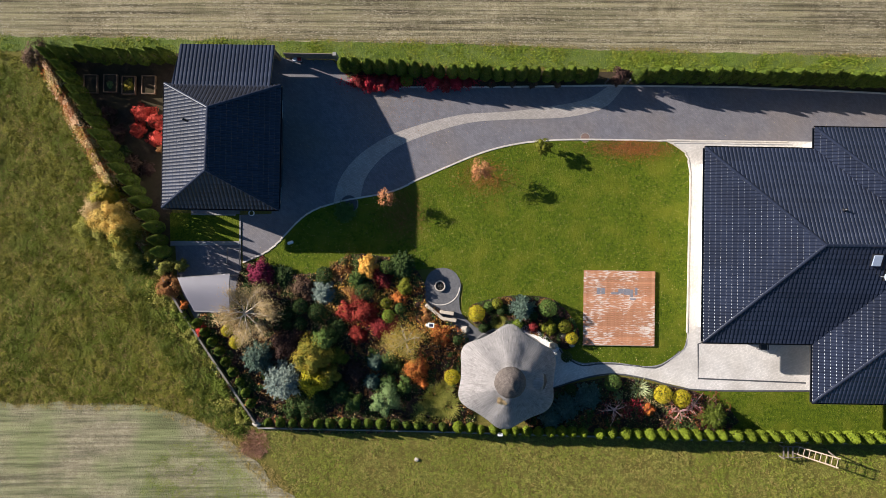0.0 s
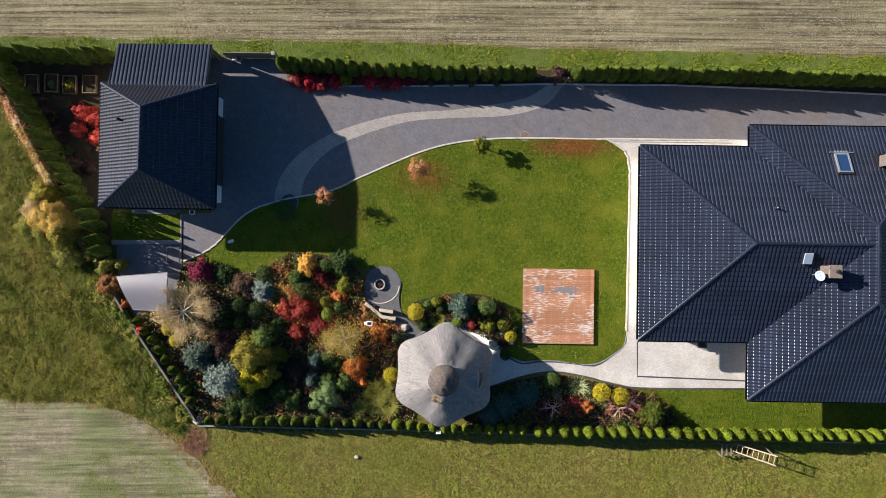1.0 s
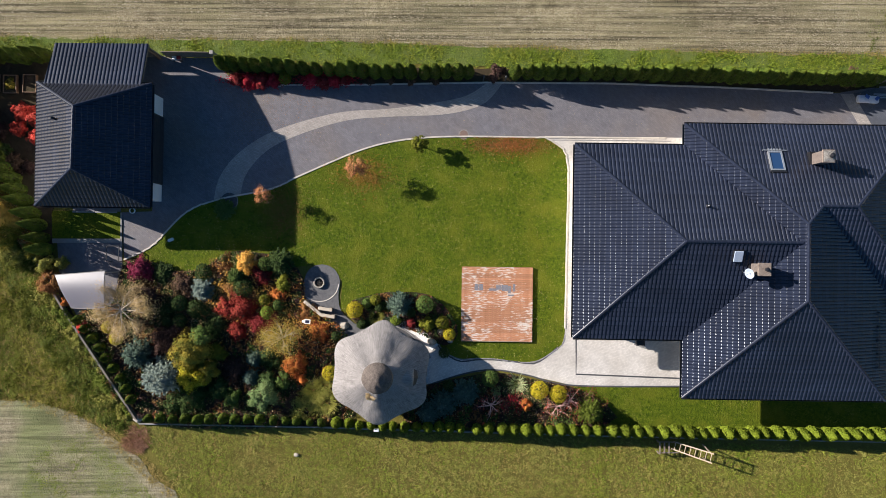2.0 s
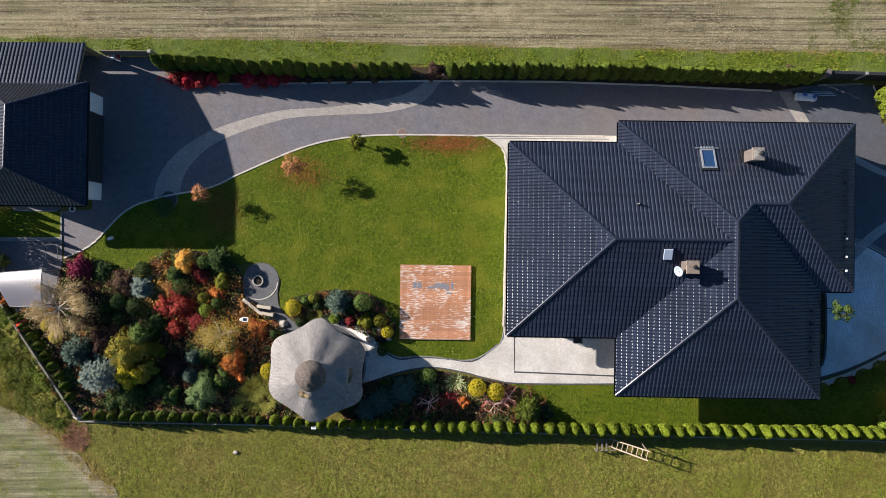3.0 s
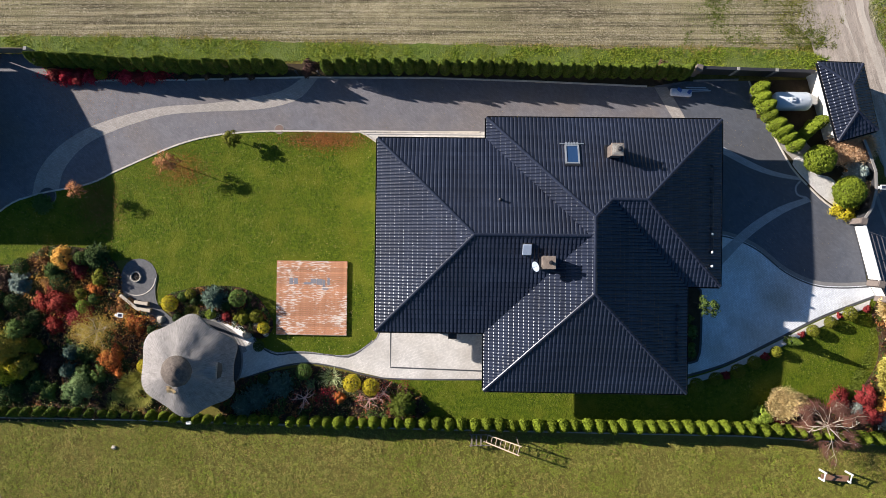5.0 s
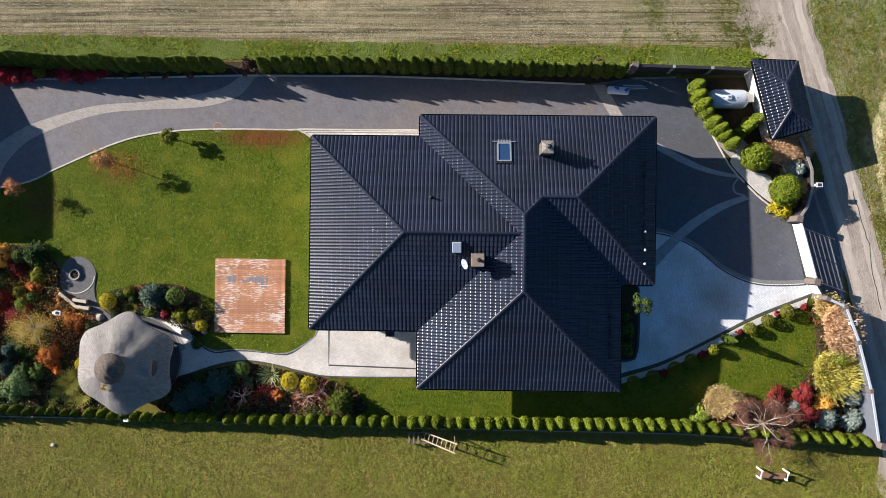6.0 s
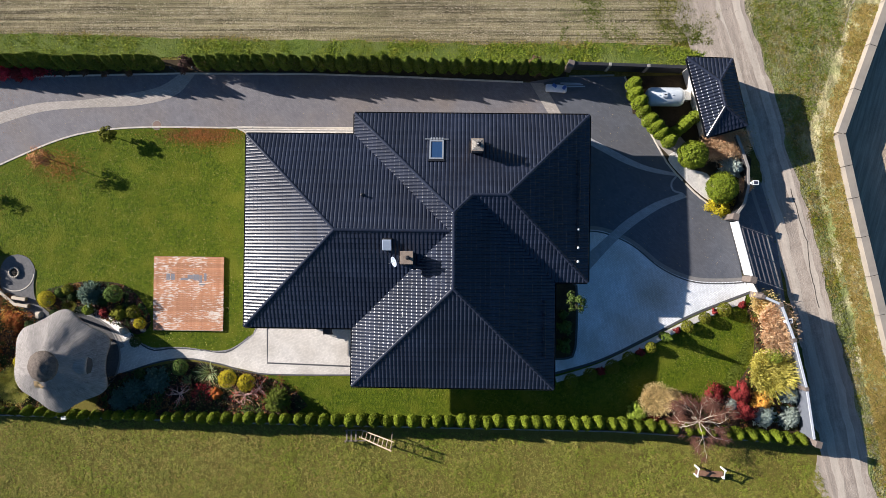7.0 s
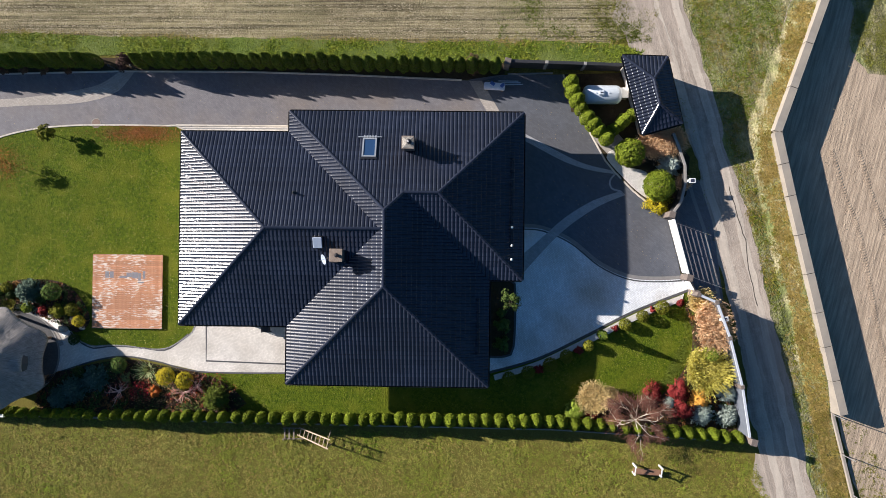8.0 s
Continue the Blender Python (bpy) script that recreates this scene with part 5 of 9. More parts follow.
def limb(m, a, way, length, rad, depth, tips, spread=0.75, kids=3, droop=0.0):
    """A crooked branch with side branches."""
    pts, r = [tuple(a)], [rad]
    p, w = Vector(a), Vector(way).normalized()
    for k in range(3):
        w = (w + Vector(rng.normal(size=3)) * 0.16 + Vector((0, 0, -droop))).normalized()
        p = p + w * length / 3
        pts.append(tuple(p))
        r.append(rad * (1 - 0.24 * (k + 1)))
    m.tube(pts, r, 5 if depth > 1 else 4)
    if depth == 0:
        tips.append(tuple(p))
        return
    for k in range(kids):
        s = Vector(pts[1 + k % 3])
        nw = (w + Vector(rng.normal(size=3)) * spread).normalized()
        limb(m, s, nw, length * rng.uniform(0.55, 0.78), max(rad * 0.5, 0.006), depth - 1, tips, spread, kids, droop)


def bare_tree(name, x, y, r, h, bark, leaf_mat, label, dense=3, trunk=0.35, kids=3, depth=3, droop=0.06, leaf=0.06, category="tree", arms=8, fan=0.5, cloud=0.16, twigs=0):
    """A tree of open, crooked limbs with thin remaining leaves."""
    t = thing(name, x, y, 0.0, label, category)
    m, tips = Mesh(), []
    tz = h * trunk
    m.tube([(0, 0, -0.1), (0.02, 0.0, tz * 0.5), (0, 0, tz)], [0.10, 0.08, 0.07], 8)
    for k in range(arms):
        a = 2 * math.pi * k / arms + rng.uniform(-0.25, 0.25)
        limb(m, (0, 0, tz), (math.cos(a), math.sin(a), fan), r * 0.62, 0.045, depth - 1, tips, 0.6, kids, droop)
    part("trunk", m, bark, t, "bare forked limbs")
    n = len(tips) * dense
    P = np.repeat(np.array(tips), dense, 0) + rng.normal(size=(n, 3)) * cloud
    P[:, 2] = np.maximum(P[:, 2], 0.1)
    part("crown", leaves("crown", P, unit(rng.normal(size=(n, 3)) + np.array([0, 0, 0.7])), rng.uniform(0.6, 1.3, n) * leaf, 0.5, leaf_mat), leaf_mat, t)
    if twigs:
        T = np.array(tips)
        b = np.repeat(T * np.array([0.8, 0.8, 0.92]), twigs, 0) + rng.normal(size=(len(T) * twigs, 3)) * 0.14
        w = unit(b - np.array([0, 0, tz * 0.6]) + rng.normal(size=b.shape) * 0.35)
        part("twig_mist", blades("twig_mist", b, w, rng.uniform(0.2, 0.5, len(b)), np.full(len(b), 0.010), 0.5, leaf_mat, 2), leaf_mat, t)
    return t


def standard_tree(name, x, y, r, z, leaf_mat, label, dense=1.0, leaf=0.06):
    """A small tree on a clear stem, tied to a stake."""
    t = thing(name, x, y, 0.02, label, "tree")
    m = Mesh().tube([(0, 0, -0.05), (0.02, 0.01, z * 0.6), (0, 0, z)], [0.035, 0.03, 0.025], 7)
    tips = []
    for k in range(6):
        a = k * 1.047 + rng.uniform(-0.2, 0.2)
        limb(m, (0, 0, z - 0.05), (math.cos(a), math.sin(a), 0.8), r * 0.6, 0.016, 1, tips, 0.6, 3)
    part("trunk", m, M_BARK, t)
    n = int((150 + 1300 * r * r) * dense)
    P, N = crown_points(r, r * 1.7, n, 22)
    P[:, 2] += z - r * 0.7
    part("crown", leaves("crown", P, N, rng.uniform(0.7, 1.3, n) * leaf, 0.55, leaf_mat), leaf_mat, t)
    return t


# thujas of the hedges, four shapes that all hedge plants share
def thuja_meshes(r, h, n, material, blunt=1.7):
    th = rng.uniform(0, 2 * math.pi, n)
    z = rng.uniform(0, 1, n) ** 0.85
    body = np.where(z < 0.25, 0.8 + 0.8 * z, np.maximum(1.0 - (np.maximum(z - 0.25, 0) / 0.75) ** blunt * 0.96, 0.04))
    lump = np.array([noise.noise((math.cos(a) * 2.6 + h * 9, math.sin(a) * 2.6, q * h * 3.2)) for a, q in zip(th, z)])
    R = r * body * (rng.uniform(0.86, 1.0, n) + 0.16 * lump)
    P = np.c_[np.cos(th) * R, np.sin(th) * R, 0.05 + z * h]
    out = np.c_[np.cos(th), np.sin(th), np.full(n, 0.35)]
    T = unit(np.c_[np.cos(th) * 0.55, np.sin(th) * 0.55, np.ones(n)] + rng.normal(size=(n, 3)) * 0.35)
    N = unit(out + rng.normal(size=(n, 3)) * 0.42)
    return leaves("crown", P, N, rng.uniform(0.035, 0.07, n), 0.55, material, T)


def thuja_stem(h):
    return Mesh().tube([(0, 0, -0.05), (0, 0, h * 0.5), (0, 0, h * 0.85)], [0.05, 0.035, 0.01], 6).data("trunk", M_BARK)


def hedge(line, spacing, shapes, stem, label, group, jitter=0.035, size=(0.94, 1.06)):
    """A row of single plants along a line."""
    d = 0.0
    last = None
    pts = curve(line, 0.1)
    for p in pts:
        if last is None or math.dist(p, last) >= spacing:
            last = p
            t = thing("thuja", p[0] + rng.normal() * jitter, p[1] + rng.normal() * jitter, 0.03, label, "hedge plant", group, rng.uniform(0, 360))
            s = rng.uniform(*size)
            t.scale = (s * rng.uniform(0.95, 1.05), s * rng.uniform(0.95, 1.05), s * rng.uniform(0.93, 1.07))
            part("trunk", stem, M_BARK, t)
            part("crown", shapes[int(rng.integers(len(shapes)))], None, t)


TALL = [thuja_meshes(0.42, 2.65, 2900, F_THUJA, 2.0) for k in range(4)]
DEEP = [thuja_meshes(0.40, 2.85, 2800, F_THUJA_D, 1.45) for k in range(3)]
TALL_STEM = thuja_stem(2.4)
LOW = [thuja_meshes(0.42, 1.55, 2000, F_THUJA_Y, 2.2) for k in range(4)]
LOW_STEM = thuja_stem(1.2)
MIDH = [thuja_meshes(0.50, 2.1, 2600, F_THUJA_Y) for k in range(3)]
MID_STEM = thuja_stem(1.8)
TINY = [thuja_meshes(0.29, 1.05, 1000, F_THUJA_Y) for k in range(3)]
TINY_D = [thuja_meshes(0.30, 1.15, 1000, F_THUJA, 1.3) for k in range(3)]
TINY_STEM = thuja_stem(0.8)
SLIM = [thuja_meshes(0.30, 2.5, 1700, F_THUJA, 1.8)]
N_LABEL = "tall dark-green thuja in a hedge by the driveway"
hedge([(-6.6, 11.7), (2, 11.3), (10.3, 11.3)], 0.7, TALL, TALL_STEM, N_LABEL, "tall hedge along the driveway")
hedge([(12.6, 11.35), (22, 11.35), (30, 11.25), (36.0, 11.15)], 0.7, TALL, TALL_STEM, N_LABEL, "tall hedge along the driveway")
hedge([(-25.6, 12.1), (-17.3, 12.0)], 0.78, DEEP, TALL_STEM, "tall dark-green thuja behind the kitchen garden", "hedge of the kitchen garden")
hedge([(-24.6, 11.2), (-22.75, 8.2), (-20.9, 5.0), (-19.0, 1.9), (-18.3, 0.2), (-17.95, -0.7)], 0.80, DEEP, TALL_STEM, "tall dark-green thuja beside the boundary wall", "hedge of the kitchen garden", size=(1.0, 1.1))
hedge([(-15.9, -5.2), (-13.6, -8.2), (-12.0, -10.8)], 0.72, TINY_D, TINY_STEM, "small dark-green thuja along the boundary wall", "young hedge by the wall", size=(0.9, 1.15))
hedge([(-11.2, -11.65), (-6, -11.6), (1.0, -11.7)], 0.78, TINY_D, TINY_STEM, "small green thuja in a young hedge", "south hedge", size=(0.85, 1.2))
hedge([(1.2, -11.75), (4.0, -11.85), (6.0, -11.9), (10, -11.95)], 0.7, TINY, TINY_STEM, "small clipped lime-green thuja beside the fence", "south hedge", size=(1.05, 1.25))
hedge([(10.4, -11.95), (16, -11.95), (18.6, -12.0)], 0.72, LOW, LOW_STEM, "clipped lime-green thuja in a low hedge", "south hedge", size=(0.85, 1.0))
hedge([(19.3, -11.95), (28, -11.93), (34, -11.92), (40.7, -11.92), (47, -12.35), (52.0, -12.7)], 0.77, LOW, LOW_STEM, "clipped lime-green thuja in a low hedge", "south hedge", size=(0.96, 1.06))
hedge([(40.75, 10.2), (41.4, 8.6), (42.3, 7.4), (43.2, 6.55)], 0.56, MIDH, MID_STEM, "bright green columnar thuja screening the gas tank", "thujas round the gas tank")
hedge([(43.5, 7.1), (44.9, 8.3)], 0.5, MIDH, MID_STEM, "bright green columnar thuja screening the gas tank", "thujas round the gas tank", size=(0.8, 0.92))

# the dense garden
shrub("shrub", -11.88, -1.84, 0.97, 1.3, F_MAROON, "burgundy-leaved shrub at the lawn edge")
ball_bush("ball_shrub", -12.43, -2.59, 0.57, F_DARKGREEN, "low dark-green conifer mound", h=0.7)
spruce("conifer", -10.41, -2.12, 0.82, 0.7, F_DARKGREEN, "spreading dark-green juniper in the planting bed")
ball_bush("ball_shrub", -13.94, -5.67, 0.41, F_YELLOW, "bright yellow dwarf conifer", h=0.8)
ball_bush("ball_shrub", -13.35, -6.42, 0.45, F_YELLOW, "bright yellow dwarf conifer beside the hedge", h=0.9)
spruce("conifer", -7.76, -3.09, 0.85, 1.2, F_BLUE, "silvery blue dwarf spruce")
shrub("shrub", -9.03, -2.91, 1.06, 0.7, F_BROWN, "dry brown perennial clump")
ball_bush("ball_shrub", -9.22, -4.04, 0.53, F_DARKGREEN, "dark-green cloud-pruned pine pad", h=1.1)
ball_bush("ball_shrub", -10.04, -4.53, 0.45, F_DARKGREEN, "dark-green cloud-pruned pine pad", h=0.9)
ball_bush("ball_shrub", -8.12, -4.39, 0.61, F_DARKGREEN, "dark-green cloud-pruned pine pad", h=1.0)
ball_bush("ball_shrub", -9.97, -5.24, 0.41, F_DARKGREEN, "dark-green cloud-pruned pine pad", h=0.8)
ball_bush("ball_shrub", -9.23, -5.19, 0.49, F_DARKGREEN, "dark-green cloud-pruned pine pad", h=0.8)
shrub("shrub", -9.86, -6.03, 1.22, 1.0, F_PURPLE, "dark purple-brown twiggy shrub")
shrub("shrub", -11.28, -3.6, 0.82, 0.9, F_PURPLE, "dark twiggy shrub nearly leafless")
ball_bush("ball_shrub", -7.71, -1.96, 0.57, F_DARKGREEN, "dark-green rounded conifer in the planting bed", h=0.8)
shrub("shrub", -4.84, -1.36, 0.73, 1.6, F_APRICOT, "apricot-yellow dwarf maple in the planting bed")
ball_bush("ball_shrub", -3.58, -1.38, 0.49, F_GREEN, "round green dwarf conifer", h=1.1)
spruce("conifer", -2.65, -1.25, 0.97, 1.5, F_DARKGREEN, "dark-green spreading conifer in the planting bed")
shrub("shrub", -6.46, -1.69, 1.07, 0.4, F_RUST, "low rust-brown ground cover")
spruce("conifer", -5.51, -2.18, 0.69, 1.2, F_GREEN, "green juniper beside a golden maple")
ball_bush("ball_shrub", -5.03, -2.94, 0.65, F_DARKGREEN, "dark-green dwarf conifer in the planting bed", h=1.0)
shrub("shrub", -3.87, -2.12, 0.69, 0.9, F_CRIMSON, "rusty red barberry in the planting bed")
shrub("shrub", -2.39, -2.64, 0.57, 1.0, F_OLIVE, "olive-green rounded shrub in the planting bed")
shrub("shrub", -2.75, -3.39, 0.53, 0.8, F_ORANGE, "red-orange barberry in the planting bed")
shrub("shrub", -5.18, -4.34, 1.14, 1.1, F_SCARLET, "crimson cut-leaved maple in the planting bed")
shrub("shrub", -6.12, -4.25, 0.82, 0.8, F_SCARLET, "scarlet cut-leaved maple in the planting bed")
shrub("shrub", -3.82, -5.2, 0.98, 0.9, F_CRIMSON, "dark crimson spreading maple")
shrub("shrub", -5.43, -5.86, 0.73, 0.8, F_SCARLET, "dark red low maple")
shrub("shrub", -5.86, -3.41, 0.94, 0.6, F_RUST, "low shrub with orange-brown leaves")
ball_bush("ball_shrub", -3.62, -3.73, 0.37, F_OLIVE, "clipped olive-green ball in the planting bed", h=0.9)
ball_bush("ball_shrub", -2.7, -4.05, 0.37, F_GREEN, "clipped green ball in the planting bed", h=0.9)
ball_bush("ball_shrub", -3.46, -4.57, 0.45, F_LIME, "clipped lime-green ball in the planting bed", h=0.9)
shrub("shrub", -0.78, -4.55, 0.82, 0.6, F_RUST, "low shrub with rusty autumn leaves")
shrub("shrub", -0.02, -5.82, 0.82, 0.6, F_ORANGE, "low shrub with orange autumn leaves")
spruce("conifer", -11.84, -7.37, 1.17, 2.0, F_BLUEDARK, "grey-green mountain pine in the planting bed")
spruce("conifer", -10.1, -8.75, 1.4, 3.5, F_BLUE, "large silvery blue spruce")
shrub("shrub", -10.07, -6.79, 1.22, 1.2, F_PURPLE, "dark purple twiggy shrub")
shrub("shrub", -8.2, -7.16, 1.32, 3.0, F_GOLD, "golden larch turning yellow")
shrub("shrub", -7.5, -6.24, 0.8, 2.2, F_GREEN, "fresh green young tree")
shrub("shrub", -8.31, -8.77, 1.05, 1.9, F_YELLOW, "golden yellow feathery shrub")
shrub("shrub", -7.26, -8.42, 0.81, 1.6, F_GOLD, "olive-gold feathery shrub in the planting bed")
shrub("shrub", -6.64, -7.3, 0.61, 1.4, F_OLIVE, "yellow-green shrub in the planting bed")
shrub("shrub", -5.66, -10.15, 0.69, 1.2, F_GREEN, "bright green leafy shrub")
spruce("conifer", -4.27, -7.61, 0.61, 1.2, F_BLUEDARK, "small grey-green pine in the planting bed")
spruce("conifer", -4.47, -8.82, 0.57, 1.2, F_BLUEDARK, "small grey-green pine in the planting bed")
shrub("shrub", -3.4, -10.0, 0.98, 2.3, F_PALEGREEN, "pale green rounded shrub")
shrub("shrub", -8.47, -10.23, 1.14, 0.9, F_DARKGREEN, "dark-green shrub under a larch")
shrub("shrub", -5.56, -8.28, 0.98, 0.9, F_PURPLE, "dark brown leafless shrub")
shrub("shrub", -3.31, -7.52, 0.9, 0.8, F_DARKGREEN, "dark-green low shrub in the planting bed")
shrub("shrub", -3.28, -8.98, 0.82, 0.8, F_DARKGREEN, "dark-green low juniper in the planting bed")
shrub("shrub", -1.53, -7.91, 0.94, 1.0, F_ORANGE, "orange spirea in autumn colour")
ball_bush("ball_shrub", 0.75, -8.46, 0.53, F_YELLOW, "lemon-yellow conifer ball beside the thatched gazebo", h=1.0)
shrub("shrub", -2.35, -9.08, 0.57, 1.1, F_GREEN, "green conifer shrub in the planting bed")
shrub("shrub", -1.15, -9.01, 0.37, 0.6, F_ORANGE, "small orange shrub in the planting bed")
shrub("shrub", -1.68, -10.64, 0.78, 0.5, F_BROWN, "dry brown perennials in the planting bed")
ball_bush("ball_shrub", 1.09, -6.06, 0.33, F_DARKGREEN, "small dark-green ball in the planting bed", h=0.6)
shrub("shrub", -6.84, -5.55, 0.82, 0.8, F_DARKGREEN, "dark-green low shrub in the planting bed")
shrub("shrub", -6.57, -9.76, 0.73, 0.9, F_DARKGREEN, "dark-green shrub near the hedge")
shrub("shrub", -12.86, -9.52, 0.57, 0.6, F_DARKGREEN, "dark-green shrub near the boundary wall")
shrub("shrub", -9.52, -10.76, 0.82, 0.6, F_DARKGREEN, "dark-green shrub near the young hedge")
for x, y, q, h in ((-0.35, -9.75, 0.85, 1.0), (0.45, -10.35, 0.9, 0.9), (0.25, -9.35, 0.7, 1.1), (-0.15, -10.45, 0.65, 0.8)):
    reed("ornamental_grass", x, y, q, h, F_GRASSY, "green and yellow fountain grass by the hedge", width=0.018, droop=1.3, group="fountain grasses by the gazebo", count=1300)

# the island bed by the gazebo
ball_bush("ball_shrub", 2.3, -4.29, 0.56, F_YELLOW, "yellow conifer ball at the lawn edge", h=1.0)
ball_bush("ball_shrub", 3.08, -3.86, 0.33, F_GREEN, "small green dwarf conifer", h=0.6)
ball_bush("ball_shrub", 3.63, -3.66, 0.37, F_OLIVE, "small olive dwarf conifer", h=0.7)
ball_bush("ball_shrub", 3.9, -4.14, 0.3, F_DARKGREEN, "small dark-green dwarf conifer", h=0.6)
spruce("conifer", 5.26, -3.88, 0.92, 1.8, F_BLUEDARK, "round blue-grey spruce on the island bed")
ball_bush("ball_shrub", 6.88, -3.87, 0.59, F_GREEN, "green rounded conifer in the planting bed", h=1.5)
ball_bush("ball_shrub", 4.98, -4.97, 0.37, F_LIME, "low bright green shrub", h=0.6)
shrub("shrub", 6.02, -5.17, 0.37, 0.6, F_CRIMSON, "small dark red shrub")
shrub("shrub", 7.03, -5.15, 0.59, 0.8, F_OLIVE, "yellow-green feathery shrub in the planting bed")
ball_bush("ball_shrub", 8.06, -5.06, 0.45, F_OLIVE, "olive-green ball in the planting bed", h=0.8)
ball_bush("ball_shrub", 8.52, -5.82, 0.41, F_YELLOW, "small golden olive ball", h=0.8)
ball_bush("ball_shrub", 2.77, -5.26, 0.33, F_DARKGREEN, "small dark-green conifer in the planting bed", h=0.6)
ball_bush("ball_shrub", 8.21, -7.04, 0.37, F_DARKGREEN, "dark-green ball beside the path", h=0.7)
shrub("shrub", 6.02, -4.42, 0.37, 0.9, F_DARKGREEN, "dark-green shrub behind the spruce")
reed("ornamental_grass", 3.73, -4.77, 0.45, 0.5, F_GRASSY, "tuft of pale green grass")

# the bed between path and hedge
ball_bush("ball_shrub", 11.23, -8.67, 0.56, F_GREEN, "dark-green rounded shrub in the planting bed", h=0.9)
shrub("shrub", 11.66, -9.55, 0.37, 0.5, F_PALEGREEN, "small pale green shrub")
ball_bush("ball_shrub", 14.45, -9.35, 0.59, F_YELLOW, "golden-yellow conifer ball in the planting bed", h=1.2)
ball_bush("ball_shrub", 15.69, -9.59, 0.59, F_YELLOW, "golden-yellow conifer ball in the planting bed", h=1.2)
shrub("shrub", 13.6, -10.4, 0.45, 0.8, F_ORANGE, "small orange-red maple in the planting bed")
spruce("conifer", 17.75, -10.7, 1.05, 1.7, F_LUSH, "soft green pine beside the hedge")
spruce("conifer", 8.2, -10.3, 1.0, 0.9, F_BLUEDARK, "spreading grey-green juniper in the planting bed")
spruce("conifer", 7.24, -11.0, 0.85, 0.8, F_BLUEDARK, "low dark juniper in the planting bed")
spruce("conifer", 9.62, -9.6, 1.0, 0.7, F_BLUEDARK, "low spreading dark juniper")
shrub("shrub", 10.75, -10.44, 0.6, 0.5, F_PURPLE, "dark low twiggy shrub")
ball_bush("ball_shrub", 8.51, -9.18, 0.37, F_DARKGREEN, "small dark-green conifer in the planting bed", h=0.6)
reed("yucca", 13.06, -9.02, 0.7, 0.6, F_AGAVE, "spiky pale green yucca rosette", count=140, category="yucca", width=0.03, droop=0.5)

# the strip under the tall hedge
shrub("shrub", -5.65, 10.64, 0.52, 0.8, F_CRIMSON, "scarlet-leaved burning bush by the driveway", group="scarlet bushes under the hedge")
shrub("shrub", -4.91, 10.65, 0.56, 0.8, F_RED, "scarlet-leaved burning bush by the driveway", group="scarlet bushes under the hedge")
shrub("shrub", -4.14, 10.67, 0.56, 0.8, F_CRIMSON, "scarlet-leaved burning bush by the driveway", group="scarlet bushes under the hedge")
shrub("shrub", -3.36, 10.68, 0.45, 0.8, F_RED, "scarlet-leaved burning bush by the driveway", group="scarlet bushes under the hedge")
shrub("shrub", -0.85, 10.72, 0.48, 0.8, F_RED, "scarlet-leaved burning bush by the driveway", group="scarlet bushes under the hedge")
shrub("shrub", -0.03, 10.73, 0.52, 0.8, F_CRIMSON, "scarlet-leaved burning bush by the driveway", group="scarlet bushes under the hedge")
shrub("shrub", 0.74, 10.75, 0.48, 0.8, F_RED, "scarlet-leaved burning bush by the driveway", group="scarlet bushes under the hedge")
shrub("shrub", 1.41, 10.76, 0.37, 0.8, F_CRIMSON, "scarlet-leaved burning bush by the driveway", group="scarlet bushes under the hedge")
ball_bush("ball_shrub", -2.51, 10.85, 0.41, F_OLIVE, "olive-green ball between scarlet bushes", h=1.0)
shrub("shrub", 11.37, 11.34, 0.6, 1.3, F_PURPLE, "grey-brown leafless shrub beside a lamp post")
shrub("shrub", 3.05, 10.85, 0.34, 0.35, F_BROWN, "low dry brown perennial under the hedge")
shrub("shrub", 4.36, 10.87, 0.34, 0.35, F_BROWN, "low dry brown perennial under the hedge")
shrub("shrub", 5.84, 10.89, 0.34, 0.35, F_BROWN, "low dry brown perennial under the hedge")
shrub("shrub", 7.33, 10.92, 0.34, 0.35, F_BROWN, "low dry brown perennial under the hedge")
shrub("shrub", 34.41, 11.31, 0.59, 1.7, F_BROWN, "tall brownish-green cypress at the hedge end")

# kitchen garden and boundary
shrub("shrub", -19.64, 8.35, 0.73, 1.6, F_CORAL, "scarlet-leaved shrub beside the garage")
shrub("shrub", -18.72, 7.82, 0.66, 1.6, F_CORAL, "scarlet-leaved shrub beside the garage")
shrub("shrub", -19.88, 7.35, 0.55, 1.3, F_CORAL, "bright red shrub in the kitchen garden")
shrub("shrub", -18.75, 6.75, 0.6, 1.4, F_CORAL, "coral-red shrub beside the garage")
shrub("shrub", -18.4, 6.1, 0.44, 1.2, F_RUST, "rust-coloured shrub beside the garage")
shrub("shrub", -21.5, 7.13, 0.67, 0.7, F_PURPLE, "dark leafless garden shrub")
shrub("shrub", -20.53, 5.11, 0.74, 0.7, F_BROWN, "dry brown garden perennials")
shrub("shrub", -21.1, 5.84, 0.52, 0.7, F_DARKGREEN, "dark-green herb clump in the planting bed")
shrub("shrub", -19.34, 4.76, 0.52, 0.7, F_PURPLE, "dark leafless currant bush")
shrub("shrub", -22.09, 8.42, 0.59, 0.7, F_PURPLE, "dark leafless currant bush")
shrub("shrub", -22.33, 2.06, 0.95, 2.2, F_TAN, "golden-leaved wild bush outside the wall", leaf=0.045)
shrub("shrub", -20.63, 0.92, 0.94, 2.5, F_AMBER, "golden-leaved wild bush outside the wall", leaf=0.045)
shrub("shrub", -21.95, 0.45, 0.88, 1.6, F_GRASSY, "yellow-green wild bush outside the wall")
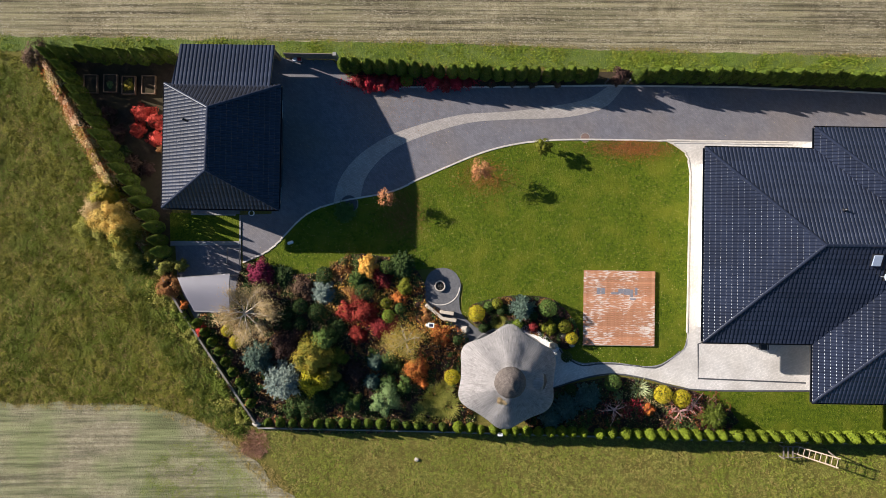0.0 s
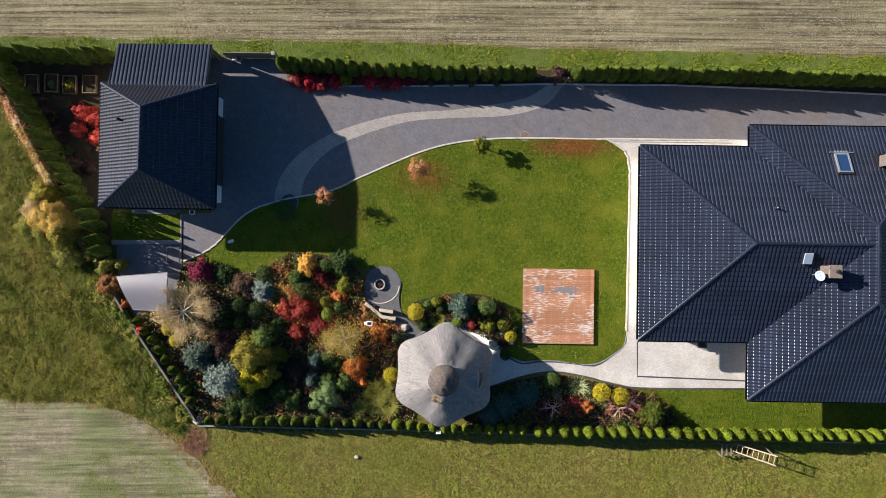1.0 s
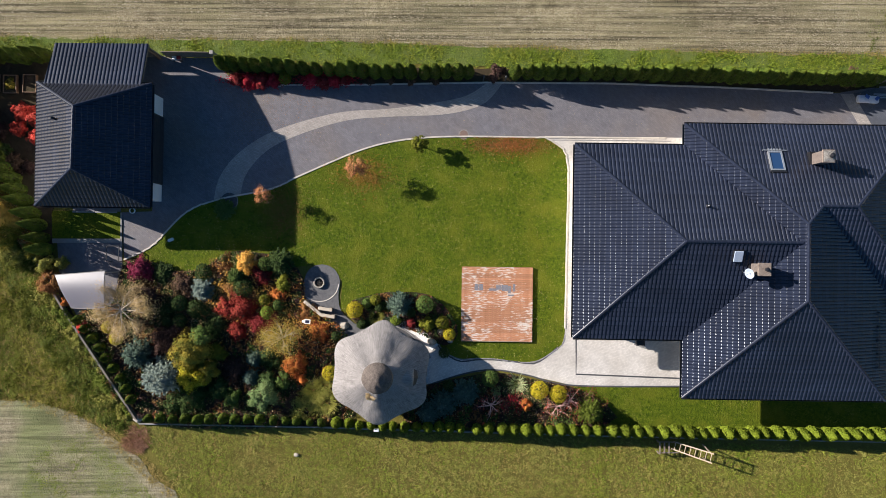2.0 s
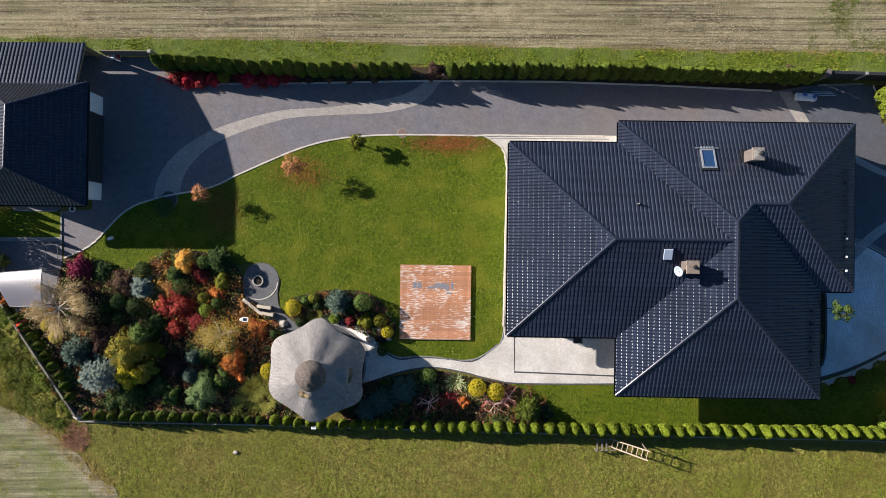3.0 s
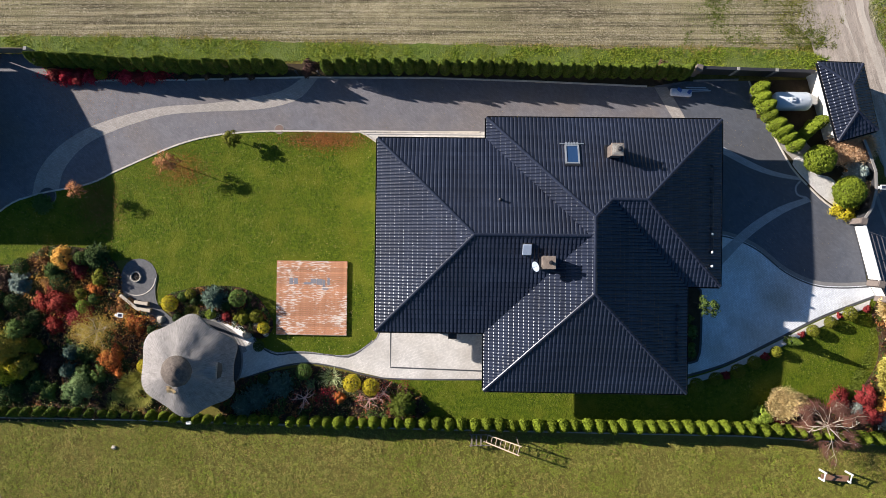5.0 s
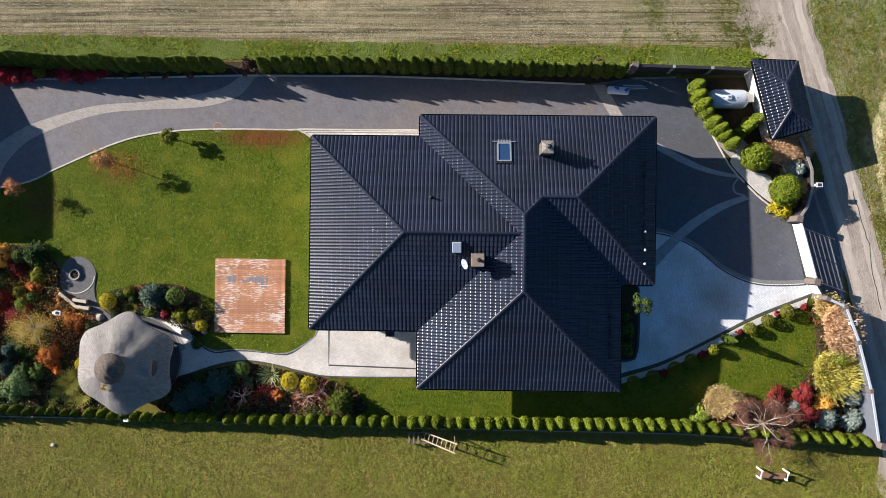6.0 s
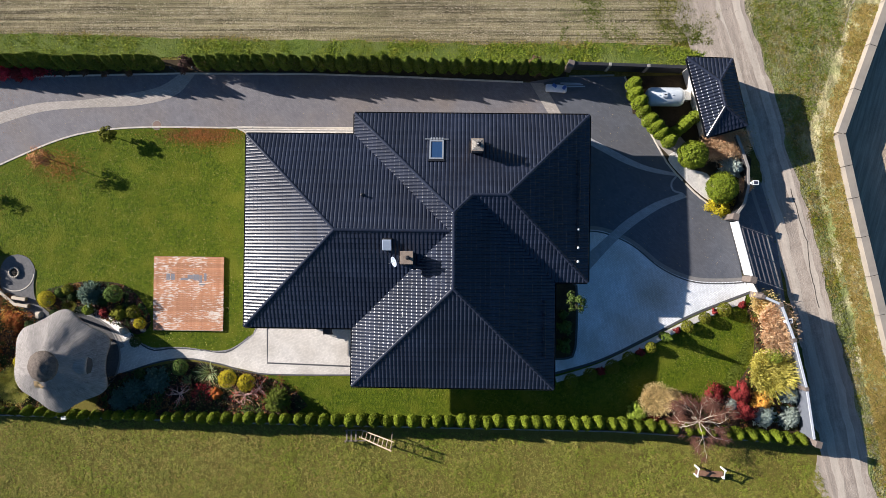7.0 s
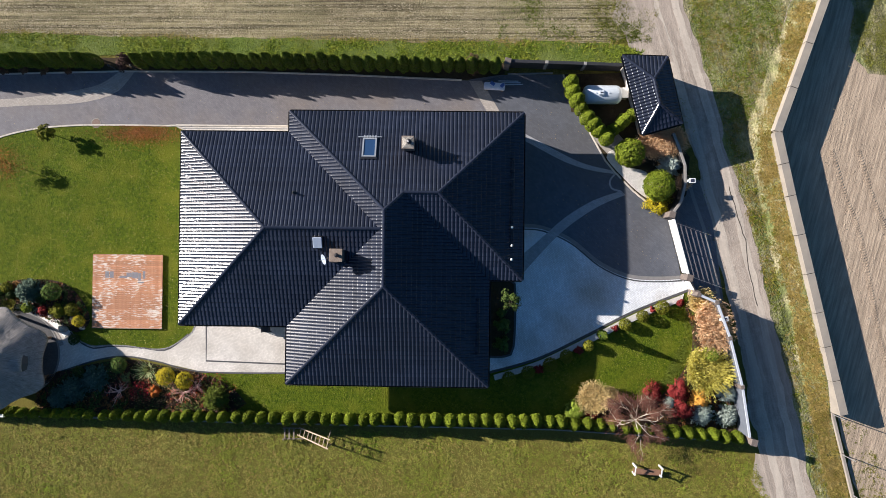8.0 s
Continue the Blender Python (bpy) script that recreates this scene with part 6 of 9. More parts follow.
shrub("shrub", -21.36, 1.51, 1.3, 2.8, F_AMBER, "straw-gold wild bush outside the wall", leaf=0.045, dense=1.5)
shrub("shrub", -20.48, 0.27, 0.94, 2.6, F_GOLD, "yellow-green wild bush outside the wall")
shrub("shrub", -23.19, 0.98, 0.88, 1.4, F_GRASSY, "yellow-green wild bush outside the wall")
shrub("shrub", -20.35, -0.99, 0.96, 1.6, F_GRASSY, "olive-green wild bush outside the wall")
shrub("shrub", -22.04, 2.96, 0.95, 2.4, F_GOLD, "yellow-green wild bush outside the wall")
shrub("shrub", -19.1, -0.71, 0.66, 1.2, F_GOLD, "orange-gold creeper clump on the wall")
shrub("shrub", -17.64, -2.77, 0.96, 1.3, F_RUST, "rust-brown wild bush outside the wall")
shrub("shrub", -18.24, -1.5, 0.74, 1.2, F_GRASSY, "olive wild bush outside the wall")
shrub("shrub", -16.77, -4.06, 0.33, 0.8, F_ORANGE, "bright orange creeper on the wall")
shrub("shrub", -15.64, -5.81, 0.37, 0.7, F_CORAL, "coral-red creeper on the wall")
shrub("shrub", -26.82, 12.16, 0.96, 1.2, F_BROWN, "dry brown wild bush at the plot corner")
shrub("shrub", -17.0, -1.48, 0.44, 1.0, F_GRASSY, "olive bush beside the yard")
spruce("conifer", -6.46, 2.21, 0.75, 0.35, F_GREEN, "low spreading juniper on the lawn edge")

# east garden
shrub("shrub", 41.26, -11.13, 0.7, 1.1, F_LIME, "bright green leafy shrub")
shrub("shrub", 42.26, -11.68, 0.52, 0.7, F_CRIMSON, "low crimson barberry in the planting bed")
shrub("shrub", 46.3, -10.1, 0.95, 0.7, F_CRIMSON, "dark red spreading maple")
shrub("shrub", 48.04, -9.7, 0.7, 1.4, F_CRIMSON, "deep crimson maple in the planting bed")
shrub("shrub", 48.32, -10.91, 0.7, 1.3, F_CRIMSON, "deep crimson maple beside blue spruces")
spruce("conifer", 47.46, -10.58, 0.41, 0.8, F_SILVER, "tiny blue spruce in the planting bed")
shrub("shrub", 49.33, -10.05, 0.74, 1.3, F_APRICOT, "orange-yellow spirea in the planting bed")
ball_bush("ball_shrub", 49.83, -7.26, 0.51, F_LIME, "lime-green leafy clump in the planting bed", h=1.9)
spruce("conifer", 51.18, -9.79, 0.81, 1.1, F_SILVER, "low blue-grey spruce in the planting bed")
spruce("conifer", 49.58, -11.33, 0.81, 1.0, F_SILVER, "low blue-grey spruce beside a crimson maple")
spruce("conifer", 51.22, -11.37, 0.81, 1.0, F_SILVER, "low blue-grey spruce in the plot corner")
shrub("shrub", 48.17, -4.1, 0.26, 0.35, F_CRIMSON, "small scarlet shrub among pebbles")
shrub("shrub", 46.37, -4.56, 0.22, 0.35, F_CRIMSON, "tiny red shrub among pebbles")
shrub("shrub", 43.92, -5.78, 0.26, 0.35, F_CRIMSON, "tiny red shrub among pebbles")
shrub("shrub", 41.54, -7.29, 0.3, 0.4, F_CRIMSON, "small dark red shrub among pebbles")
shrub("shrub", 38.97, -8.55, 0.3, 0.4, F_CRIMSON, "small dark red shrub among pebbles")
shrub("shrub", 47.15, 4.65, 0.75, 0.4, F_RUST, "dry rusty ground cover")
shrub("shrub", 46.6, 2.45, 0.95, 0.45, F_YELLOW, "golden yellow ground cover")
spruce("conifer", 47.25, 4.85, 0.85, 1.5, F_SILVER, "blue-grey spreading juniper in the planting bed")
shrub("shrub", 36.55, -5.75, 0.56, 0.8, F_GREEN, "dark-green shrub by the house front")
shrub("shrub", 36.57, -6.94, 0.52, 0.7, F_GREEN, "dark-green shrub by the house front")
shrub("shrub", 36.48, -4.92, 0.37, 0.6, F_GREEN, "dark-green shrub by the house front")
ball_bush("ball_shrub", 46.91, -4.39, 0.48, F_OLIVE, "clipped olive-green box ball on white pebbles", h=0.85, group="box balls along the forecourt")
ball_bush("ball_shrub", 45.64, -4.96, 0.41, F_OLIVE, "clipped olive-green box ball on white pebbles", h=0.85, group="box balls along the forecourt")
ball_bush("ball_shrub", 44.51, -5.52, 0.41, F_OLIVE, "clipped olive-green box ball on white pebbles", h=0.85, group="box balls along the forecourt")
ball_bush("ball_shrub", 42.15, -6.92, 0.37, F_OLIVE, "clipped olive-green box ball on white pebbles", h=0.85, group="box balls along the forecourt")
ball_bush("ball_shrub", 40.73, -7.64, 0.45, F_OLIVE, "clipped olive-green box ball on white pebbles", h=0.85, group="box balls along the forecourt")
ball_bush("ball_shrub", 39.67, -8.21, 0.48, F_OLIVE, "clipped olive-green box ball on white pebbles", h=0.85, group="box balls along the forecourt")
ball_bush("ball_shrub", 38.24, -8.74, 0.45, F_OLIVE, "clipped olive-green box ball on white pebbles", h=0.85, group="box balls along the forecourt")
ball_bush("ball_shrub", 37.0, -9.17, 0.48, F_OLIVE, "clipped olive-green box ball on white pebbles", h=0.85, group="box balls along the forecourt")
hedge([(42.97, -6.17), (43.05, -6.2)], 3.0, SLIM, MID_STEM, "slim dark-green cypress among box balls", "")
ball_bush("ball_shrub", 44.52, 5.58, 0.95, F_THUJA_Y, "large clipped bright-green conifer on the pebble bed", h=2.25, leaf=0.06)
ball_bush("ball_shrub", 46.41, 3.5, 1.0, F_THUJA_Y, "large clipped bright-green conifer on the pebble bed", h=2.25, leaf=0.06)
reed("ornamental_grass", 42.43, -10.2, 1.0, 1.3, F_STRAW, "straw-coloured maiden grass in the planting bed", plume=F_STRAW)
reed("ornamental_grass", 43.58, -10.13, 0.52, 0.8, F_STRAW, "small straw-coloured grass in the planting bed", plume=F_STRAW)
reed("ornamental_grass", 49.81, -4.9, 1.09, 2.2, F_PEACH, "peach-coloured pampas grass along the white wall", plume=F_PEACH, count=1500, width=0.026)
reed("ornamental_grass", 50.0, -5.98, 1.15, 2.2, F_PEACH, "peach-coloured pampas grass along the white wall", plume=F_PEACH, count=1500, width=0.026)
reed("ornamental_grass", 49.3, -3.95, 0.8, 1.2, F_BAMBOO, "pale straw grass beside the gate", plume=F_STRAW, count=1300, width=0.026)
reed("ornamental_grass", 49.75, -8.41, 1.45, 1.8, F_BAMBOO, "arching yellow bamboo-like grass", plume=F_BAMBOO, count=2200, width=0.03)
reed("ornamental_grass", 49.3, -7.85, 0.88, 1.5, F_BAMBOO, "arching yellow-green grass in the planting bed", plume=F_BAMBOO, count=1200, width=0.028)
reed("ornamental_grass", 46.1, 6.3, 1.03, 1.3, F_PEACH, "peach-coloured grass beside the bin shelter", plume=F_PEACH)
reed("ornamental_grass", 47.34, 6.49, 0.89, 1.3, F_PEACH, "peach-coloured grass beside the bin shelter", plume=F_PEACH)
reed("ornamental_grass", 48.09, 3.74, 0.44, 0.9, F_PEACH, "small peach-coloured grass by a solar lamp", plume=F_PEACH)

# trees with open limbs, and standards on the lawn
bare_tree("weeping_tree", -12.4, -4.42, 1.75, 3.2, M_PALEBARK, F_TAN, "pale-limbed weeping tree with last straw-yellow leaves", dense=34, trunk=0.62, arms=10, fan=0.4, droop=0.08, leaf=0.042, twigs=34, cloud=0.28)
bare_tree("weeping_tree", 45.0, -11.5, 2.0, 2.2, M_PALEBARK, F_TWIG, "bare weeping tree with pale forked limbs and red-brown twigs", dense=26, trunk=0.62, arms=8, fan=0.4, droop=0.08, leaf=0.032, twigs=64, cloud=0.30)
for x, y, rr in ((11.3, -10.4, 0.85), (15.6, -10.45, 1.0), (16.5, -10.0, 0.7)):
    bare_tree("bare_shrub", x, y, rr, 1.1, M_PINKBARK, F_CORAL, "low leafless shrub with pinkish branches and last red leaves", dense=2, trunk=0.45, arms=6, fan=0.35, droop=0.03, leaf=0.05, cloud=0.06, category="shrub")
bare_tree("birch", -2.32, -6.14, 1.2, 2.0, M_PALEBARK, F_BIRCH, "small yellow-leaved birch with pale branches", dense=60, trunk=0.5, arms=9, fan=0.6, droop=0.05, leaf=0.037, cloud=0.2)
bare_tree("red_twig_shrub", 12.75, -10.3, 0.7, 0.8, M_BARK, F_RED, "nearly bare red-berried shrub", dense=6, trunk=0.15, arms=8, fan=0.6, leaf=0.05, category="shrub")
bare_tree("red_twig_shrub", 17.6, -10.4, 1.1, 1.0, M_RUST, F_CRIMSON, "sprawling red-twigged shrub beside a pine", dense=6, trunk=0.15, arms=8, fan=0.45, leaf=0.05, category="shrub")
standard_tree("sumac", 36.85, -3.8, 0.7, 3.1, F_GREEN, "slender tree with bright green feathery crown", 1.0, 0.07)
standard_tree("ball_tree", 6.35, 6.6, 0.56, 1.05, F_OLIVE, "small round green tree on a stem", 3.5, 0.05)
standard_tree("young_maple", 2.4, 4.95, 0.86, 1.75, F_COPPER, "young maple with sparse copper leaves", 1.25, 0.045)
standard_tree("young_maple", -3.6, 3.05, 0.6, 1.5, F_COPPER, "small young maple with pale orange leaves", 1.5, 0.042)
ob = shrub("ivy_cluster", -1.1, -10.9, 0.9, 0.7, F_GRASSY, "pale green leafy undergrowth by the hedge")

# ---- gazebo with a thatched roof ----
gaz = thing("gazebo", 4.2, -8.15, 0.0, "six-sided garden gazebo with a grey thatched roof", "gazebo", turn=-3)
rf = Mesh()
SIDES, RINGS = 96, 22
prof = []
for i in range(RINGS + 1):
    s = i / RINGS
    prof.append((s, 4.35 - 2.15 * s ** 1.15))
for i, (s, z) in enumerate(prof):
    for k in range(SIDES):
        a = 2 * math.pi * k / SIDES + math.pi / 2
        c6 = 0.5 + 0.5 * math.cos(6 * (a - math.pi / 2))
        R = (0.35 + 2.56 * s) + s ** 2.2 * (c6 ** 1.4 * 0.42)
        zz = z - s ** 2.5 * (c6 ** 2.5) * 0.30 + 0.16 * c6 * math.sin(math.pi * s)
        dx, dy = math.cos(a) * R, math.sin(a) * R
        zz += 0.05 * noise.noise((dx * 1.6, dy * 1.6, 4)) + 0.025 * noise.noise((dx * 6, dy * 6, 2))
        rf.v.append((dx, dy, zz))
for i in range(RINGS):
    for k in range(SIDES):
        a, b = i * SIDES + k, i * SIDES + (k + 1) % SIDES
        rf.f.append((a, a + SIDES, b + SIDES, b))
n0 = len(rf.v)
for k in range(SIDES):
    x, y, z = rf.v[RINGS * SIDES + k]
    rf.v.append((x * 0.985, y * 0.985, z - 0.24))
for k in range(SIDES):
    x, y, z = rf.v[8 * SIDES + k]
    rf.v.append((x, y, z - 0.30))
for k in range(SIDES):
    a, b = RINGS * SIDES + k, RINGS * SIDES + (k + 1) % SIDES
    c, d = n0 + k, n0 + (k + 1) % SIDES
    rf.f += [(a, c, d, b), (c, c + SIDES, d + SIDES, d)]
roof = part("thatched_roof", rf, M_THATCH, gaz, "weathered grey reed thatch with fluted corners", smooth=True)
cp = Mesh()
for i in range(9):
    s = i / 8
    for k in range(40):
        a = 2 * math.pi * k / 40
        R = 0.03 + 0.93 * s + 0.03 * noise.noise((math.cos(a) * 3, math.sin(a) * 3, s * 4))
        cp.v.append((R * math.cos(a), R * math.sin(a), 4.82 - 0.62 * s ** 1.5 + 0.05 * noise.noise((R * math.cos(a) * 4, R * math.sin(a) * 4, 0))))
for i in range(8):
    for k in range(40):
        a, b = i * 40 + k, i * 40 + (k + 1) % 40
        cp.f.append((a, a + 40, b + 40, b))
n0 = len(cp.v)
for k in range(40):
    x, y, z = cp.v[8 * 40 + k]
    cp.v.append((x * 0.9, y * 0.9, z - 0.22))
cp.f += [(320 + k, n0 + k, n0 + (k + 1) % 40, 320 + (k + 1) % 40) for k in range(40)]
n = 5000
ai, si = rng.uniform(0, 2 * math.pi, n), rng.uniform(0.12, 1.0, n) ** 0.6
P, T, N = [], [], []
for a, q in zip(ai, si):
    k, i = int(a / (2 * math.pi) * SIDES) % SIDES, min(int(q * RINGS), RINGS - 1)
    p0, p1 = Vector(rf.v[i * SIDES + k]), Vector(rf.v[(i + 1) * SIDES + k])
    p2 = Vector(rf.v[i * SIDES + (k + 1) % SIDES])
    f = rng.uniform()
    P.append(p0.lerp(p1, f).lerp(p2, rng.uniform() * (1 - f)) + Vector((0, 0, 0.004)))
    T.append((p1 - p0).normalized() + Vector(rng.normal(size=3)) * 0.18)
    N.append((p1 - p0).cross(p2 - p0).normalized() + Vector(rng.normal(size=3)) * 0.14)
N = np.array(N)
N[N[:, 2] < 0] *= -1
o = part("reed_thatch", leaves("reed_thatch", np.array(P), unit(N), rng.uniform(0.04, 0.10, n), 0.13, M_THATCH, np.array(T)), M_THATCH, gaz, "loose reed ends")
tagged(o, kind="stuff")
part("ridge_cap", cp, M_THATCH2, gaz, "dark brown heather cap", smooth=True)
part("straw_patch", leaves("straw_patch", np.c_[rng.uniform(-0.65, -0.1, 160), rng.uniform(-1.4, -1.0, 160), rng.uniform(3.72, 3.86, 160)], unit(np.c_[rng.normal(size=(160, 2)) * 0.3 + np.array([0, -0.4]), np.ones(160)]), 0.12, 0.2, M_STRAW), M_STRAW, gaz, "patch of fresh yellow straw below the cap")
# eyebrow vent facing east: the thatch lifts to a lip; a charcoal strip at its foot paints the slot's shade


def thatch_z(x, y):
    s = max((math.hypot(x, y) - 0.35) / 2.56, 0)
    c6 = 0.5 + 0.5 * math.cos(6 * (math.atan2(y, x) - math.pi / 2))
    return 4.35 - 2.15 * s ** 1.15 - s ** 2.5 * c6 ** 2.5 * 0.3 + 0.16 * c6 * math.sin(math.pi * min(s, 1))


ey, slot_shade = Mesh(), Mesh()
for i in range(17):
    y = (i / 16 - 0.5) * 1.35
    h = 0.34 * math.cos(y / 1.35 * math.pi)
    for x, k in ((1.45, 0.02), (1.75, 0.35), (2.02, 0.85), (2.16, 1.0), (2.18, 0.75), (2.14, 0.5)):
        ey.v.append((x - abs(y) * 0.08, y, thatch_z(x, y) + h * k + (0.01 if k > 0.1 else -0.02)))
    slot_shade.v += [(2.12 - abs(y) * 0.08, y, thatch_z(2.1, y) + h * 0.5 + 0.04), (2.40 - abs(y) * 0.22, y, thatch_z(2.36, y) + 0.07)]
for i in range(16):
    for j in range(5):
        a = i * 6 + j
        ey.f.append((a, a + 1, a + 7, a + 6))
    slot_shade.f.append((2 * i, 2 * i + 1, 2 * i + 3, 2 * i + 2))
vent = part("eyebrow_vent", ey, M_THATCH, gaz, "raised thatch lip over a narrow slot", smooth=True)
part("slot", slot_shade, M_DARK, vent, "flat charcoal strip for the shade of the slot")
for k in range(6):
    a = math.pi / 2 + k * math.pi / 3
    part("post", Mesh().tube([(2.55 * math.cos(a), 2.55 * math.sin(a), 0), (2.55 * math.cos(a), 2.55 * math.sin(a), 2.5)], [0.10, 0.09], 10), M_POST, gaz)
    b = a + math.pi / 3
    part("beam", Mesh().beam((2.55 * math.cos(a), 2.55 * math.sin(a), 2.42), (2.55 * math.cos(b), 2.55 * math.sin(b), 2.42), 0.12), M_POST, gaz)
part("floor_disc", Mesh().lathe([(0.0, 0.07), (2.76, 0.07), (2.78, 0.05), (2.78, 0.0)], 64, (0.02, 0.05, 0)), M_BORDER, gaz, "round dark paved floor")
part("floor_rim", Mesh().lathe([(2.785, 0.0), (2.785, 0.085), (2.88, 0.085), (2.89, 0.0)], 64, (0.02, 0.05, 0)), M_KERB_DARK, gaz, "grey stone rim")
t = thing("bench_table", 4.15, -8.1, 0.07, "round wooden table inside the gazebo", "table")
part("tabletop", Mesh().lathe([(0.0, 0.75), (0.62, 0.75), (0.64, 0.72), (0.62, 0.69), (0.0, 0.69)], 24), M_POST, t)
part("leg", Mesh().lathe([(0.3, 0.0), (0.28, 0.04), (0.07, 0.08), (0.07, 0.69)], 12), M_POST, t)

# ---- wooden deck ----
M_DECK = mat("worn_red_deck", (0.29, 0.115, 0.055), (0.46, 0.225, 0.12), 0.7, 2.6, 22, 0.25, 0.005, island=0.34)
nt = M_DECK.node_tree
bs = nt.nodes["Principled BSDF"]
old = bs.inputs["Base Color"].links[0].from_socket
geo = nt.nodes.new("ShaderNodeNewGeometry")
mp = nt.nodes.new("ShaderNodeMapping")
mp.inputs["Scale"].default_value = (2.1, 10.0, 1)
nt.links.new(geo.outputs["Position"], mp.inputs[0])
nz = nt.nodes.new("ShaderNodeTexNoise")
nz.inputs["Scale"].default_value, nz.inputs["Detail"].default_value, nz.inputs["Roughness"].default_value = 1.3, 7, 0.68
nt.links.new(mp.outputs[0], nz.inputs["Vector"])
rp = nt.nodes.new("ShaderNodeValToRGB")
rp.color_ramp.elements[0].position, rp.color_ramp.elements[1].position = 0.535, 0.60
bz = nt.nodes.new("ShaderNodeTexNoise")
bz.inputs["Scale"].default_value, bz.inputs["Detail"].default_value = 0.55, 3
nt.links.new(geo.outputs["Position"], bz.inputs["Vector"])
wear = nt.nodes.new("ShaderNodeMath")
wear.operation = "MULTIPLY_ADD"
wear.inputs[1].default_value, wear.inputs[2].default_value = 0.55, -0.275
nt.links.new(bz.outputs[0], wear.inputs[0])
worn = nt.nodes.new("ShaderNodeMath")
worn.operation = "ADD"
nt.links.new(nz.outputs[0], worn.inputs[0])
nt.links.new(wear.outputs[0], worn.inputs[1])
nt.links.new(worn.outputs[0], rp.inputs[0])
mx = nt.nodes.new("ShaderNodeMix")
mx.data_type = "RGBA"
mx.inputs[7].default_value = (0.62, 0.54, 0.47, 1)
nt.links.new(rp.outputs[0], mx.inputs[0])
nt.links.new(old, mx.inputs[6])
nt.links.new(mx.outputs[2], bs.inputs["Base Color"])
deck = thing("deck", 11.64, -3.83, 0.0, "square wooden deck with flaking red-brown paint", "deck", turn=0.0)
DX, DY, NB = 4.68, 4.86, 35
bw = DY / NB
plank = bevelled(Mesh().box(-DX / 2, -bw / 2 + 0.004, 0.0, DX / 2, bw / 2 - 0.004, 0.028), 0.004)
pm = bpy.data.meshes.new("plank")
plank.to_mesh(pm)
plank.free()
pm.materials.append(M_DECK)
for k in range(NB):
    o = part("plank", pm, None, deck)
    o.location = (rng.normal() * 0.004, -DY / 2 + bw * (k + 0.5), 0.16 + rng.normal() * 0.0012)
for k in range(8):
    part("joist", Mesh().box(-DX / 2 + 0.05 + k * (DX - 0.2) / 7, -DY / 2 + 0.02, 0.03, -DX / 2 + 0.15 + k * (DX - 0.2) / 7, DY / 2 - 0.02, 0.158), M_OLDWOOD, deck)
for y in (-1, 1):
    part("fascia", Mesh().box(-DX / 2, y * (DY / 2 + 0.016) - 0.012, 0.03, DX / 2, y * (DY / 2 + 0.016) + 0.012, 0.186), M_RAWWOOD if y < 0 else M_DECK, deck)
M_PATCH = mat("grey_bare_board", (0.15, 0.15, 0.17), (0.23, 0.22, 0.24), 0.8, 5, 30, 0.2, 0.004)
for x, y, w, h in ((10.28, -2.72, 0.26, 0.42), (10.58, -2.72, 0.26, 0.42), (11.35, -2.86, 0.5, 0.15), (11.75, -2.72, 0.36, 0.30), (12.15, -2.75, 0.4, 0.40), (12.45, -2.85, 0.18, 0.5), (12.75, -2.72, 0.16, 0.5), (12.55, -3.22, 0.4, 0.10)):
    part("worn_patch", Mesh().box(x - 11.64 - w / 2, y + 3.83 - h / 2, 0.186, x - 11.64 + w / 2, y + 3.83 + h / 2, 0.192), M_PATCH, deck, "bare grey patch")

# ---- fire pit ----
pit = thing("fire_pit", -0.12, -2.57, 0.056, "round stone fire pit with dark ash", "fire pit")
pit.scale = (0.74, 0.74, 0.74)
for k in range(14):
    a = 2 * math.pi * k / 14
    s = Mesh().box(-0.10, -0.065, 0.0, 0.10, 0.065, 0.22)
    o = part("stone", bevelled(s, 0.03), M_STONE, pit)
    o.matrix_basis = pose(0.43 * math.cos(a), 0.43 * math.sin(a), 0, 0, 0, math.degrees(a) + 90 + rng.uniform(-8, 8))
part("ash_bed", Mesh().lathe([(0.0, 0.06), (0.25, 0.08), (0.36, 0.02), (0.38, 0.0)], 20), M_ASH, pit, "charred wood and ash")
for k in range(5):
    a = k * 1.3
    part("log", Mesh().tube([(0.3 * math.cos(a), 0.3 * math.sin(a), 0.06), (-0.2 * math.cos(a + 0.3), -0.2 * math.sin(a + 0.3), 0.16)], [0.04, 0.035], 7), M_ASH, pit)
edge = thing("sett_ring", -0.1, -2.6, 0.03, "ring of pale edging setts round the gravel", "edging")
for k in range(24):
    a = math.radians(-125 + k * 5.2)
    o = part("sett", bevelled(Mesh().box(-0.065, -0.035, 0, 0.065, 0.035, 0.05), 0.012), M_KERB, edge)
    o.matrix_basis = pose(1.27 * math.cos(a), 1.22 * math.sin(a), 0, 0, 0, math.degrees(a) + 90)
for x, y, turn, l in ((-0.45, -4.25, -38, 1.5), (0.35, -4.3, -8, 0.95), (0.55, -4.75, -8, 0.9)):
    t = thing("log_bench", x, y, 0.05, "grey split-log bench beside the fire pit", "bench", "benches by the fire pit", turn)
    part("seat", bevelled(Mesh().box(-l / 2, -0.11, 0.30, l / 2, 0.11, 0.38), 0.03), M_PALEBARK, t, "pale worn wooden seat")
    for s in (-1, 1):
        part("leg", bevelled(Mesh().box(s * l * 0.35 - 0.12, -0.14, 0, s * l * 0.35 + 0.12, 0.14, 0.298), 0.03), M_OLDWOOD, t)


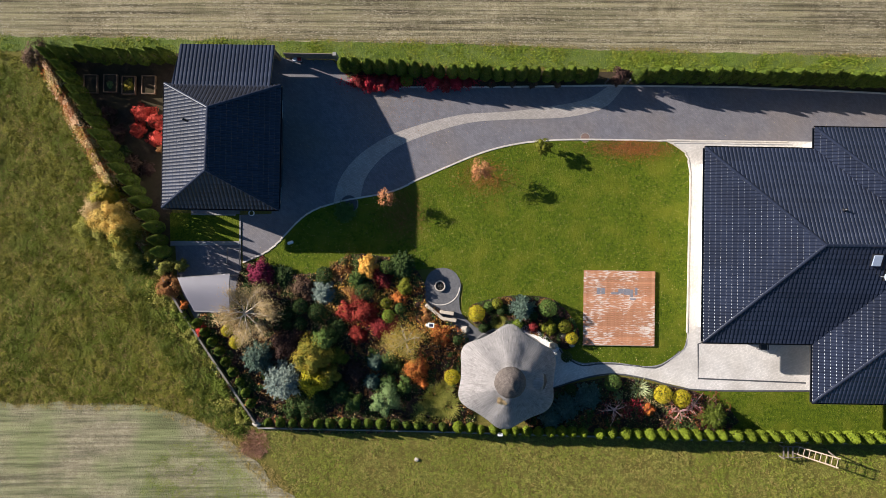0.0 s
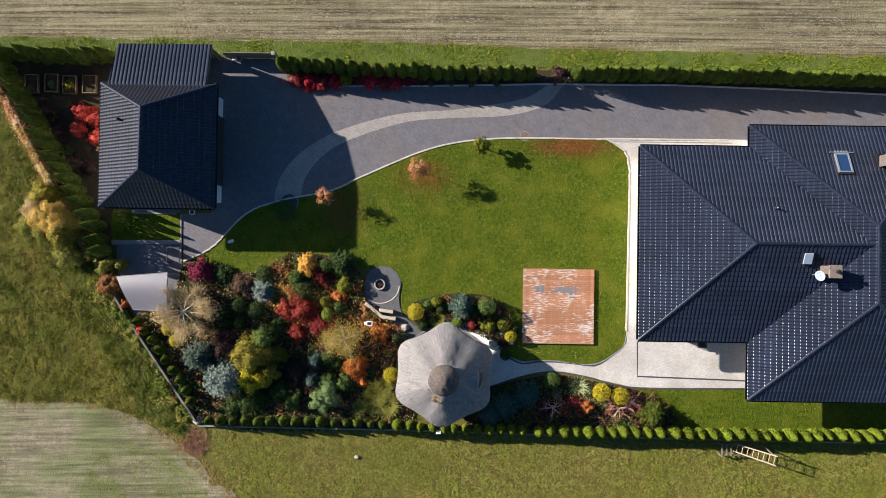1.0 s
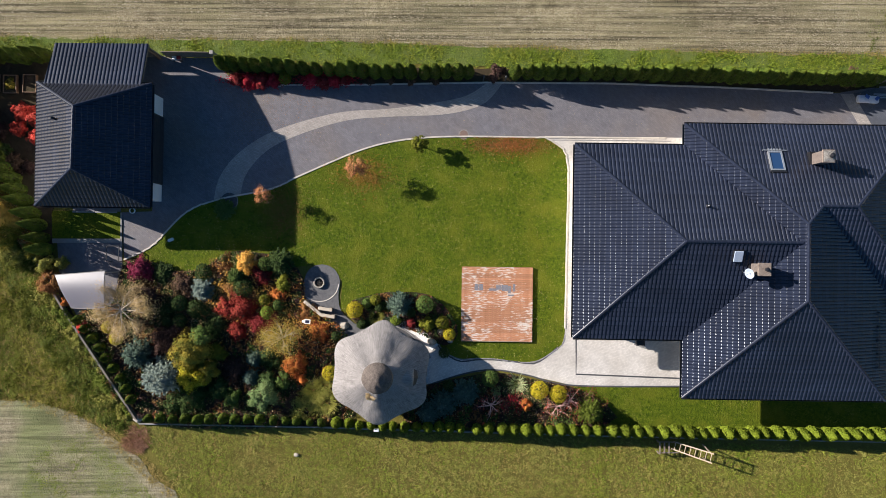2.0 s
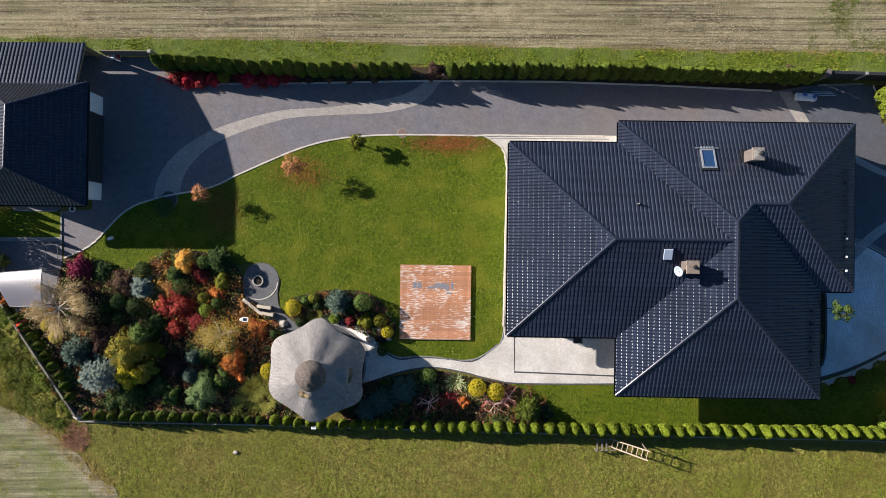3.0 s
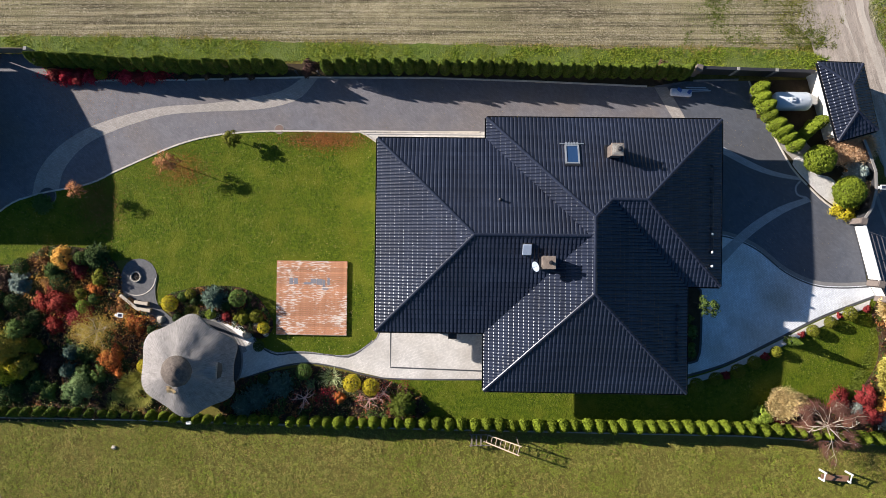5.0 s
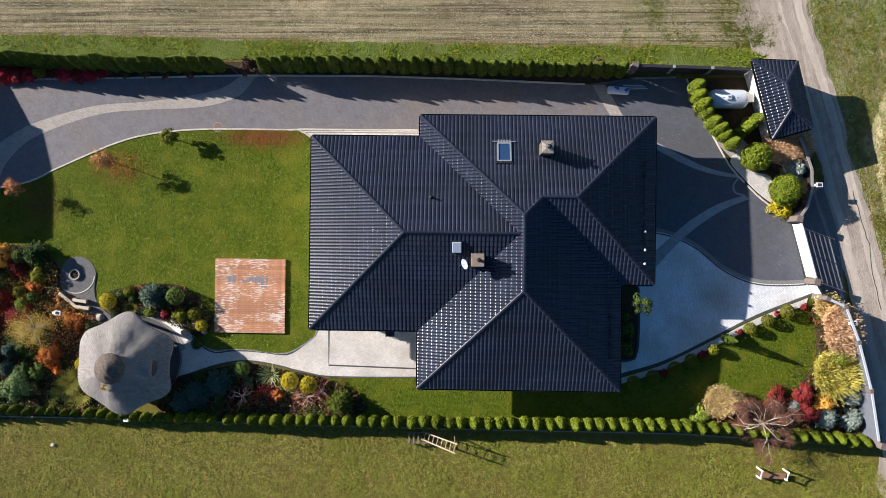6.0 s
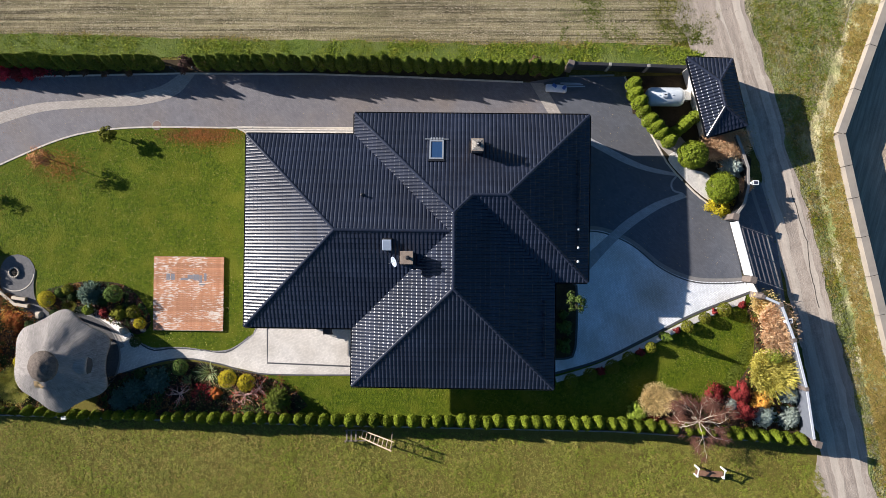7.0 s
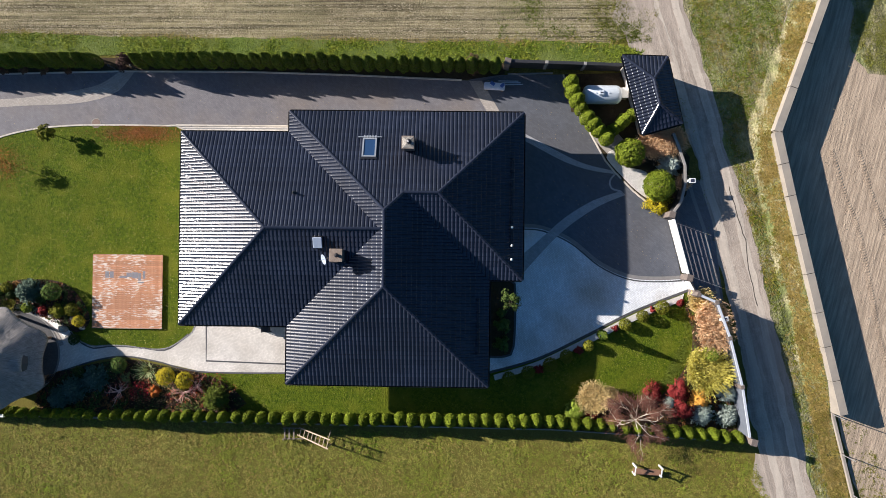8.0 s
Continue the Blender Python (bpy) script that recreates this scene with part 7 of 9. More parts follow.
def stone(name, x, y, r, h, label, material=M_STONE, category="stone", z=0.02):
    t = Mesh()
    bm = bmesh.new()
    bmesh.ops.create_icosphere(bm, subdivisions=2, radius=1.0)
    for v in bm.verts:
        k = 1 + 0.35 * noise.noise(v.co * 1.4 + Vector((x, y, 0)))
        v.co = Vector((v.co.x * r * k, v.co.y * r * k * 0.8, max(v.co.z, -0.4) * h * k))
    o = part(name, bm, material)
    o.location = (x, y, z + h * 0.25)
    return tagged(o, label, category)


for x, y, r, h in ((2.3, -4.6, 0.22, 0.15), (1.6, -5.4, 0.30, 0.2), (7.35, -6.35, 0.32, 0.45), (8.6, -6.3, 0.2, 0.2), (-1.46, -13.96, 0.17, 0.12), (-12.0, -11.75, 0.3, 0.25), (8.0, -5.7, 0.28, 0.2), (-0.2, -5.6, 0.2, 0.2)):
    stone("boulder", x, y, r, h, "rounded pale grey garden stone")
t = thing("garden_lamp", -10.0, 0.12, 0.03, "small white stone spotlight on the lawn edge", "garden lamp", turn=20)
part("body", bevelled(Mesh().box(-0.2, -0.1, 0, 0.2, 0.1, 0.18), 0.04, 2), M_WHITE, t)


def solar_lamp(x, y, z, label, turn=0):
    """A post lamp with a tilted solar head."""
    t = thing("solar_lamp", x, y, 0.0, label, "lamp", "solar lamps", turn)
    part("post", Mesh().tube([(0, 0, 0), (0, 0, z)], [0.03, 0.025], 8), M_STEEL, t)
    hd = part("lamp_head", bevelled(Mesh().box(-0.20, -0.15, z, 0.20, 0.15, z + 0.07), 0.015), M_WHITE, t, "white lamp head")
    part("solar_panel", Mesh().box(-0.13, -0.10, z + 0.071, 0.13, 0.10, z + 0.076), M_PANEL, hd, "dark solar cells")
    part("lantern", Mesh().lathe([(0.001, 0.1), (0.09, 0.08), (0.1, 0.0), (0.05, -0.05)], 12, (-0.26, -0.02, z - 0.02)), M_WHITE, t, "round white lantern", smooth=True)


solar_lamp(-0.65, -5.05, 1.2, "white solar garden lamp among autumn shrubs", -5)
solar_lamp(48.5, 3.82, 1.25, "white solar lamp on the curved wall", 0)
solar_lamp(50.45, -4.95, 1.85, "white solar lamp on the front wall", 5)
t = thing("fence_box", 3.9, -12.0, 0.0, "small white box on a fence post", "box")
part("post", Mesh().tube([(0, 0, 0), (0, 0, 1.0)], [0.03, 0.03], 8), M_STEEL, t)
part("box", bevelled(Mesh().box(-0.16, -0.1, 1.0, 0.16, 0.1, 1.18), 0.02), M_WHITE, t)

# ---- manhole covers ----
for x, y, r, mt in ((9.3, 7.37, 0.33, M_MANHOLE), (-6.2, 2.75, 0.6, M_BORDER)):
    t = thing("manhole_cover", x, y, 0.02, "round iron cover set in the paving", "manhole cover")
    part("rim", Mesh().lathe([(r, 0.0), (r, 0.016), (r - 0.04, 0.018), (r - 0.04, 0.0)], 32), M_CONC2, t)
    part("lid", Mesh().lathe([(r - 0.045, 0.0), (r - 0.045, 0.014), (r * 0.5, 0.017), (0.0, 0.014)], 32), mt, t)

# ---- gas tank and bin shelter ----
tank = thing("gas_tank", 42.75, 9.35, 0.06, "white horizontal gas tank on concrete feet", "gas tank")
body = Mesh()
ring = [(0.0, -1.28), (0.25, -1.25), (0.45, -1.16), (0.56, -1.04), (0.60, -0.9), (0.60, 0.9), (0.56, 1.04), (0.45, 1.16), (0.25, 1.25), (0.0, 1.28)]
for r, q in ring:
    for k in range(28):
        a = 2 * math.pi * k / 28
        body.v.append((q, r * math.cos(a), 0.85 + r * math.sin(a)))
for i in range(len(ring) - 1):
    for k in range(28):
        a, b = i * 28 + k, i * 28 + (k + 1) % 28
        body.f.append((a, b, b + 28, a + 28))
part("shell", body, M_TANK, tank, "white enamelled shell", smooth=True)
dm = part("valve_cover", bevelled(Mesh().box(-0.35, -0.17, 1.40, 0.05, 0.17, 1.56), 0.05, 2), M_TANK, tank, "rounded valve cover")
part("handle", Mesh().box(-0.22, -0.03, 1.562, -0.08, 0.03, 1.59), M_DARK, dm)
for x in (-0.75, 0.75):
    part("foot", bevelled(Mesh().box(x - 0.12, -0.45, 0, x + 0.12, 0.45, 0.34), 0.02), M_CONC2, tank)
for x in (-0.95, -0.5, 0.35, 0.95):
    part("lifting_lug", Mesh().box(x - 0.03, -0.02, 1.43, x + 0.03, 0.02, 1.50), M_TANK, tank)
slab("tank_pad", [(40.9, 8.4), (44.0, 8.2), (44.1, 10.7), (40.6, 10.8)], 0.0, 0.055, M_SOIL)
t = thing("gas_cabinet", 44.2, 9.5, 0.05, "small cream meter cabinet beside the tank", "cabinet")
part("body", bevelled(Mesh().box(-0.22, -0.30, 0, 0.22, 0.30, 0.8), 0.03), M_CONC, t)
part("lid", bevelled(Mesh().box(-0.25, -0.33, 0.802, 0.25, 0.33, 0.86), 0.02), M_WHITE, t)

SEZ, SRZ = 2.4, 3.05
S_NW, S_NE, S_SE, S_SW = (43.72, 11.50, SEZ), (46.50, 11.42, SEZ), (47.47, 7.30, SEZ), (45.02, 6.58, SEZ)
SR1, SR2 = (45.52, 9.90, SRZ), (45.89, 8.35, SRZ)
shed = hip_building("bin_shelter", "small hipped shelter with anthracite pantiles by the gate", "shelter",
                    [[S_SW, S_NW, SR1, SR2], [S_NE, S_SE, SR2, SR1], [S_SE, S_SW, SR2], [S_NW, S_NE, SR1]],
                    [(S_NW, SR1), (S_NE, SR1), (S_SE, SR2), (S_SW, SR2), (SR2, SR1)],
                    [(45.3, 6.95), (47.1, 7.5), (46.25, 11.15), (44.1, 11.2)],
                    [S_SW[:2], S_SE[:2], S_NE[:2], S_NW[:2], S_SW[:2]], SEZ, M_PLASTER)
slab("soffit", [S_SW[:2], S_SE[:2], S_NE[:2], S_NW[:2]], SEZ - 0.13, SEZ - 0.10, M_SOFFIT, shed)


# ---- walls, fences and gate ----
def wall_run(name, pts, h, th, material, label, panel=2.0, cap=None, post=None, post_mat=None, z0=0.0, kind=""):
    """A wall of separate panels along a line, with posts and a coping."""
    top = tagged(new(name), label, "wall", kind=kind)
    for a, b in zip(pts[:-1], pts[1:]):
        a, b = Vector((*a, 0)), Vector((*b, 0))
        n = max(1, round((b - a).length / panel))
        for k in range(n):
            p, q = a.lerp(b, k / n), a.lerp(b, (k + 1) / n)
            d = (q - p)
            m = Matrix.Translation(p) @ Matrix.Rotation(math.atan2(d.y, d.x), 4, "Z")
            L = d.length
            o = part("panel", bevelled(Mesh().box(0.015, -th / 2, z0, L - 0.015, th / 2, h), 0.012), material, top)
            o.matrix_basis = m
            o = part("core", Mesh().box(-0.02, -th * 0.3, z0 - 0.05, L + 0.02, th * 0.3, h - 0.05), material, top)
            o.matrix_basis = m
            if cap:
                o2 = part("coping", bevelled(Mesh().box(0, -th / 2 - 0.04, h + 0.002, L - 0.004, th / 2 + 0.04, h + 0.06), 0.012), cap, top)
                o2.matrix_basis = m
            if post:
                o3 = part("post", bevelled(Mesh().box(-post / 2, -post / 2, 0, post / 2, post / 2, h + 0.08), 0.015), post_mat or material, top)
                o3.matrix_basis = m
    return top


WALL_E = [(65.3, 40), (56.78, 15.5), (53.85, 7.0), (54.78, 2.92), (56.6, -4.5), (58.2, -11.0)]
wall_run("boundary_wall", WALL_E, 1.4, 0.52, M_CONC, "broad pale concrete panel wall beside the lane", 2.6)


def bank_z(P):
    """The height of the grassy bank at the points P, by their distance from the wall."""
    best = np.full(len(P), 9.0)
    for a, b in zip(WALL_E[:-1], WALL_E[1:]):
        a, b = np.array(a), np.array(b)
        d = b - a
        f = np.clip(((P - a) @ d) / (d @ d), 0, 1)
        best = np.minimum(best, np.linalg.norm(P - a - f[:, None] * d, axis=1))
    near = np.clip(1 - (best - 0.3) / 1.35, 0, 1)
    return 0.82 * near ** 1.2 * np.clip((P[:, 1] + 11.5) / 2.5, 0, 1)


bk = []
for y in np.arange(-11.6, 19.0, 0.3):
    for q in range(9):
        xw = np.interp(y, [p[1] for p in WALL_E[::-1]], [p[0] for p in WALL_E[::-1]])
        bk.append((xw - 1.85 + q * 0.22, y))
bk = np.array(bk)
bz_ = bank_z(bk) + np.array([0.05 * noise.noise((x * 1.7, y * 1.7, 2.0)) for x, y in bk]) - 0.02
i0 = (np.arange(len(bk) // 9 - 1)[:, None] * 9 + np.arange(8)[None]).ravel()
tagged(new("verge_bank", raw_mesh("verge_bank", np.c_[bk, bz_], np.stack([i0, i0 + 1, i0 + 10, i0 + 9], 1), M_VERGE)), "grassy bank of dry ground against the concrete wall", "ground", kind="structure")
wall_run("low_wall", [(58.05, -11.05), (59.4, -16.4), (66, -42)], 0.22, 0.2, M_CONC, "low concrete wall base beside the lane", 2.6)
for k in range(7):
    t = thing("fence_post", 58.1 + 0.68 * k, -11.2 - 2.62 * k, 0.0, "slim grey steel fence post on the low wall", "fence post", "fence posts along the lane")
    part("tube", Mesh().tube([(0, 0, 0), (0, 0, 1.75)], [0.03, 0.03], 8), M_STEEL, t)
    part("cap", Mesh().lathe([(0.036, 1.74), (0.036, 1.77), (0.0, 1.79)], 8), M_DARK, t)
wall_run("garden_wall", [(-26.6, 12.4), (-21.8, 3.7), (-16.8, -4.8), (-12.0, -11.7)], 0.45, 0.14, M_WALLTOP, "low grey concrete boundary wall with weathered coping", 2.5)
wall_run("fence_wall", [(36.65, 11.35), (44.0, 11.15)], 1.5, 0.12, M_DARK, "charcoal panel fence behind the gas tank", 2.45, post=0.2, post_mat=M_CONC2, cap=M_DARK)
fl = wall_run("front_wall", [(48.79, -3.43), (49.93, -3.92), (50.77, -6.15), (51.57, -9.22), (52.06, -12.38)], 1.9, 0.08, M_BLUESTEEL, "blue-grey front fence with a pale coping between clinker posts", 2.9, cap=M_PALESTEEL, post=0.26, post_mat=M_BRICK)
wall_run("curved_wall", [(47.3, 1.75), (47.8, 2.5), (48.05, 3.6), (48.02, 4.8), (47.6, 6.0), (47.25, 6.85)], 1.25, 0.10, M_DARK, "curved charcoal wall with a pale coping beside the gate", 1.2, cap=M_CONC2)
wall_run("south_fence", [(-11.9, -12.05), (0, -12.1), (20, -12.4), (40, -12.5), (52.3, -13.1)], 0.22, 0.08, M_CONC2, "low concrete base of the wire fence", 2.5)
for x, y, h in ((47.2, 1.62, 1.45), (48.35, -2.4, 1.45), (48.85, -3.4, 1.25), (52.31, -12.68, 2.0), (36.6, 11.3, 1.6)):
    t = thing("gate_pillar", x, y, 0.0, "square clinker pillar with a concrete cap", "pillar", turn=-14)
    for k in range(int(h / 0.125)):
        part("clinker_course", bevelled(Mesh().box(-0.19, -0.19, 0.005 + k * 0.125, 0.19, 0.19, 0.12 + k * 0.125), 0.012), M_BRICK, t)
    part("cap", bevelled(Mesh().box(-0.22, -0.22, h + 0.002, 0.22, 0.22, h + 0.07), 0.03), M_BRICK, t)
# the sliding gate: a white beam faced with slats, seen open to the lane
gate = tagged(new("sliding_gate"), "white sliding driveway gate with slatted dark panels", "gate")
ga, gb = Vector((47.32, 1.35, 0)), Vector((48.28, -2.15, 0))
gd = gb - ga
gm = Matrix.Translation(ga) @ Matrix.Rotation(math.atan2(gd.y, gd.x), 4, "Z")
gate.matrix_basis = gm
GL = gd.length
for k in range(8):
    part("slat", bevelled(Mesh().box(0.03, -0.02, 0.125 + k * 0.145, GL - 0.03, 0.02, 0.225 + k * 0.145), 0.008), M_WHITE, gate, "white metal slat")
for k in range(3):
    x = 0.04 + k * (GL - 0.14) / 2
    part("stile", bevelled(Mesh().box(x, 0.021, 0.12, x + 0.07, 0.045, 1.28), 0.006), M_DARK, gate, "charcoal upright")
part("top_rail", bevelled(Mesh().box(0, -0.08, 1.282, GL, 0.08, 1.38), 0.01), M_WHITE, gate, "white top rail")
part("bottom_rail", bevelled(Mesh().box(0, -0.06, 0.05, GL, 0.06, 0.118), 0.01), M_DARK, gate)
wk = tagged(new("wicket_gate"), "narrow white wicket gate beside the driveway gate", "gate")
wa, wb = Vector((48.45, -2.62, 0)), Vector((48.77, -3.2, 0))
wk.matrix_basis = Matrix.Translation(wa) @ Matrix.Rotation(math.atan2((wb - wa).y, (wb - wa).x), 4, "Z")
part("sheet", bevelled(Mesh().box(0, -0.03, 0.1, (wb - wa).length, 0.03, 1.25), 0.01), M_WHITE, wk)
part("top_rail", bevelled(Mesh().box(0, -0.05, 1.252, (wb - wa).length, 0.05, 1.32), 0.01), M_DARK, wk)
ribbon("road_crack", ragged([(51.3, 3.6), (51.45, 2.87), (51.78, 1.61), (52.42, 0.15), (52.65, -2.16), (53.3, -4.46)], 0.16, 0.22, False), 0.055, 0.0, 0.031, M_ASH, label="jagged dark crack in the hard lane")
ribbon("gutter_strip", [(48.6, 4.1), (48.95, 2.84), (49.7, 0.74), (50.79, -4.08)], 0.22, 0.0, 0.040, M_CONC2, label="grey concrete gutter along the lane")
slab("gate_apron", [(47.5, 1.5), (48.5, -2.4), (49.0, -3.4), (51.0, -3.9), (50.2, 1.3), (49.3, 4.0), (48.6, 4.0)], 0.0, 0.032, M_PAVER)

# ---- loose things ----
# polycarbonate canopy over the yard
can = tagged(new("canopy"), "lean-to canopy of milky polycarbonate sheets", "canopy")
cz = ((-16.78, -2.25, 1.75), (-13.30, -1.94, 2.35), (-13.25, -4.35, 2.35), (-15.62, -4.35, 1.85))
sh = Mesh()
NR, NC = 22, 12
for lift in (0.0, 0.02):
    for k in range(NR + 1):
        f = k / NR
        a, b = Vector(cz[0]).lerp(Vector(cz[3]), f), Vector(cz[1]).lerp(Vector(cz[2]), f)
        for c in range(NC + 1):
            p = a.lerp(b, c / NC)
            sh.v.append((p.x, p.y, p.z + lift + 0.2 * math.sin(math.pi * f)))
W1 = (NR + 1) * (NC + 1)
for k in range(NR):
    for c in range(NC):
        i = k * (NC + 1) + c
        sh.f += [(i, i + 1, i + NC + 2, i + NC + 1), (W1 + i + NC + 1, W1 + i + NC + 2, W1 + i + 1, W1 + i)]
part("sheet", sh, POLY, can, "milky arched sheet", smooth=True)
for a, b in ((0, 1), (1, 2), (2, 3), (3, 0)):
    part("edge_bar", Mesh().beam(Vector(cz[a]) + Vector((0, 0, 0.03)), Vector(cz[b]) + Vector((0, 0, 0.03)), 0.03), M_CONC2, can)
for x, y, z in ((-16.5, -2.35, 1.78), (-13.38, -2.05, 2.3), (-13.33, -4.25, 2.3), (-15.4, -4.25, 1.86)):
    part("post", Mesh().tube([(x, y, 0), (x, y, z)], [0.04, 0.04], 8), M_STEEL, can)
t = thing("bicycle_rack", -13.55, -0.85, 0.02, "low dark tubular steel rack in the yard", "rack")
for x in (-0.4, 0.4):
    part("rail", Mesh().tube([(x, -0.5, 0), (x, -0.5, 0.75), (x, 0.5, 0.75), (x, 0.5, 0)], [0.03] * 4, 6), M_DARK, t)
part("cross_bar", Mesh().tube([(-0.4, 0.5, 0.74), (0.4, 0.5, 0.74)], [0.03, 0.03], 6), M_DARK, t)
# wooden lookout with its ladder on the meadow
st = tagged(new("hunting_seat"), "weathered wooden trestle with a pale ladder on the meadow", "ladder")
la, lb = Vector((23.2, -12.85, 0.35)), Vector((25.45, -13.38, 1.55))
side = Vector((0.2, 0.85, 0)).normalized() * 0.24
for s, nm in ((-1, "rail"), (1, "rail")):
    part(nm, Mesh().beam(la + side * s, lb + side * s * 1.25, 0.07, 0.05), M_RAWWOOD, st)
for k in range(8):
    q = la.lerp(lb, (k + 0.6) / 8)
    part("rung", Mesh().tube([q - side * (1 + 0.03 * k), q + side * (1 + 0.03 * k)], [0.026, 0.026], 6), M_RAWWOOD, st)
for s in (-1, 1):
    part("leg", Mesh().beam(lb + side * s * 1.2 + Vector((-0.15, 0, -0.05)), (25.3, -13.3 + s * 0.45, 0), 0.06), M_OLDWOOD, st)
    part("leg", Mesh().beam((22.3, -12.98 + s * 0.36, 0), (22.3, -12.98 + s * 0.36, 0.75), 0.07), M_OLDWOOD, st)
    part("side_bar", Mesh().beam((22.2, -12.98 + s * 0.36, 0.5), (23.6, -12.98 + s * 0.34, 0.42), 0.06), M_OLDWOOD, st)
for k in range(3):
    part("slat", Mesh().beam((22.35 + k * 0.3, -13.35, 0.54), (22.35 + k * 0.3, -12.6, 0.54), 0.09, 0.03), M_OLDWOOD, st)
# low wooden platform with white posts
sw = thing("bench_swing", 46.05, -15.0, 0.0, "low brown wooden seat with white end posts on the meadow", "bench", turn=-3)
part("seat", bevelled(Mesh().box(-0.9, -0.28, 0.34, 0.9, 0.1, 0.40), 0.01), M_RUST, sw, "brown plank seat")
for x in (-0.85, 0.85):
    for y in (-0.25, 0.3):
        part("post", bevelled(Mesh().box(x - 0.05, y - 0.05, 0, x + 0.05, y + 0.05, 0.95 if y > 0 else 0.72), 0.01), M_WHITE, sw, "white painted post")
    part("arm_rail", Mesh().beam((x, -0.25, 0.66), (x, 0.3, 0.84), 0.06), M_WHITE, sw)
part("back_rail", Mesh().beam((-0.6, -0.3, 0.2), (0.95, -0.3, 0.2), 0.08), M_RUST, sw)
# wrapped bundle on the driveway
bd = thing("wrapped_bundle", 35.85, 10.0, 0.02, "bundle of panels wrapped in blue and white film", "bundle", turn=-3)
pk = Mesh().box(-0.72, -0.24, 0.08, 0.66, 0.22, 0.40)
part("wrapped_stack", bevelled(pk, 0.05, 2), M_FILM, bd, "white film wrapping")
for k in range(4):
    sh = part("blue_sheet", bevelled(Mesh().box(-0.16, -0.11, 0.0, 0.16, 0.11, 0.03), 0.01), M_BLUE if k % 2 else M_FILM, bd, "crumpled blue and white film")
    sh.matrix_basis = pose(-0.5 + 0.33 * k, (-0.10, 0.13, -0.16, 0.05)[k], 0.41, (9, -7, 6, -10)[k], (-6, 8, -9, 5)[k], (24, -31, 12, 50)[k])
for k in range(3):
    part("lath", Mesh().beam((0.2 + 0.2 * k, 0.3 - 0.12 * k, 0.5 + 0.03 * k), (1.5 + 0.15 * k, 0.36 - 0.1 * k, 0.5 + 0.03 * k), 0.05, 0.03), M_STEEL, bd)
for k in (-0.5, 0.5):
    part("batten", Mesh().box(k - 0.06, -0.3, 0, k + 0.06, 0.3, 0.078), M_OLDWOOD, bd)
t = thing("hose_reel", -12.6, 2.02, 0.03, "white coiled garden hose by the garage wall", "hose")
for k in range(3):
    ring = [(0.17 * math.cos(a * math.pi / 10), 0.17 * math.sin(a * math.pi / 10), 0.03 + 0.045 * k) for a in range(21)]
    part("coil", Mesh().tube(ring, [0.028] * 21, 6), M_WHITE, t, "white hose coil")
# raised beds
for x, y in ((-23.3, 10.35), (-22.0, 10.4), (-20.8, 10.3), (-19.5, 10.35)):
    t = thing("raised_bed", x, y, 0.04, "dark wooden raised bed with dark soil", "raised bed", "raised beds of the kitchen garden")
    for s in (-1, 1):
        part("side_board", Mesh().box(s * 0.42 - 0.02, -0.6, 0, s * 0.42 + 0.02, 0.6, 0.3), M_POST, t)
        part("end_board", Mesh().box(-0.398, s * 0.58 - 0.02, 0, 0.398, s * 0.58 + 0.02, 0.3), M_POST, t)
    part("soil", Mesh().box(-0.395, -0.555, 0.0, 0.395, 0.555, 0.22), M_SOIL, t)
shrub("herb_clump", -20.8, 10.3, 0.42, 0.5, F_GOLD, "yellow-green herbs in a raised bed", "herbs")
shrub("herb_clump", -22.0, 10.3, 0.3, 0.4, F_PALEGREEN, "pale green herbs in a raised bed", "herbs")
# cart and back gate by the carport
t = thing("cart", -9.75, 12.15, 0.02, "small flat cart with a red and white load", "cart", turn=4)
t.scale = (0.55, 0.5, 0.6)
part("bed", bevelled(Mesh().box(-0.55, -0.3, 0.35, 0.55, 0.3, 0.45), 0.01), M_STEEL, t)
part("load", bevelled(Mesh().box(-0.5, -0.25, 0.452, 0.0, 0.22, 0.75), 0.03), M_FILM, t, "white box")
part("load", bevelled(Mesh().box(0.05, -0.2, 0.452, 0.5, 0.2, 0.7), 0.03), M_REDP, t, "red box")
for x in (-0.4, 0.4):
    for y in (-0.36, 0.36):
        wl = part("wheel", Mesh().lathe([(0.0, -0.04), (0.15, -0.04), (0.17, 0.0), (0.15, 0.04), (0.0, 0.04)], 16), M_DARK, t)
        wl.matrix_basis = pose(x, y, 0.19, 90, 0, 0)
bg = thing("back_gate", -8.9, 12.3, 0.0, "low boarded timber gate at the hedge end", "gate")
for k in range(9):
    part("board", Mesh().box(-1.58 + k * 0.35, -0.02, 0.06, -1.24 + k * 0.35, 0.02, 1.3), M_OLDWOOD, bg, "dark timber board")
for z in (0.3, 1.05):
    part("rail", Mesh().box(-1.6, 0.021, z, 1.6, 0.05, z + 0.08), M_OLDWOOD, bg)
part("gate_post", bevelled(Mesh().box(1.62, -0.12, 0, 1.86, 0.12, 1.3), 0.02), M_CONC2, bg, "grey gate post")
# slim lamp posts at the paved band
for x, y in ((10.55, 11.0), (12.0, 11.0)):
    t = thing("bollard_lamp", x, y, 0.04, "slim dark bollard lamp beside the driveway", "lamp", "bollard lamps by the driveway")
    part("post", Mesh().lathe([(0.06, 0), (0.05, 0.05), (0.04, 0.9), (0.07, 0.92), (0.07, 1.05), (0.0, 1.1)], 10), M_DARK, t)
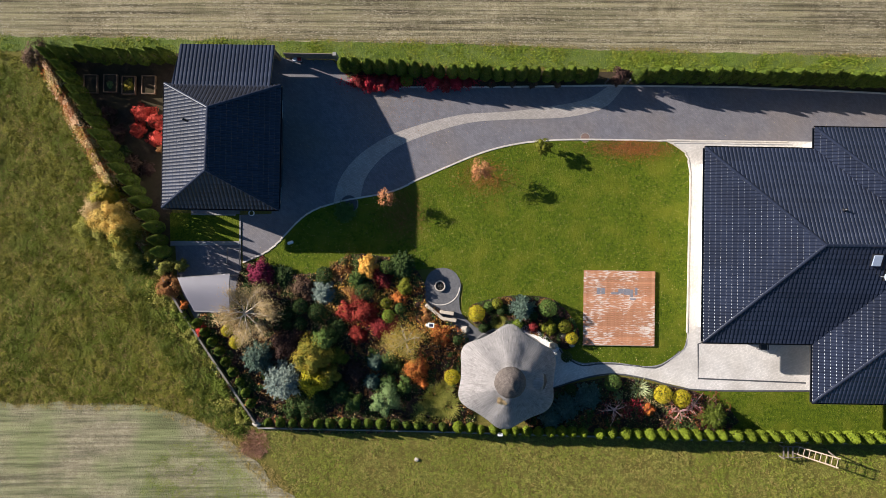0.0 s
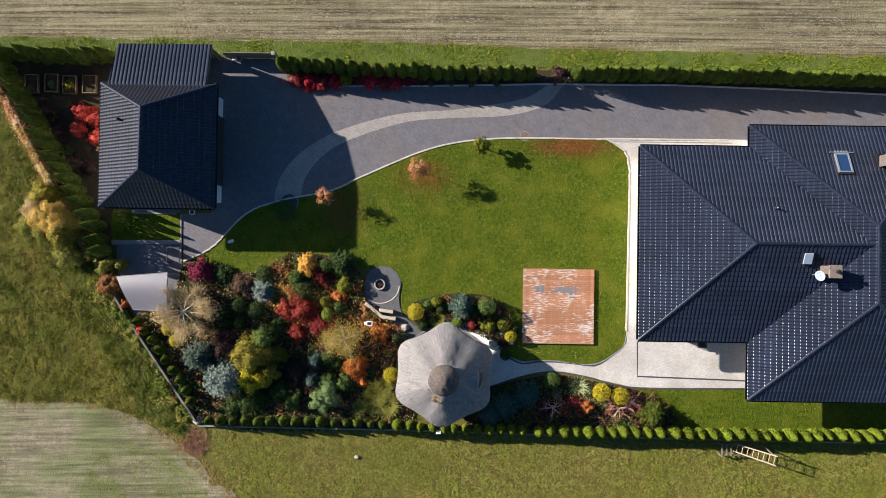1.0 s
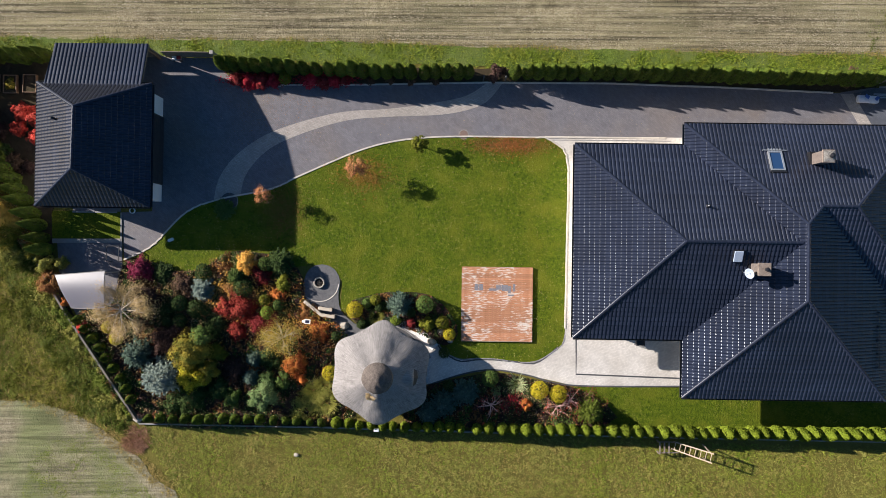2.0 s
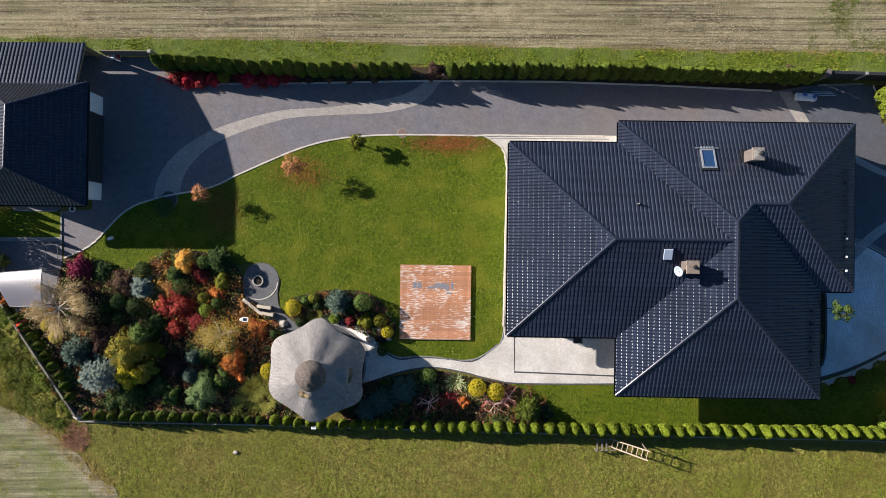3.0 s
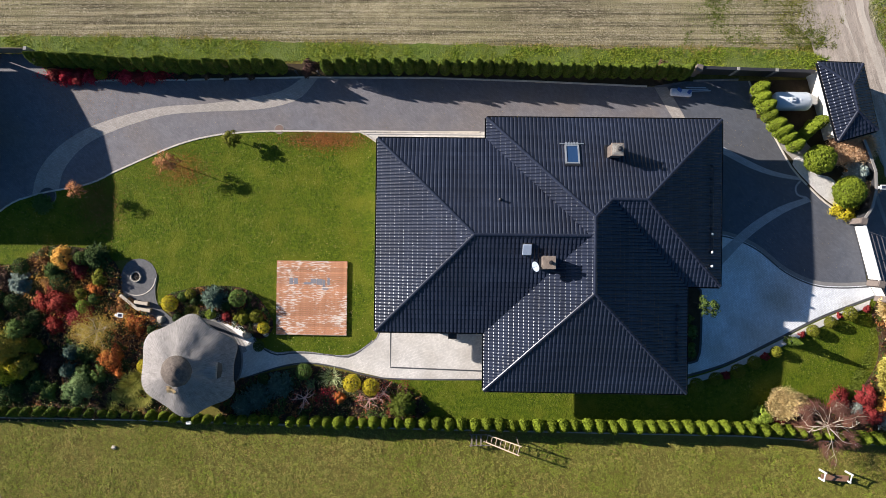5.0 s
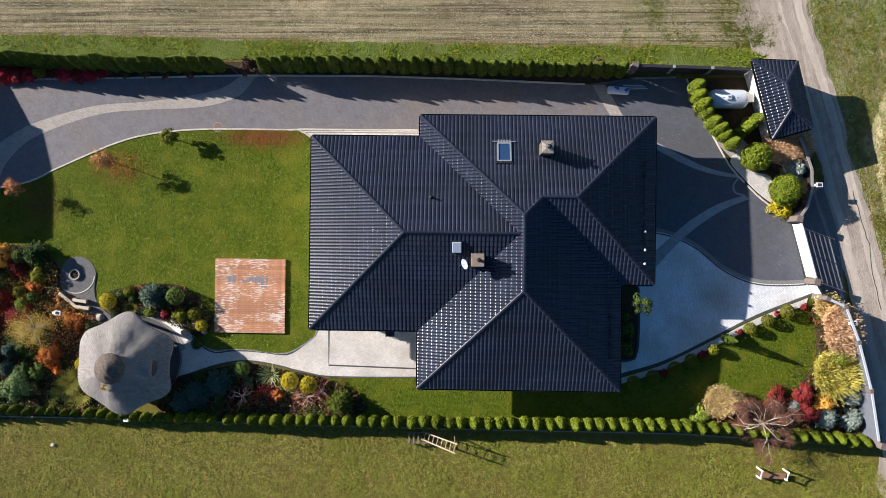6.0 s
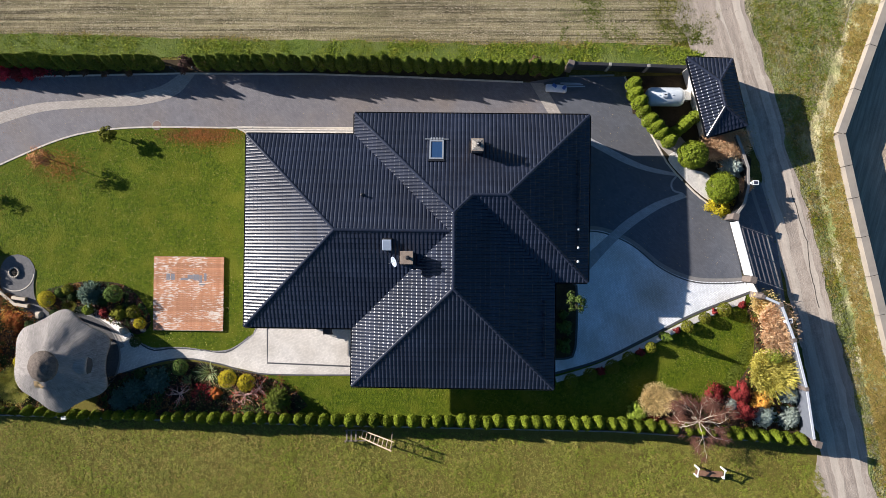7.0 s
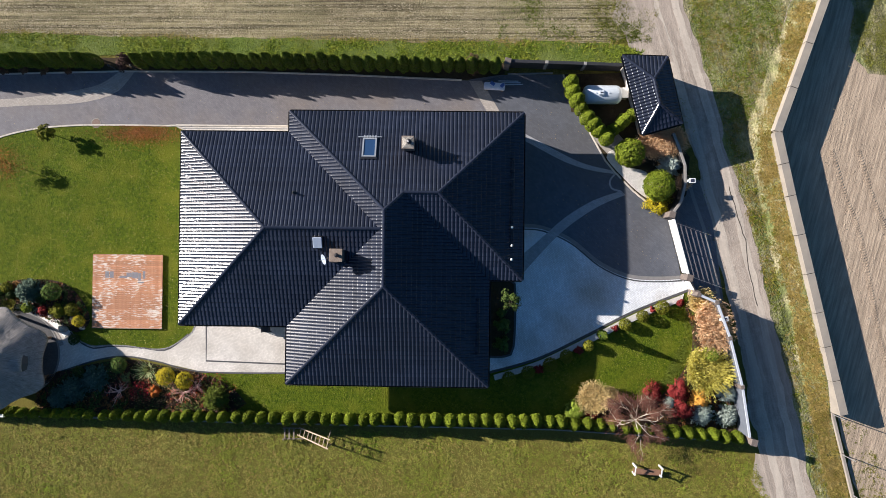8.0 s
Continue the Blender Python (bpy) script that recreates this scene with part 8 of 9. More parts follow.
# garden chair on the terrace under the eave
t = thing("garden_chair", 21.0, -6.1, 0.035, "dark wicker garden chair by the house wall", "chair")
part("seat", bevelled(Mesh().box(-0.28, -0.28, 0.36, 0.28, 0.28, 0.44), 0.03), M_DARK, t)
part("backrest", bevelled(Mesh().box(-0.28, 0.24, 0.442, 0.28, 0.30, 0.9), 0.02), M_DARK, t)
for x in (-0.25, 0.25):
    for y in (-0.25, 0.25):
        part("leg", Mesh().box(x - 0.02, y - 0.02, 0, x + 0.02, y + 0.02, 0.358), M_DARK, t)
    part("armrest", bevelled(Mesh().box(x - 0.03, -0.28, 0.60, x + 0.03, 0.238, 0.64), 0.01), M_DARK, t)

# ---- grass, leaves and pebbles ----
W_MEADOW = [(-32, 12.5), (-26.8, 12.0), (-21.9, 3.4), (-16.9, -5.0), (-12.3, -11.6), (-15.5, -11.7), (-19.2, -10.5), (-32, -10.5)]
S_MEADOW = [(-12.0, -12.2), (0, -12.3), (20, -12.6), (52.4, -13.4), (54.2, -17), (55, -18.5), (-8.2, -18.5)]
L_VERGE = [(46.2, 12.5), (47.0, 10.5), (48.8, 6.5), (49.9, 0), (51.0, -4.9), (52.8, -13.2), (53.6, -16.8), (54.1, -16.8), (53.2, -13.2), (51.5, -4.9), (50.4, 0), (49.3, 6.5), (47.7, 11), (46.6, 13)]
tufts("bed_grass", [(48.5, -4.4), (49.2, -4.6), (48.9, -6.6), (48.4, -8.1), (47.6, -9.5), (46.6, -9.9), (46.9, -9.2), (47.6, -8.1), (48.4, -6.4)], 1500, 0.3, F_LUSH, "tall green grass along the planting bed", thin=0.3, width=0.024, clump=0.5, lean=0.6)
tufts("verge_grass", L_VERGE, 1800, 0.12, F_MEADOW, "sparse green weeds along the wall foot", thin=0.1, width=0.02)
E_VERGE = [(48.3, 15.8), (56.4, 15.4), (53.5, 7.0), (55.5, -1.9), (59, -16.6), (57.2, -16.6), (55.6, -10), (53.7, -2.6), (51.7, 4.7), (50.4, 9.5)]
E_WALLSIDE = [(55.3, 15.8), (56.5, 15.4), (53.55, 7.0), (55.55, -1.9), (59.2, -16.6), (58.0, -16.6), (56.3, -9.5), (54.9, -2.6), (53.2, 4.7), (53.0, 7.5), (54.2, 11)]
E_ROADSIDE = [(48.4, 15.8), (50.3, 9.5), (51.6, 4.7), (53.6, -2.6), (55.6, -10), (57.1, -16.6), (57.9, -16.6), (56.3, -9.8), (54.8, -2.4), (52.9, 4.7), (52.4, 9.5), (52.5, 15.8)]
tufts("meadow_grass", W_MEADOW, 17000, 0.30, F_MEADOW, "tussocky olive-green meadow grass", thin=0.4, clump=0.5, wind=(0.3, -0.4), width=0.026, lean=0.45, swirl=0.5)
tufts("meadow_grass", W_MEADOW, 5000, 0.34, F_DRYGRASS, "dry yellow blades among the meadow grass", thin=-0.1, clump=1.6, wind=(0.5, -0.6), width=0.02)
tufts("meadow_grass", S_MEADOW, 16000, 0.13, F_MEADOW_S, "short yellowing meadow grass", clump=0.6, wind=(0.5, -0.3), width=0.024)
tufts("grass_tussock", W_MEADOW, 4600, 0.36, F_MEADOW, "tall leaning tussocks of olive meadow grass", thin=0.3, clump=0.6, wind=(0.3, -0.4), width=0.028, B=12, spread=0.10, lean=0.4, swirl=0.6)
tufts("grass_tussock", W_MEADOW, 900, 0.34, F_DRYGRASS, "tall dry tussocks in the meadow", thin=0.0, clump=2.1, wind=(0.5, -0.5), width=0.017, B=16, spread=0.1, lean=0.5)
tufts("grass_tussock", S_MEADOW, 2600, 0.2, F_MEADOW_S, "low tussocks of yellowing grass", thin=0.1, clump=1.2, wind=(0.5, -0.4), width=0.026, B=14, spread=0.09, lean=0.6)
tufts("lawn_grass", main_lawn, 5000, 0.085, F_LAWN, "taller tufts in the lawn", z=0.03, width=0.022, clump=0.8, lean=0.9, thin=0.15, B=7, spread=0.06)
tufts("lawn_grass", south_lawn, 4500, 0.055, F_MEADOW_S, "yellowed blades in the lawn", z=0.03, width=0.016, clump=1.5, lean=1.0, thin=0.1)
tufts("lawn_grass", south_lawn, 2600, 0.085, F_LAWN, "taller tufts in the lawn", z=0.03, width=0.022, clump=0.8, lean=0.9, thin=0.15, B=7, spread=0.06)
tufts("meadow_grass", S_MEADOW, 6000, 0.14, F_DRYGRASS, "straw-coloured patches in the short meadow", thin=-0.05, clump=1.7, wind=(0.5, -0.3), width=0.02)
tufts("meadow_grass", S_MEADOW, 9000, 0.12, F_CROP, "fresh green patches in the short meadow", thin=-0.2, clump=2.3, width=0.022)
tufts("verge_grass", E_WALLSIDE, 17000, 0.22, F_DRYGRASS, "dry golden verge grass along the wall", thin=0.45, wind=(0.3, -0.5), width=0.018, clump=0.7, rise=bank_z)
tufts("verge_grass", [(47.9, 17.5), (56.6, 17.5), (56.4, 15.4), (53.5, 7.1), (53.6, 4), (51.8, 4.2), (50.3, 9.5)], 3600, 0.13, F_GREYGRASS, "pale grey-green verge grass beside the lane", thin=0.2, wind=(0.3, -0.5), width=0.018, clump=0.8)
tufts("verge_grass", E_VERGE, 9000, 0.18, F_DRYGRASS, "dry golden verge grass beside the lane", thin=-0.1, wind=(0.3, -0.5), width=0.018, clump=1.3, rise=bank_z)
tufts("grass_tussock", E_WALLSIDE, 900, 0.34, F_DRYGRASS, "tall dry tussocks on the bank", thin=0.1, clump=1.0, wind=(0.3, -0.5), width=0.02, B=14, spread=0.1, lean=0.5, rise=bank_z)
tufts("grass_tussock", E_VERGE, 700, 0.26, F_MEADOW, "green tussocks in the verge", thin=-0.05, clump=1.3, wind=(0.3, -0.4), width=0.02, B=14, spread=0.1, lean=0.6, rise=bank_z)
tufts("verge_grass", E_WALLSIDE, 3500, 0.2, F_MEADOW_S, "green tufts on the bank along the wall", thin=0.0, wind=(0.3, -0.5), width=0.02, clump=1.1, rise=bank_z)
tufts("verge_grass", [(47.9, 17.5), (56.6, 17.5), (56.0, 15.4), (53.0, 7.1), (53.2, 4), (51.8, 4.2), (50.3, 9.5)], 3600, 0.2, F_LUSH, "green patches in the verge beside the lane", thin=-0.12, width=0.026, clump=1.6, wind=(0.3, -0.4))
tufts("verge_grass", [(36, 13.2), (45.2, 13.0), (45.6, 18), (36, 18.3)], 2600, 0.16, F_LUSH, "green weeds spreading at the end of the field", thin=-0.22, width=0.026, clump=1.5)
tufts("verge_grass", E_ROADSIDE, 5000, 0.12, F_MEADOW, "green weeds beside the lane", thin=0.2, width=0.022, clump=0.7)
tufts("verge_grass", [(37, 13.3), (45.7, 13.2), (46.2, 18), (40, 18.3)], 2600, 0.1, F_MEADOW_S, "thin green grass coming up at the end of the field", thin=-0.05, clump=1.4, width=0.02)
tufts("verge_grass", [(43.5, 13), (46, 13), (47, 17), (40, 18)], 1500, 0.2, F_MEADOW, "weeds at the field corner", width=0.022)
tufts("verge_grass", [(58.7, -11.6), (60.2, -11.8), (62.5, -18), (60.2, -18)], 1600, 0.12, F_MEADOW, "thin weeds on the sand behind the low wall", thin=0.0, width=0.02)
tufts("verge_grass", [(59.4, 16), (59.0, 13.2), (60.4, 11.2), (63, 10.8), (63, 16)], 5000, 0.13, F_MEADOW_S, "thin olive grass on the sand yard", width=0.02)
SW_EDGE = [(-32, -10.1), (-19.2, -10.1), (-15.0, -11.2), (-12.5, -13.2), (-8.8, -16.8), (-9.6, -17.2), (-13.3, -14.1), (-15.6, -12.3), (-19.4, -11.0), (-32, -11.0)]
tufts("verge_grass", SW_EDGE, 8000, 0.22, F_DRYGRASS, "dry straw weeds along the field edge", thin=0.1, wind=(0.4, -0.5), width=0.02, clump=0.5)
tufts("weeds", ragged([(-12.6, -12.2), (-11.4, -12.3), (-11.0, -13.4), (-11.9, -14.3), (-13.0, -13.6)], 0.2, 0.4), 330, 0.4, F_SALMON, "reddish dry weeds at the wall corner", thin=0.2, width=0.018, clump=0.5, category="weeds")
WALL_FOOT = [(-22.5, 3.4), (-17.2, -5.2), (-12.6, -11.6), (-12.0, -13.2), (-14.4, -11.6), (-18.6, -5.0), (-23.5, 3.4)]
tufts("verge_grass", [(-24.5, 3.4), (-17.2, -5.2), (-12.6, -11.6), (-12.6, -12.8), (-15.6, -11.4), (-19.8, -5.0)], 7500, 0.5, F_LUSH, "lush green weeds along the wall foot", thin=0.3, wind=(0.2, -0.3), width=0.032, clump=0.7, lean=0.4, swirl=0.8)
tufts("verge_grass", [(-21.9, 3.7), (-16.8, -4.7), (-12.0, -11.6), (-12.5, -11.9), (-17.5, -5.0), (-22.5, 3.5)], 1100, 0.55, F_GRASSY, "tall weeds leaning over the boundary wall", thin=0.15, wind=(0.45, 0.15), width=0.02, clump=0.8, B=9, spread=0.1, lean=0.5)
tufts("verge_grass", WALL_FOOT, 2600, 0.4, F_DRYGRASS, "tall dry weeds at the wall foot", thin=0.1, wind=(0.4, -0.6), width=0.016, clump=0.8)
tufts("verge_grass", [(-30, 13.2), (0, 13.2), (15, 12.95), (30, 12.8), (43.5, 12.65), (44, 13.2), (30, 13.2), (15, 13.35), (0, 13.7), (-30, 13.8)], 4500, 0.16, F_DRYGRASS, "dry golden grass along the field edge", width=0.02, thin=0.2, clump=0.7, wind=(0.4, -0.4))
tufts("crop_leaves", crop, 13000, 0.22, F_CROP, "lush green leafy plants along the field", width=0.032, category="crop", lean=0.9)
tufts("lawn_grass", main_lawn, 15000, 0.065, F_LAWN, "short lawn grass", z=0.03, width=0.02, clump=0.45, lean=1.0, thin=0.15)
tufts("lawn_grass", south_lawn, 9000, 0.06, F_LAWN, "short lawn grass", z=0.028, width=0.018, clump=0.45, lean=1.0, thin=0.15)
tufts("field_weeds", [(-19, -13.6), (-15.2, -12.6), (-10.2, -17.4), (-20, -19)], 8000, 0.08, F_CROP, "green seedlings on the tilled field", width=0.02)
litter("fallen_leaves", main_lawn, 3400, 0.028, F_STRAW, "pale fallen leaves scattered on the lawn", 0.06)
litter("fallen_leaves", main_lawn, 900, 0.036, F_ORANGE, "copper leaves fallen under a young maple", 0.06, centre=(2.7, 4.6), spread=(0.9, 0.6))
litter("fallen_leaves", main_lawn, 900, 0.036, F_RUST, "brown leaves fallen under a young maple", 0.06, centre=(2.9, 4.5), spread=(1.1, 0.7))
litter("fallen_leaves", main_lawn, 2400, 0.035, F_RUST, "rusty leaves fallen on the lawn", 0.06, centre=(-2.7, 2.2), spread=(0.8, 1.0))
litter("fallen_leaves", main_lawn, 2600, 0.035, F_RUST, "rusty leaves along the lawn edge", 0.06, centre=(12.3, 6.75), spread=(1.5, 0.35))
litter("fallen_leaves", main_lawn, 1500, 0.033, F_ORANGE, "orange leaves along the lawn edge", 0.06, centre=(12.4, 6.7), spread=(1.2, 0.4))
litter("fallen_leaves", drive, 1500, 0.02, F_TAN, "pale leaves scattered over the driveway", 0.03)
litter("fallen_leaves", drive, 1300, 0.024, F_RUST, "brown leaves blown over the driveway", 0.03, centre=(-3, 9.6), spread=1.9)
litter("fallen_leaves", None, 2600, 0.06, F_RED, "scarlet leaves under the burning bushes", 0.06, 0.35, centre=(-4.5, 10.75), spread=(0.85, 0.2))
litter("fallen_leaves", None, 1800, 0.06, F_RED, "scarlet leaves under the burning bushes", 0.06, 0.35, centre=(0.2, 10.85), spread=(0.9, 0.2))
litter("fallen_leaves", BED1, 1700, 0.05, F_APRICOT, "yellow-orange leaves lying among the shrubs", 0.1, 0.35, centre=(-4.6, -3.6), spread=(2.0, 1.3))
litter("fallen_leaves", BED1, 900, 0.05, F_ORANGE, "orange leaves lying among the shrubs", 0.1, 0.4, centre=(-0.2, -5.6), spread=(1.3, 1.0))
litter("fallen_leaves", BED1, 2600, 0.05, F_TAN, "tan leaves lying among the shrubs", 0.1, 0.3, centre=(-9.5, -4.5), spread=(2.2, 1.8))
litter("fallen_leaves", BED1, 5500, 0.05, F_RUST, "brown and orange leaves covering the bed", 0.06)
litter("fallen_leaves", BED1, 1200, 0.05, F_ORANGE, "orange maple leaves on the bed", 0.07, centre=(-2.2, -4.2), spread=1.7)
for bed, count in ((BED1, 60000), (BED2, 9000), (BED3, 14000), (SE_BED, 14000)):
    P = rng.uniform(np.min(bed, 0), np.max(bed, 0), (count, 2))
    P = P[inside(P, bed)]
    k = np.array([noise.noise((x * 0.8, y * 0.8, 5.5)) + 0.5 * noise.noise((x * 2.5, y * 2.5, 1.1)) for x, y in P])
    for lo, hi, mt, lb in ((-9, -0.12, F_DARKGREEN, "dark-green ground cover between the shrubs"), (-0.12, 0.12, F_PURPLE, "dark twiggy undergrowth between the shrubs"), (0.12, 0.3, F_RUST, "rusty undergrowth between the shrubs"), (0.3, 9, F_GREEN, "green ground cover between the shrubs")):
        Q = P[(k >= lo) & (k < hi)][:count // 6]
        kk = np.abs(np.sin(Q[:, 0] * 3.1) * np.cos(Q[:, 1] * 2.7))
        me = leaves("ground_cover", np.c_[Q, 0.08 + kk * rng.uniform(0.1, 0.5, len(Q))], unit(np.c_[rng.normal(size=(len(Q), 2)) * 0.6, np.ones(len(Q))]), rng.uniform(0.04, 0.085, len(Q)), 0.5, mt)
        tagged(new("ground_cover", me), lb, "ground cover", kind="stuff")
litter("fallen_leaves", BED1, 900, 0.05, F_APRICOT, "orange-yellow leaves lying on the bed", 0.2, 0.3, centre=(-6.1, -3.4), spread=0.8)
litter("fallen_leaves", BED1, 700, 0.045, F_APRICOT, "orange leaves lying under a birch", 0.15, 0.3, centre=(-0.6, -5.1), spread=0.8)
# leafy weeds that crowd the outer side of the boundary wall
for mt, lb, k0 in ((F_LUSH, "lush green nettles crowding the boundary wall", 1.0), (F_GRASSY, "yellow-green leafy weeds by the boundary wall", 5.0)):
    f = rng.uniform(0, 1, 9000)
    off = np.abs(rng.normal(size=9000)) * 0.75
    a, b = np.array((-20.2, 1.0)), np.array((-12.2, -11.7))
    q = a + (b - a) * f[:, None] - off[:, None] * np.array((0.846, 0.533))
    k = np.array([noise.noise((x * 0.7 + k0, y * 0.7, k0)) + 0.5 * noise.noise((x * 2.1, y * 2.1, k0)) for x, y in q])
    q, off, k = q[k > 0.08], off[k > 0.08], k[k > 0.08]
    z = np.clip(0.25 + 0.9 * k - off * 0.22, 0.06, 0.9) * rng.uniform(0.5, 1.0, len(q))
    me = leaves("weeds", np.c_[q, z], unit(np.c_[rng.normal(size=(len(q), 2)) * 0.6, np.ones(len(q))]), rng.uniform(0.05, 0.1, len(q)), 0.45, mt)
    tagged(new("weeds", me), lb, "weeds", kind="stuff")
# creepers over the boundary wall
wa, wb = np.array((-26.4, 12.0)), np.array((-19.2, -0.7))
for mt, lb, k0 in ((F_GOLD, "yellow-green creeper draped over the boundary wall", 12.0), (F_PEACH, "pinkish dry creeper on the boundary wall", 15.0), (F_ORANGE, "orange creeper draped over the boundary wall", 0.0), (F_RUST, "rusty creeper draped over the boundary wall", 3.0), (F_RUST, "reddish-brown creeper on the boundary wall", 6.0), (F_STRAW, "yellowed creeper on the boundary wall", 9.0)):
    t = thing("creeper", -23.1, 6.2, 0.0, lb, "creeper", "creepers on the boundary wall")
    f = rng.uniform(0, 1, 7000)
    side = rng.normal(size=7000) * 0.27 - 0.05
    q = wa + (wb - wa) * f[:, None] + side[:, None] * np.array((0.87, 0.49))
    keep = np.array([noise.noise((x * 0.8 + k0, y * 0.8, k0)) for x, y in q]) > 0.06
    q, side = q[keep], side[keep]
    z = np.clip(0.66 - np.maximum(np.abs(side) - 0.14, 0) * 1.3, 0.05, 1) + rng.uniform(0, 0.1, len(q))
    part("leaf_mat", leaves("leaf_mat", np.c_[q[:, 0] + 23.1, q[:, 1] - 6.2, z], unit(np.c_[rng.normal(size=(len(q), 2)) * 0.5, np.ones(len(q))]), rng.uniform(0.035, 0.075, len(q)), 0.6, mt), mt, t)
litter("fallen_leaves", BED3, 1500, 0.05, F_RUST, "rusty leaves on the bed", 0.06, 0.2)
litter("fallen_leaves", BED3, 1500, 0.05, F_TAN, "tan leaves on the bed", 0.06, 0.2, centre=(14.5, -10.2), spread=(2.4, 0.7))
litter("fallen_leaves", BED1, 3500, 0.045, F_TAN, "tan leaves among the shrubs", 0.06, 0.35)
litter("fallen_leaves", SE_BED, 500, 0.05, F_RUST, "rusty leaves on the corner bed", 0.06)
litter("pebbles", PEBBLE, 2600, 0.03, M_PEBBLE, "loose white pebbles", 0.07, 0.04)
litter("pebbles", curve([(36.0, -9.0), (38.9, -8.05), (42.2, -6.4), (45.1, -4.9), (48.4, -3.5)], 0.5) + curve([(48.3, -3.95), (45.3, -5.25), (42.4, -6.75), (39.0, -8.4), (36.1, -9.35)], 0.5), 1500, 0.03, M_PEBBLE, "loose white pebbles along the forecourt", 0.09, 0.03)
litter("lane_stones", ROAD_L[6:40] + ROAD_R[6:40][::-1], 900, 0.035, M_STONE, "loose stones on the dirt lane", 0.03, 0.03)
P = np.c_[rng.uniform(-32, 46, 60000), rng.uniform(13.2, 18.6, 60000)]
P[:, 1] = np.round(P[:, 1] / 0.21) * 0.21 + rng.normal(size=60000) * 0.035
P = P[inside(P, FIELD_N)]
k = np.array([noise.noise((x * 0.35, y * 1.5, 1.7)) for x, y in P])
P = P[k + rng.uniform(-0.4, 0.4, len(P)) > -0.05][:26000]
n = len(P)
way = unit(np.c_[rng.choice([-1.0, 1.0], n) * 1.6, rng.normal(size=n) * 0.5, rng.uniform(0.2, 0.9, n)])
tagged(new("field_straw", blades("field_straw", np.c_[P, np.full(n, 0.03)], way, rng.uniform(0.08, 0.2, n), np.full(n, 0.013), 0.3, F_STUBBLE, 2)), "bleached stubble and straw lying in rows", "straw", kind="stuff")

NF = [(-30, 13.7), (44, 13.4), (45.3, 18.5), (-30, 18.5)]
SWF = [(-32, -11.2), (-19.4, -11.2), (-16.0, -12.5), (-10.6, -17), (-10, -19), (-32, -19)]
clods("field_clods", NF, 12000, 0.042, M_FIELD, "pale clods of earth on the field")
clods("field_clods", NF, 4000, 0.035, F_STUBBLE, "bleached crumbs of straw and earth")
clods("field_clods", SWF, 5000, 0.03, M_FIELD2, "pale clods of earth on the tilled field")
clods("sand_lumps", [(57.5, 10), (62, 10.5), (64, -18), (61.5, -18), (58.5, -4), (57, 2)], 1500, 0.035, M_SAND, "lumps of pushed-up sand")
clods("lane_stones", ROAD_L[6:40] + ROAD_R[6:40][::-1], 2500, 0.03, M_DIRT, "crumbs of earth on the dirt lane", 0.025)

# tyre treads pressed into the sand
for off in (0.0, 1.75):
    tr = Mesh()
    line = curve([(57.9 + off, 6.0), (58.85 + off, 2.95), (59.41 + off, 1.59), (59.9 + off, -0.05), (60.6 + off, -3.46), (61.03 + off, -5.77), (62.2 + off, -11.0), (63.9 + off, -17.5)], 0.17)
    for p, q in zip(line[:-1], line[1:]):
        w = math.atan2(q[1] - p[1], q[0] - p[0])
        for k in (-1, 1):
            tr.box(-0.03, 0.01 if k > 0 else -0.17, -0.02, 0.03, 0.17 if k > 0 else -0.01, 0.045, pose(p[0], p[1], 0.0, 0, 0, math.degrees(w) + 28 * k))
    tagged(part("tyre_track", tr, M_SAND), "tyre tread pressed into the sand", "tyre track", kind="stuff")

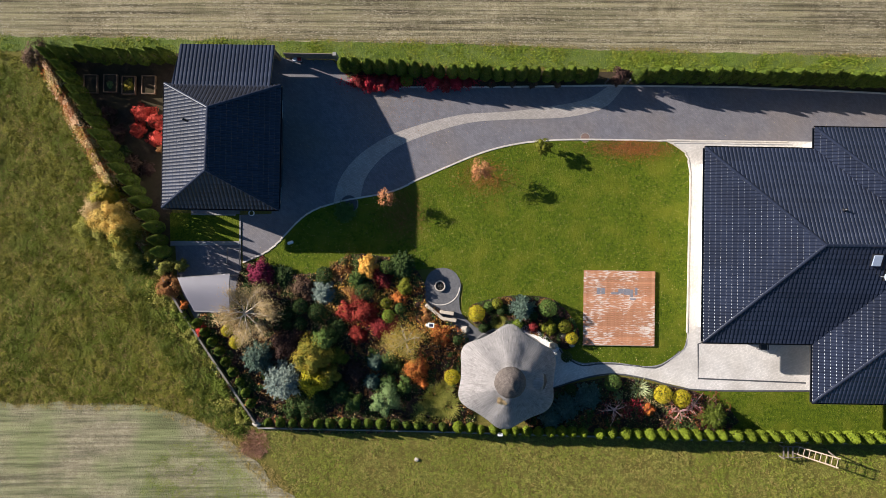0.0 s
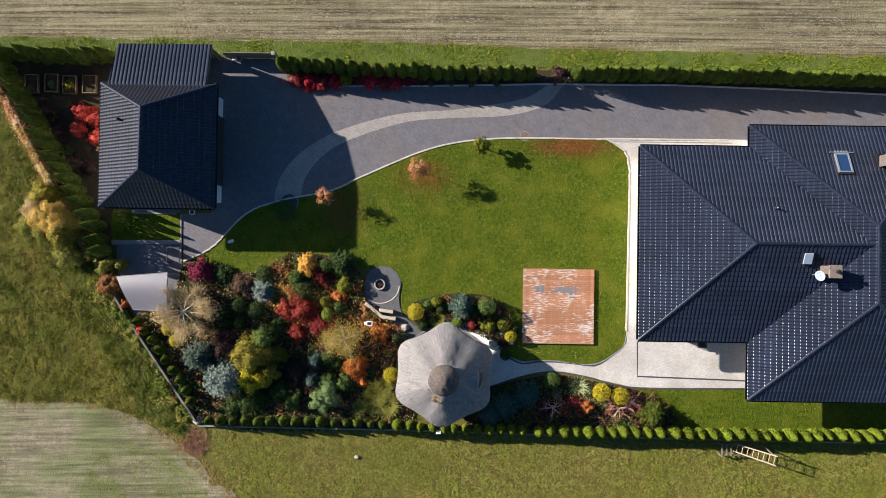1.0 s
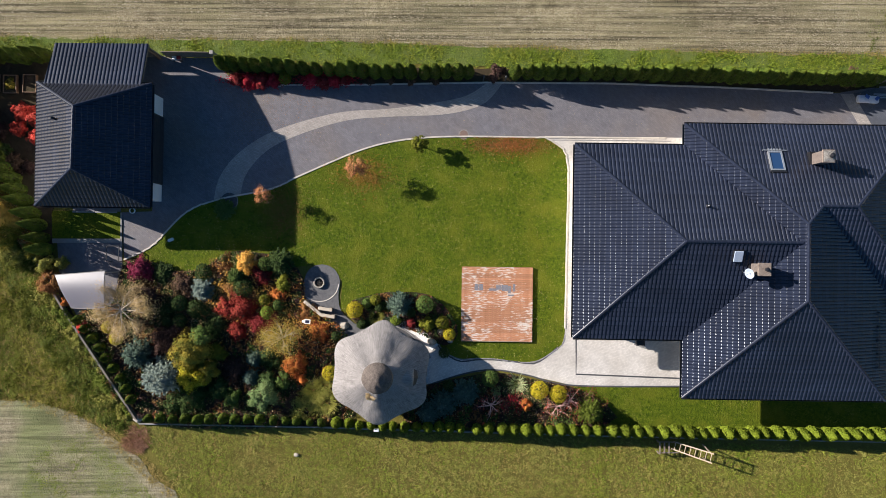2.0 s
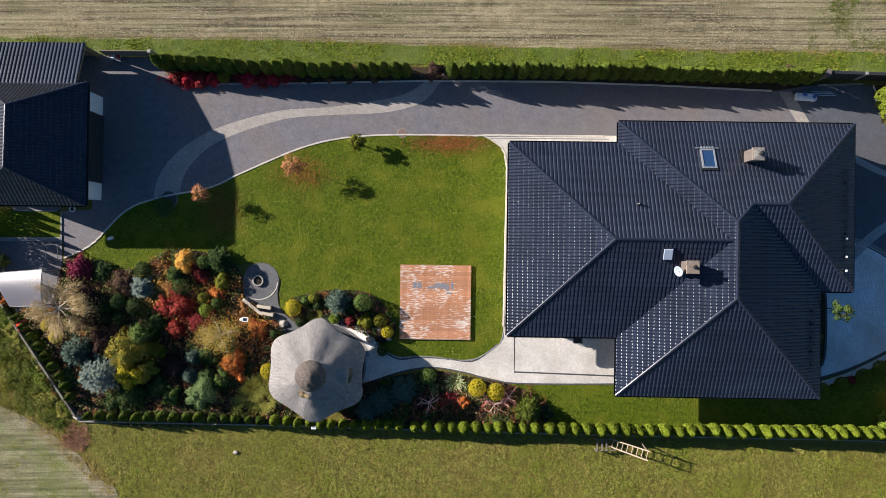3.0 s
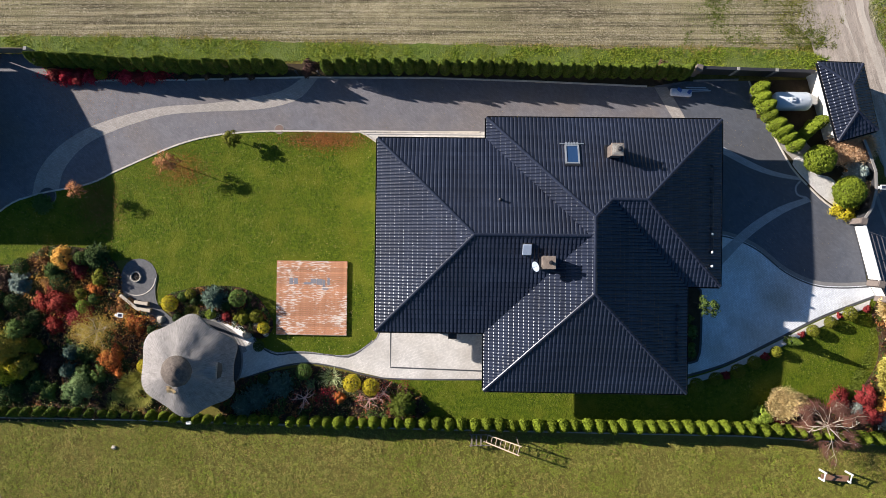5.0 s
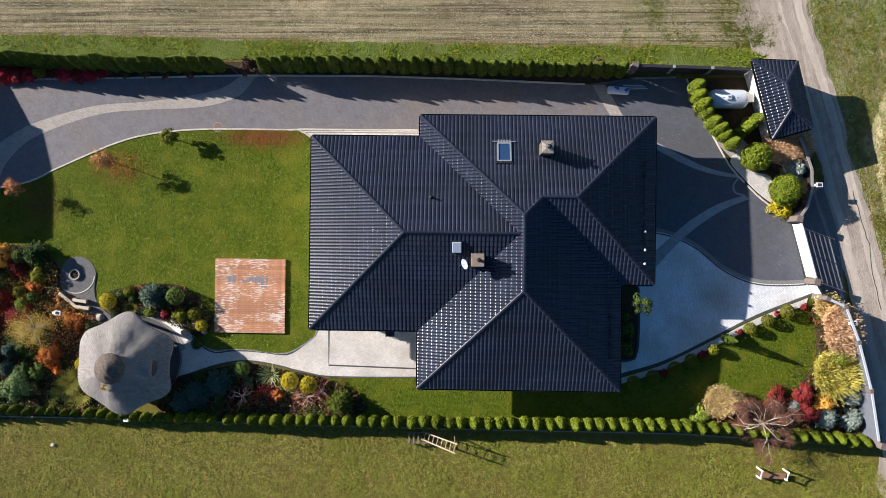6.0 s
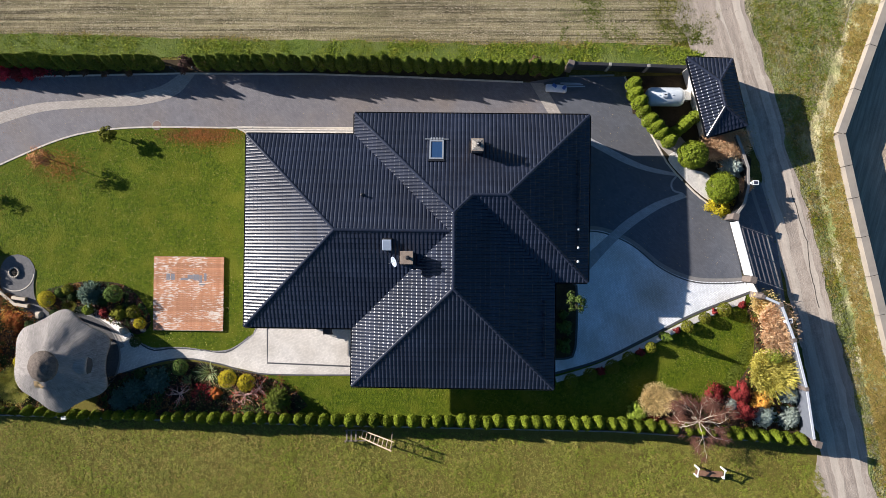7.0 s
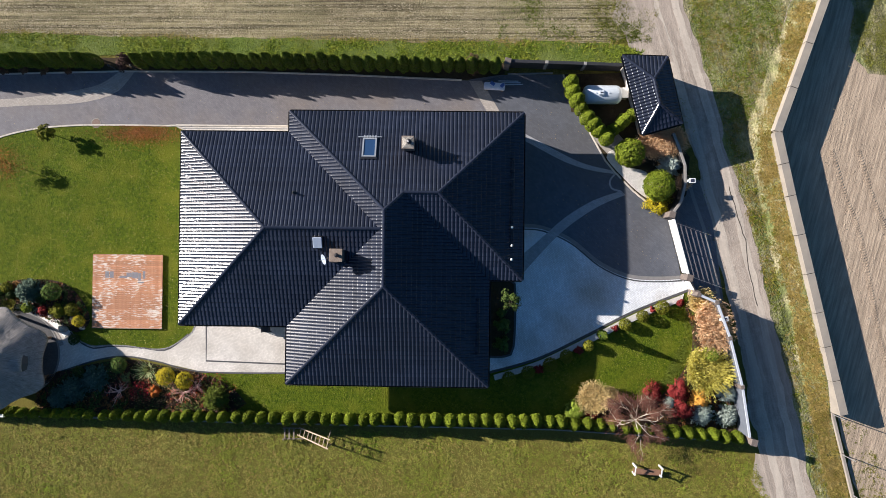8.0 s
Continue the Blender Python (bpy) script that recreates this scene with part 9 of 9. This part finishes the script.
# ---- kerb stones, one by one ----
ks = bevelled(Mesh().box(-0.243, -0.055, -0.1, 0.243, 0.055, 0.075), 0.012)
KS = bpy.data.meshes.new("kerb_stone")
ks.to_mesh(KS)
ks.free()
KS.materials.append(M_KERB)
KD = KS.copy()
KD.materials.clear()
KD.materials.append(M_KERB_DARK)


nk = bevelled(Mesh().box(-0.098, -0.04, -0.1, 0.098, 0.04, 0.05), 0.012)
KN = bpy.data.meshes.new("kerb_stone")
nk.to_mesh(KN)
nk.free()
KN.materials.append(M_KERB_DARK)


def kerb(line, data, label, step=0.494):
    top = tagged(new("kerb"), label, "kerb", kind="structure")
    line = [Vector((*p[:2], 0)) for p in line]
    acc, i = 0.0, 0
    pos = []
    for a, b in zip(line[:-1], line[1:]):
        d = (b - a).length
        while acc <= d:
            pos.append((a.lerp(b, acc / d), b - a))
            acc += step
        acc -= d
    for p, d in pos[:-1]:
        d = d.normalized()
        o = part("kerb_stone", data, None, top)
        m = Matrix.Translation(p + d * step / 2) @ Matrix.Rotation(math.atan2(d.y, d.x) + rng.normal() * 0.008, 4, "Z")
        m.translation.z = rng.normal() * 0.004
        o.matrix_basis = m
    return top


kerb(KERB_S, KS, "curving kerb of pale stones along the lawn")
kerb(curve(LAWN_E[:5], 0.4), KS, "kerb of pale stones between lawn and path")
kerb(curve(LAWN_E[4:], 0.2), KN, "dark kerb between lawn and garden path", 0.2)
kerb(KERB_N, KS, "straight pale kerb under the hedge")
kerb(KERB_E, KS, "pale kerb along the east bed")
kerb(curve([(44.4, 3.85), (45.22, 3.07), (46.84, 1.82), (47.2, 1.65)], 0.3), KS, "pale kerb round the pebble bed")
kerb([(-13.35, 1.9), (-13.3, -1.3)], KD, "grey kerb beside the yard")
kerb([(14.25, 7.25), (23.0, 7.30)], KS, "pale kerb line beside the house")
kerb([(-16.6, 1.9), (-13.4, 1.9)], KD, "grey kerb along the garage")
kerb([(36.7, 10.85), (39.8, 10.95)], KD, "grey kerb in front of the panel fence")
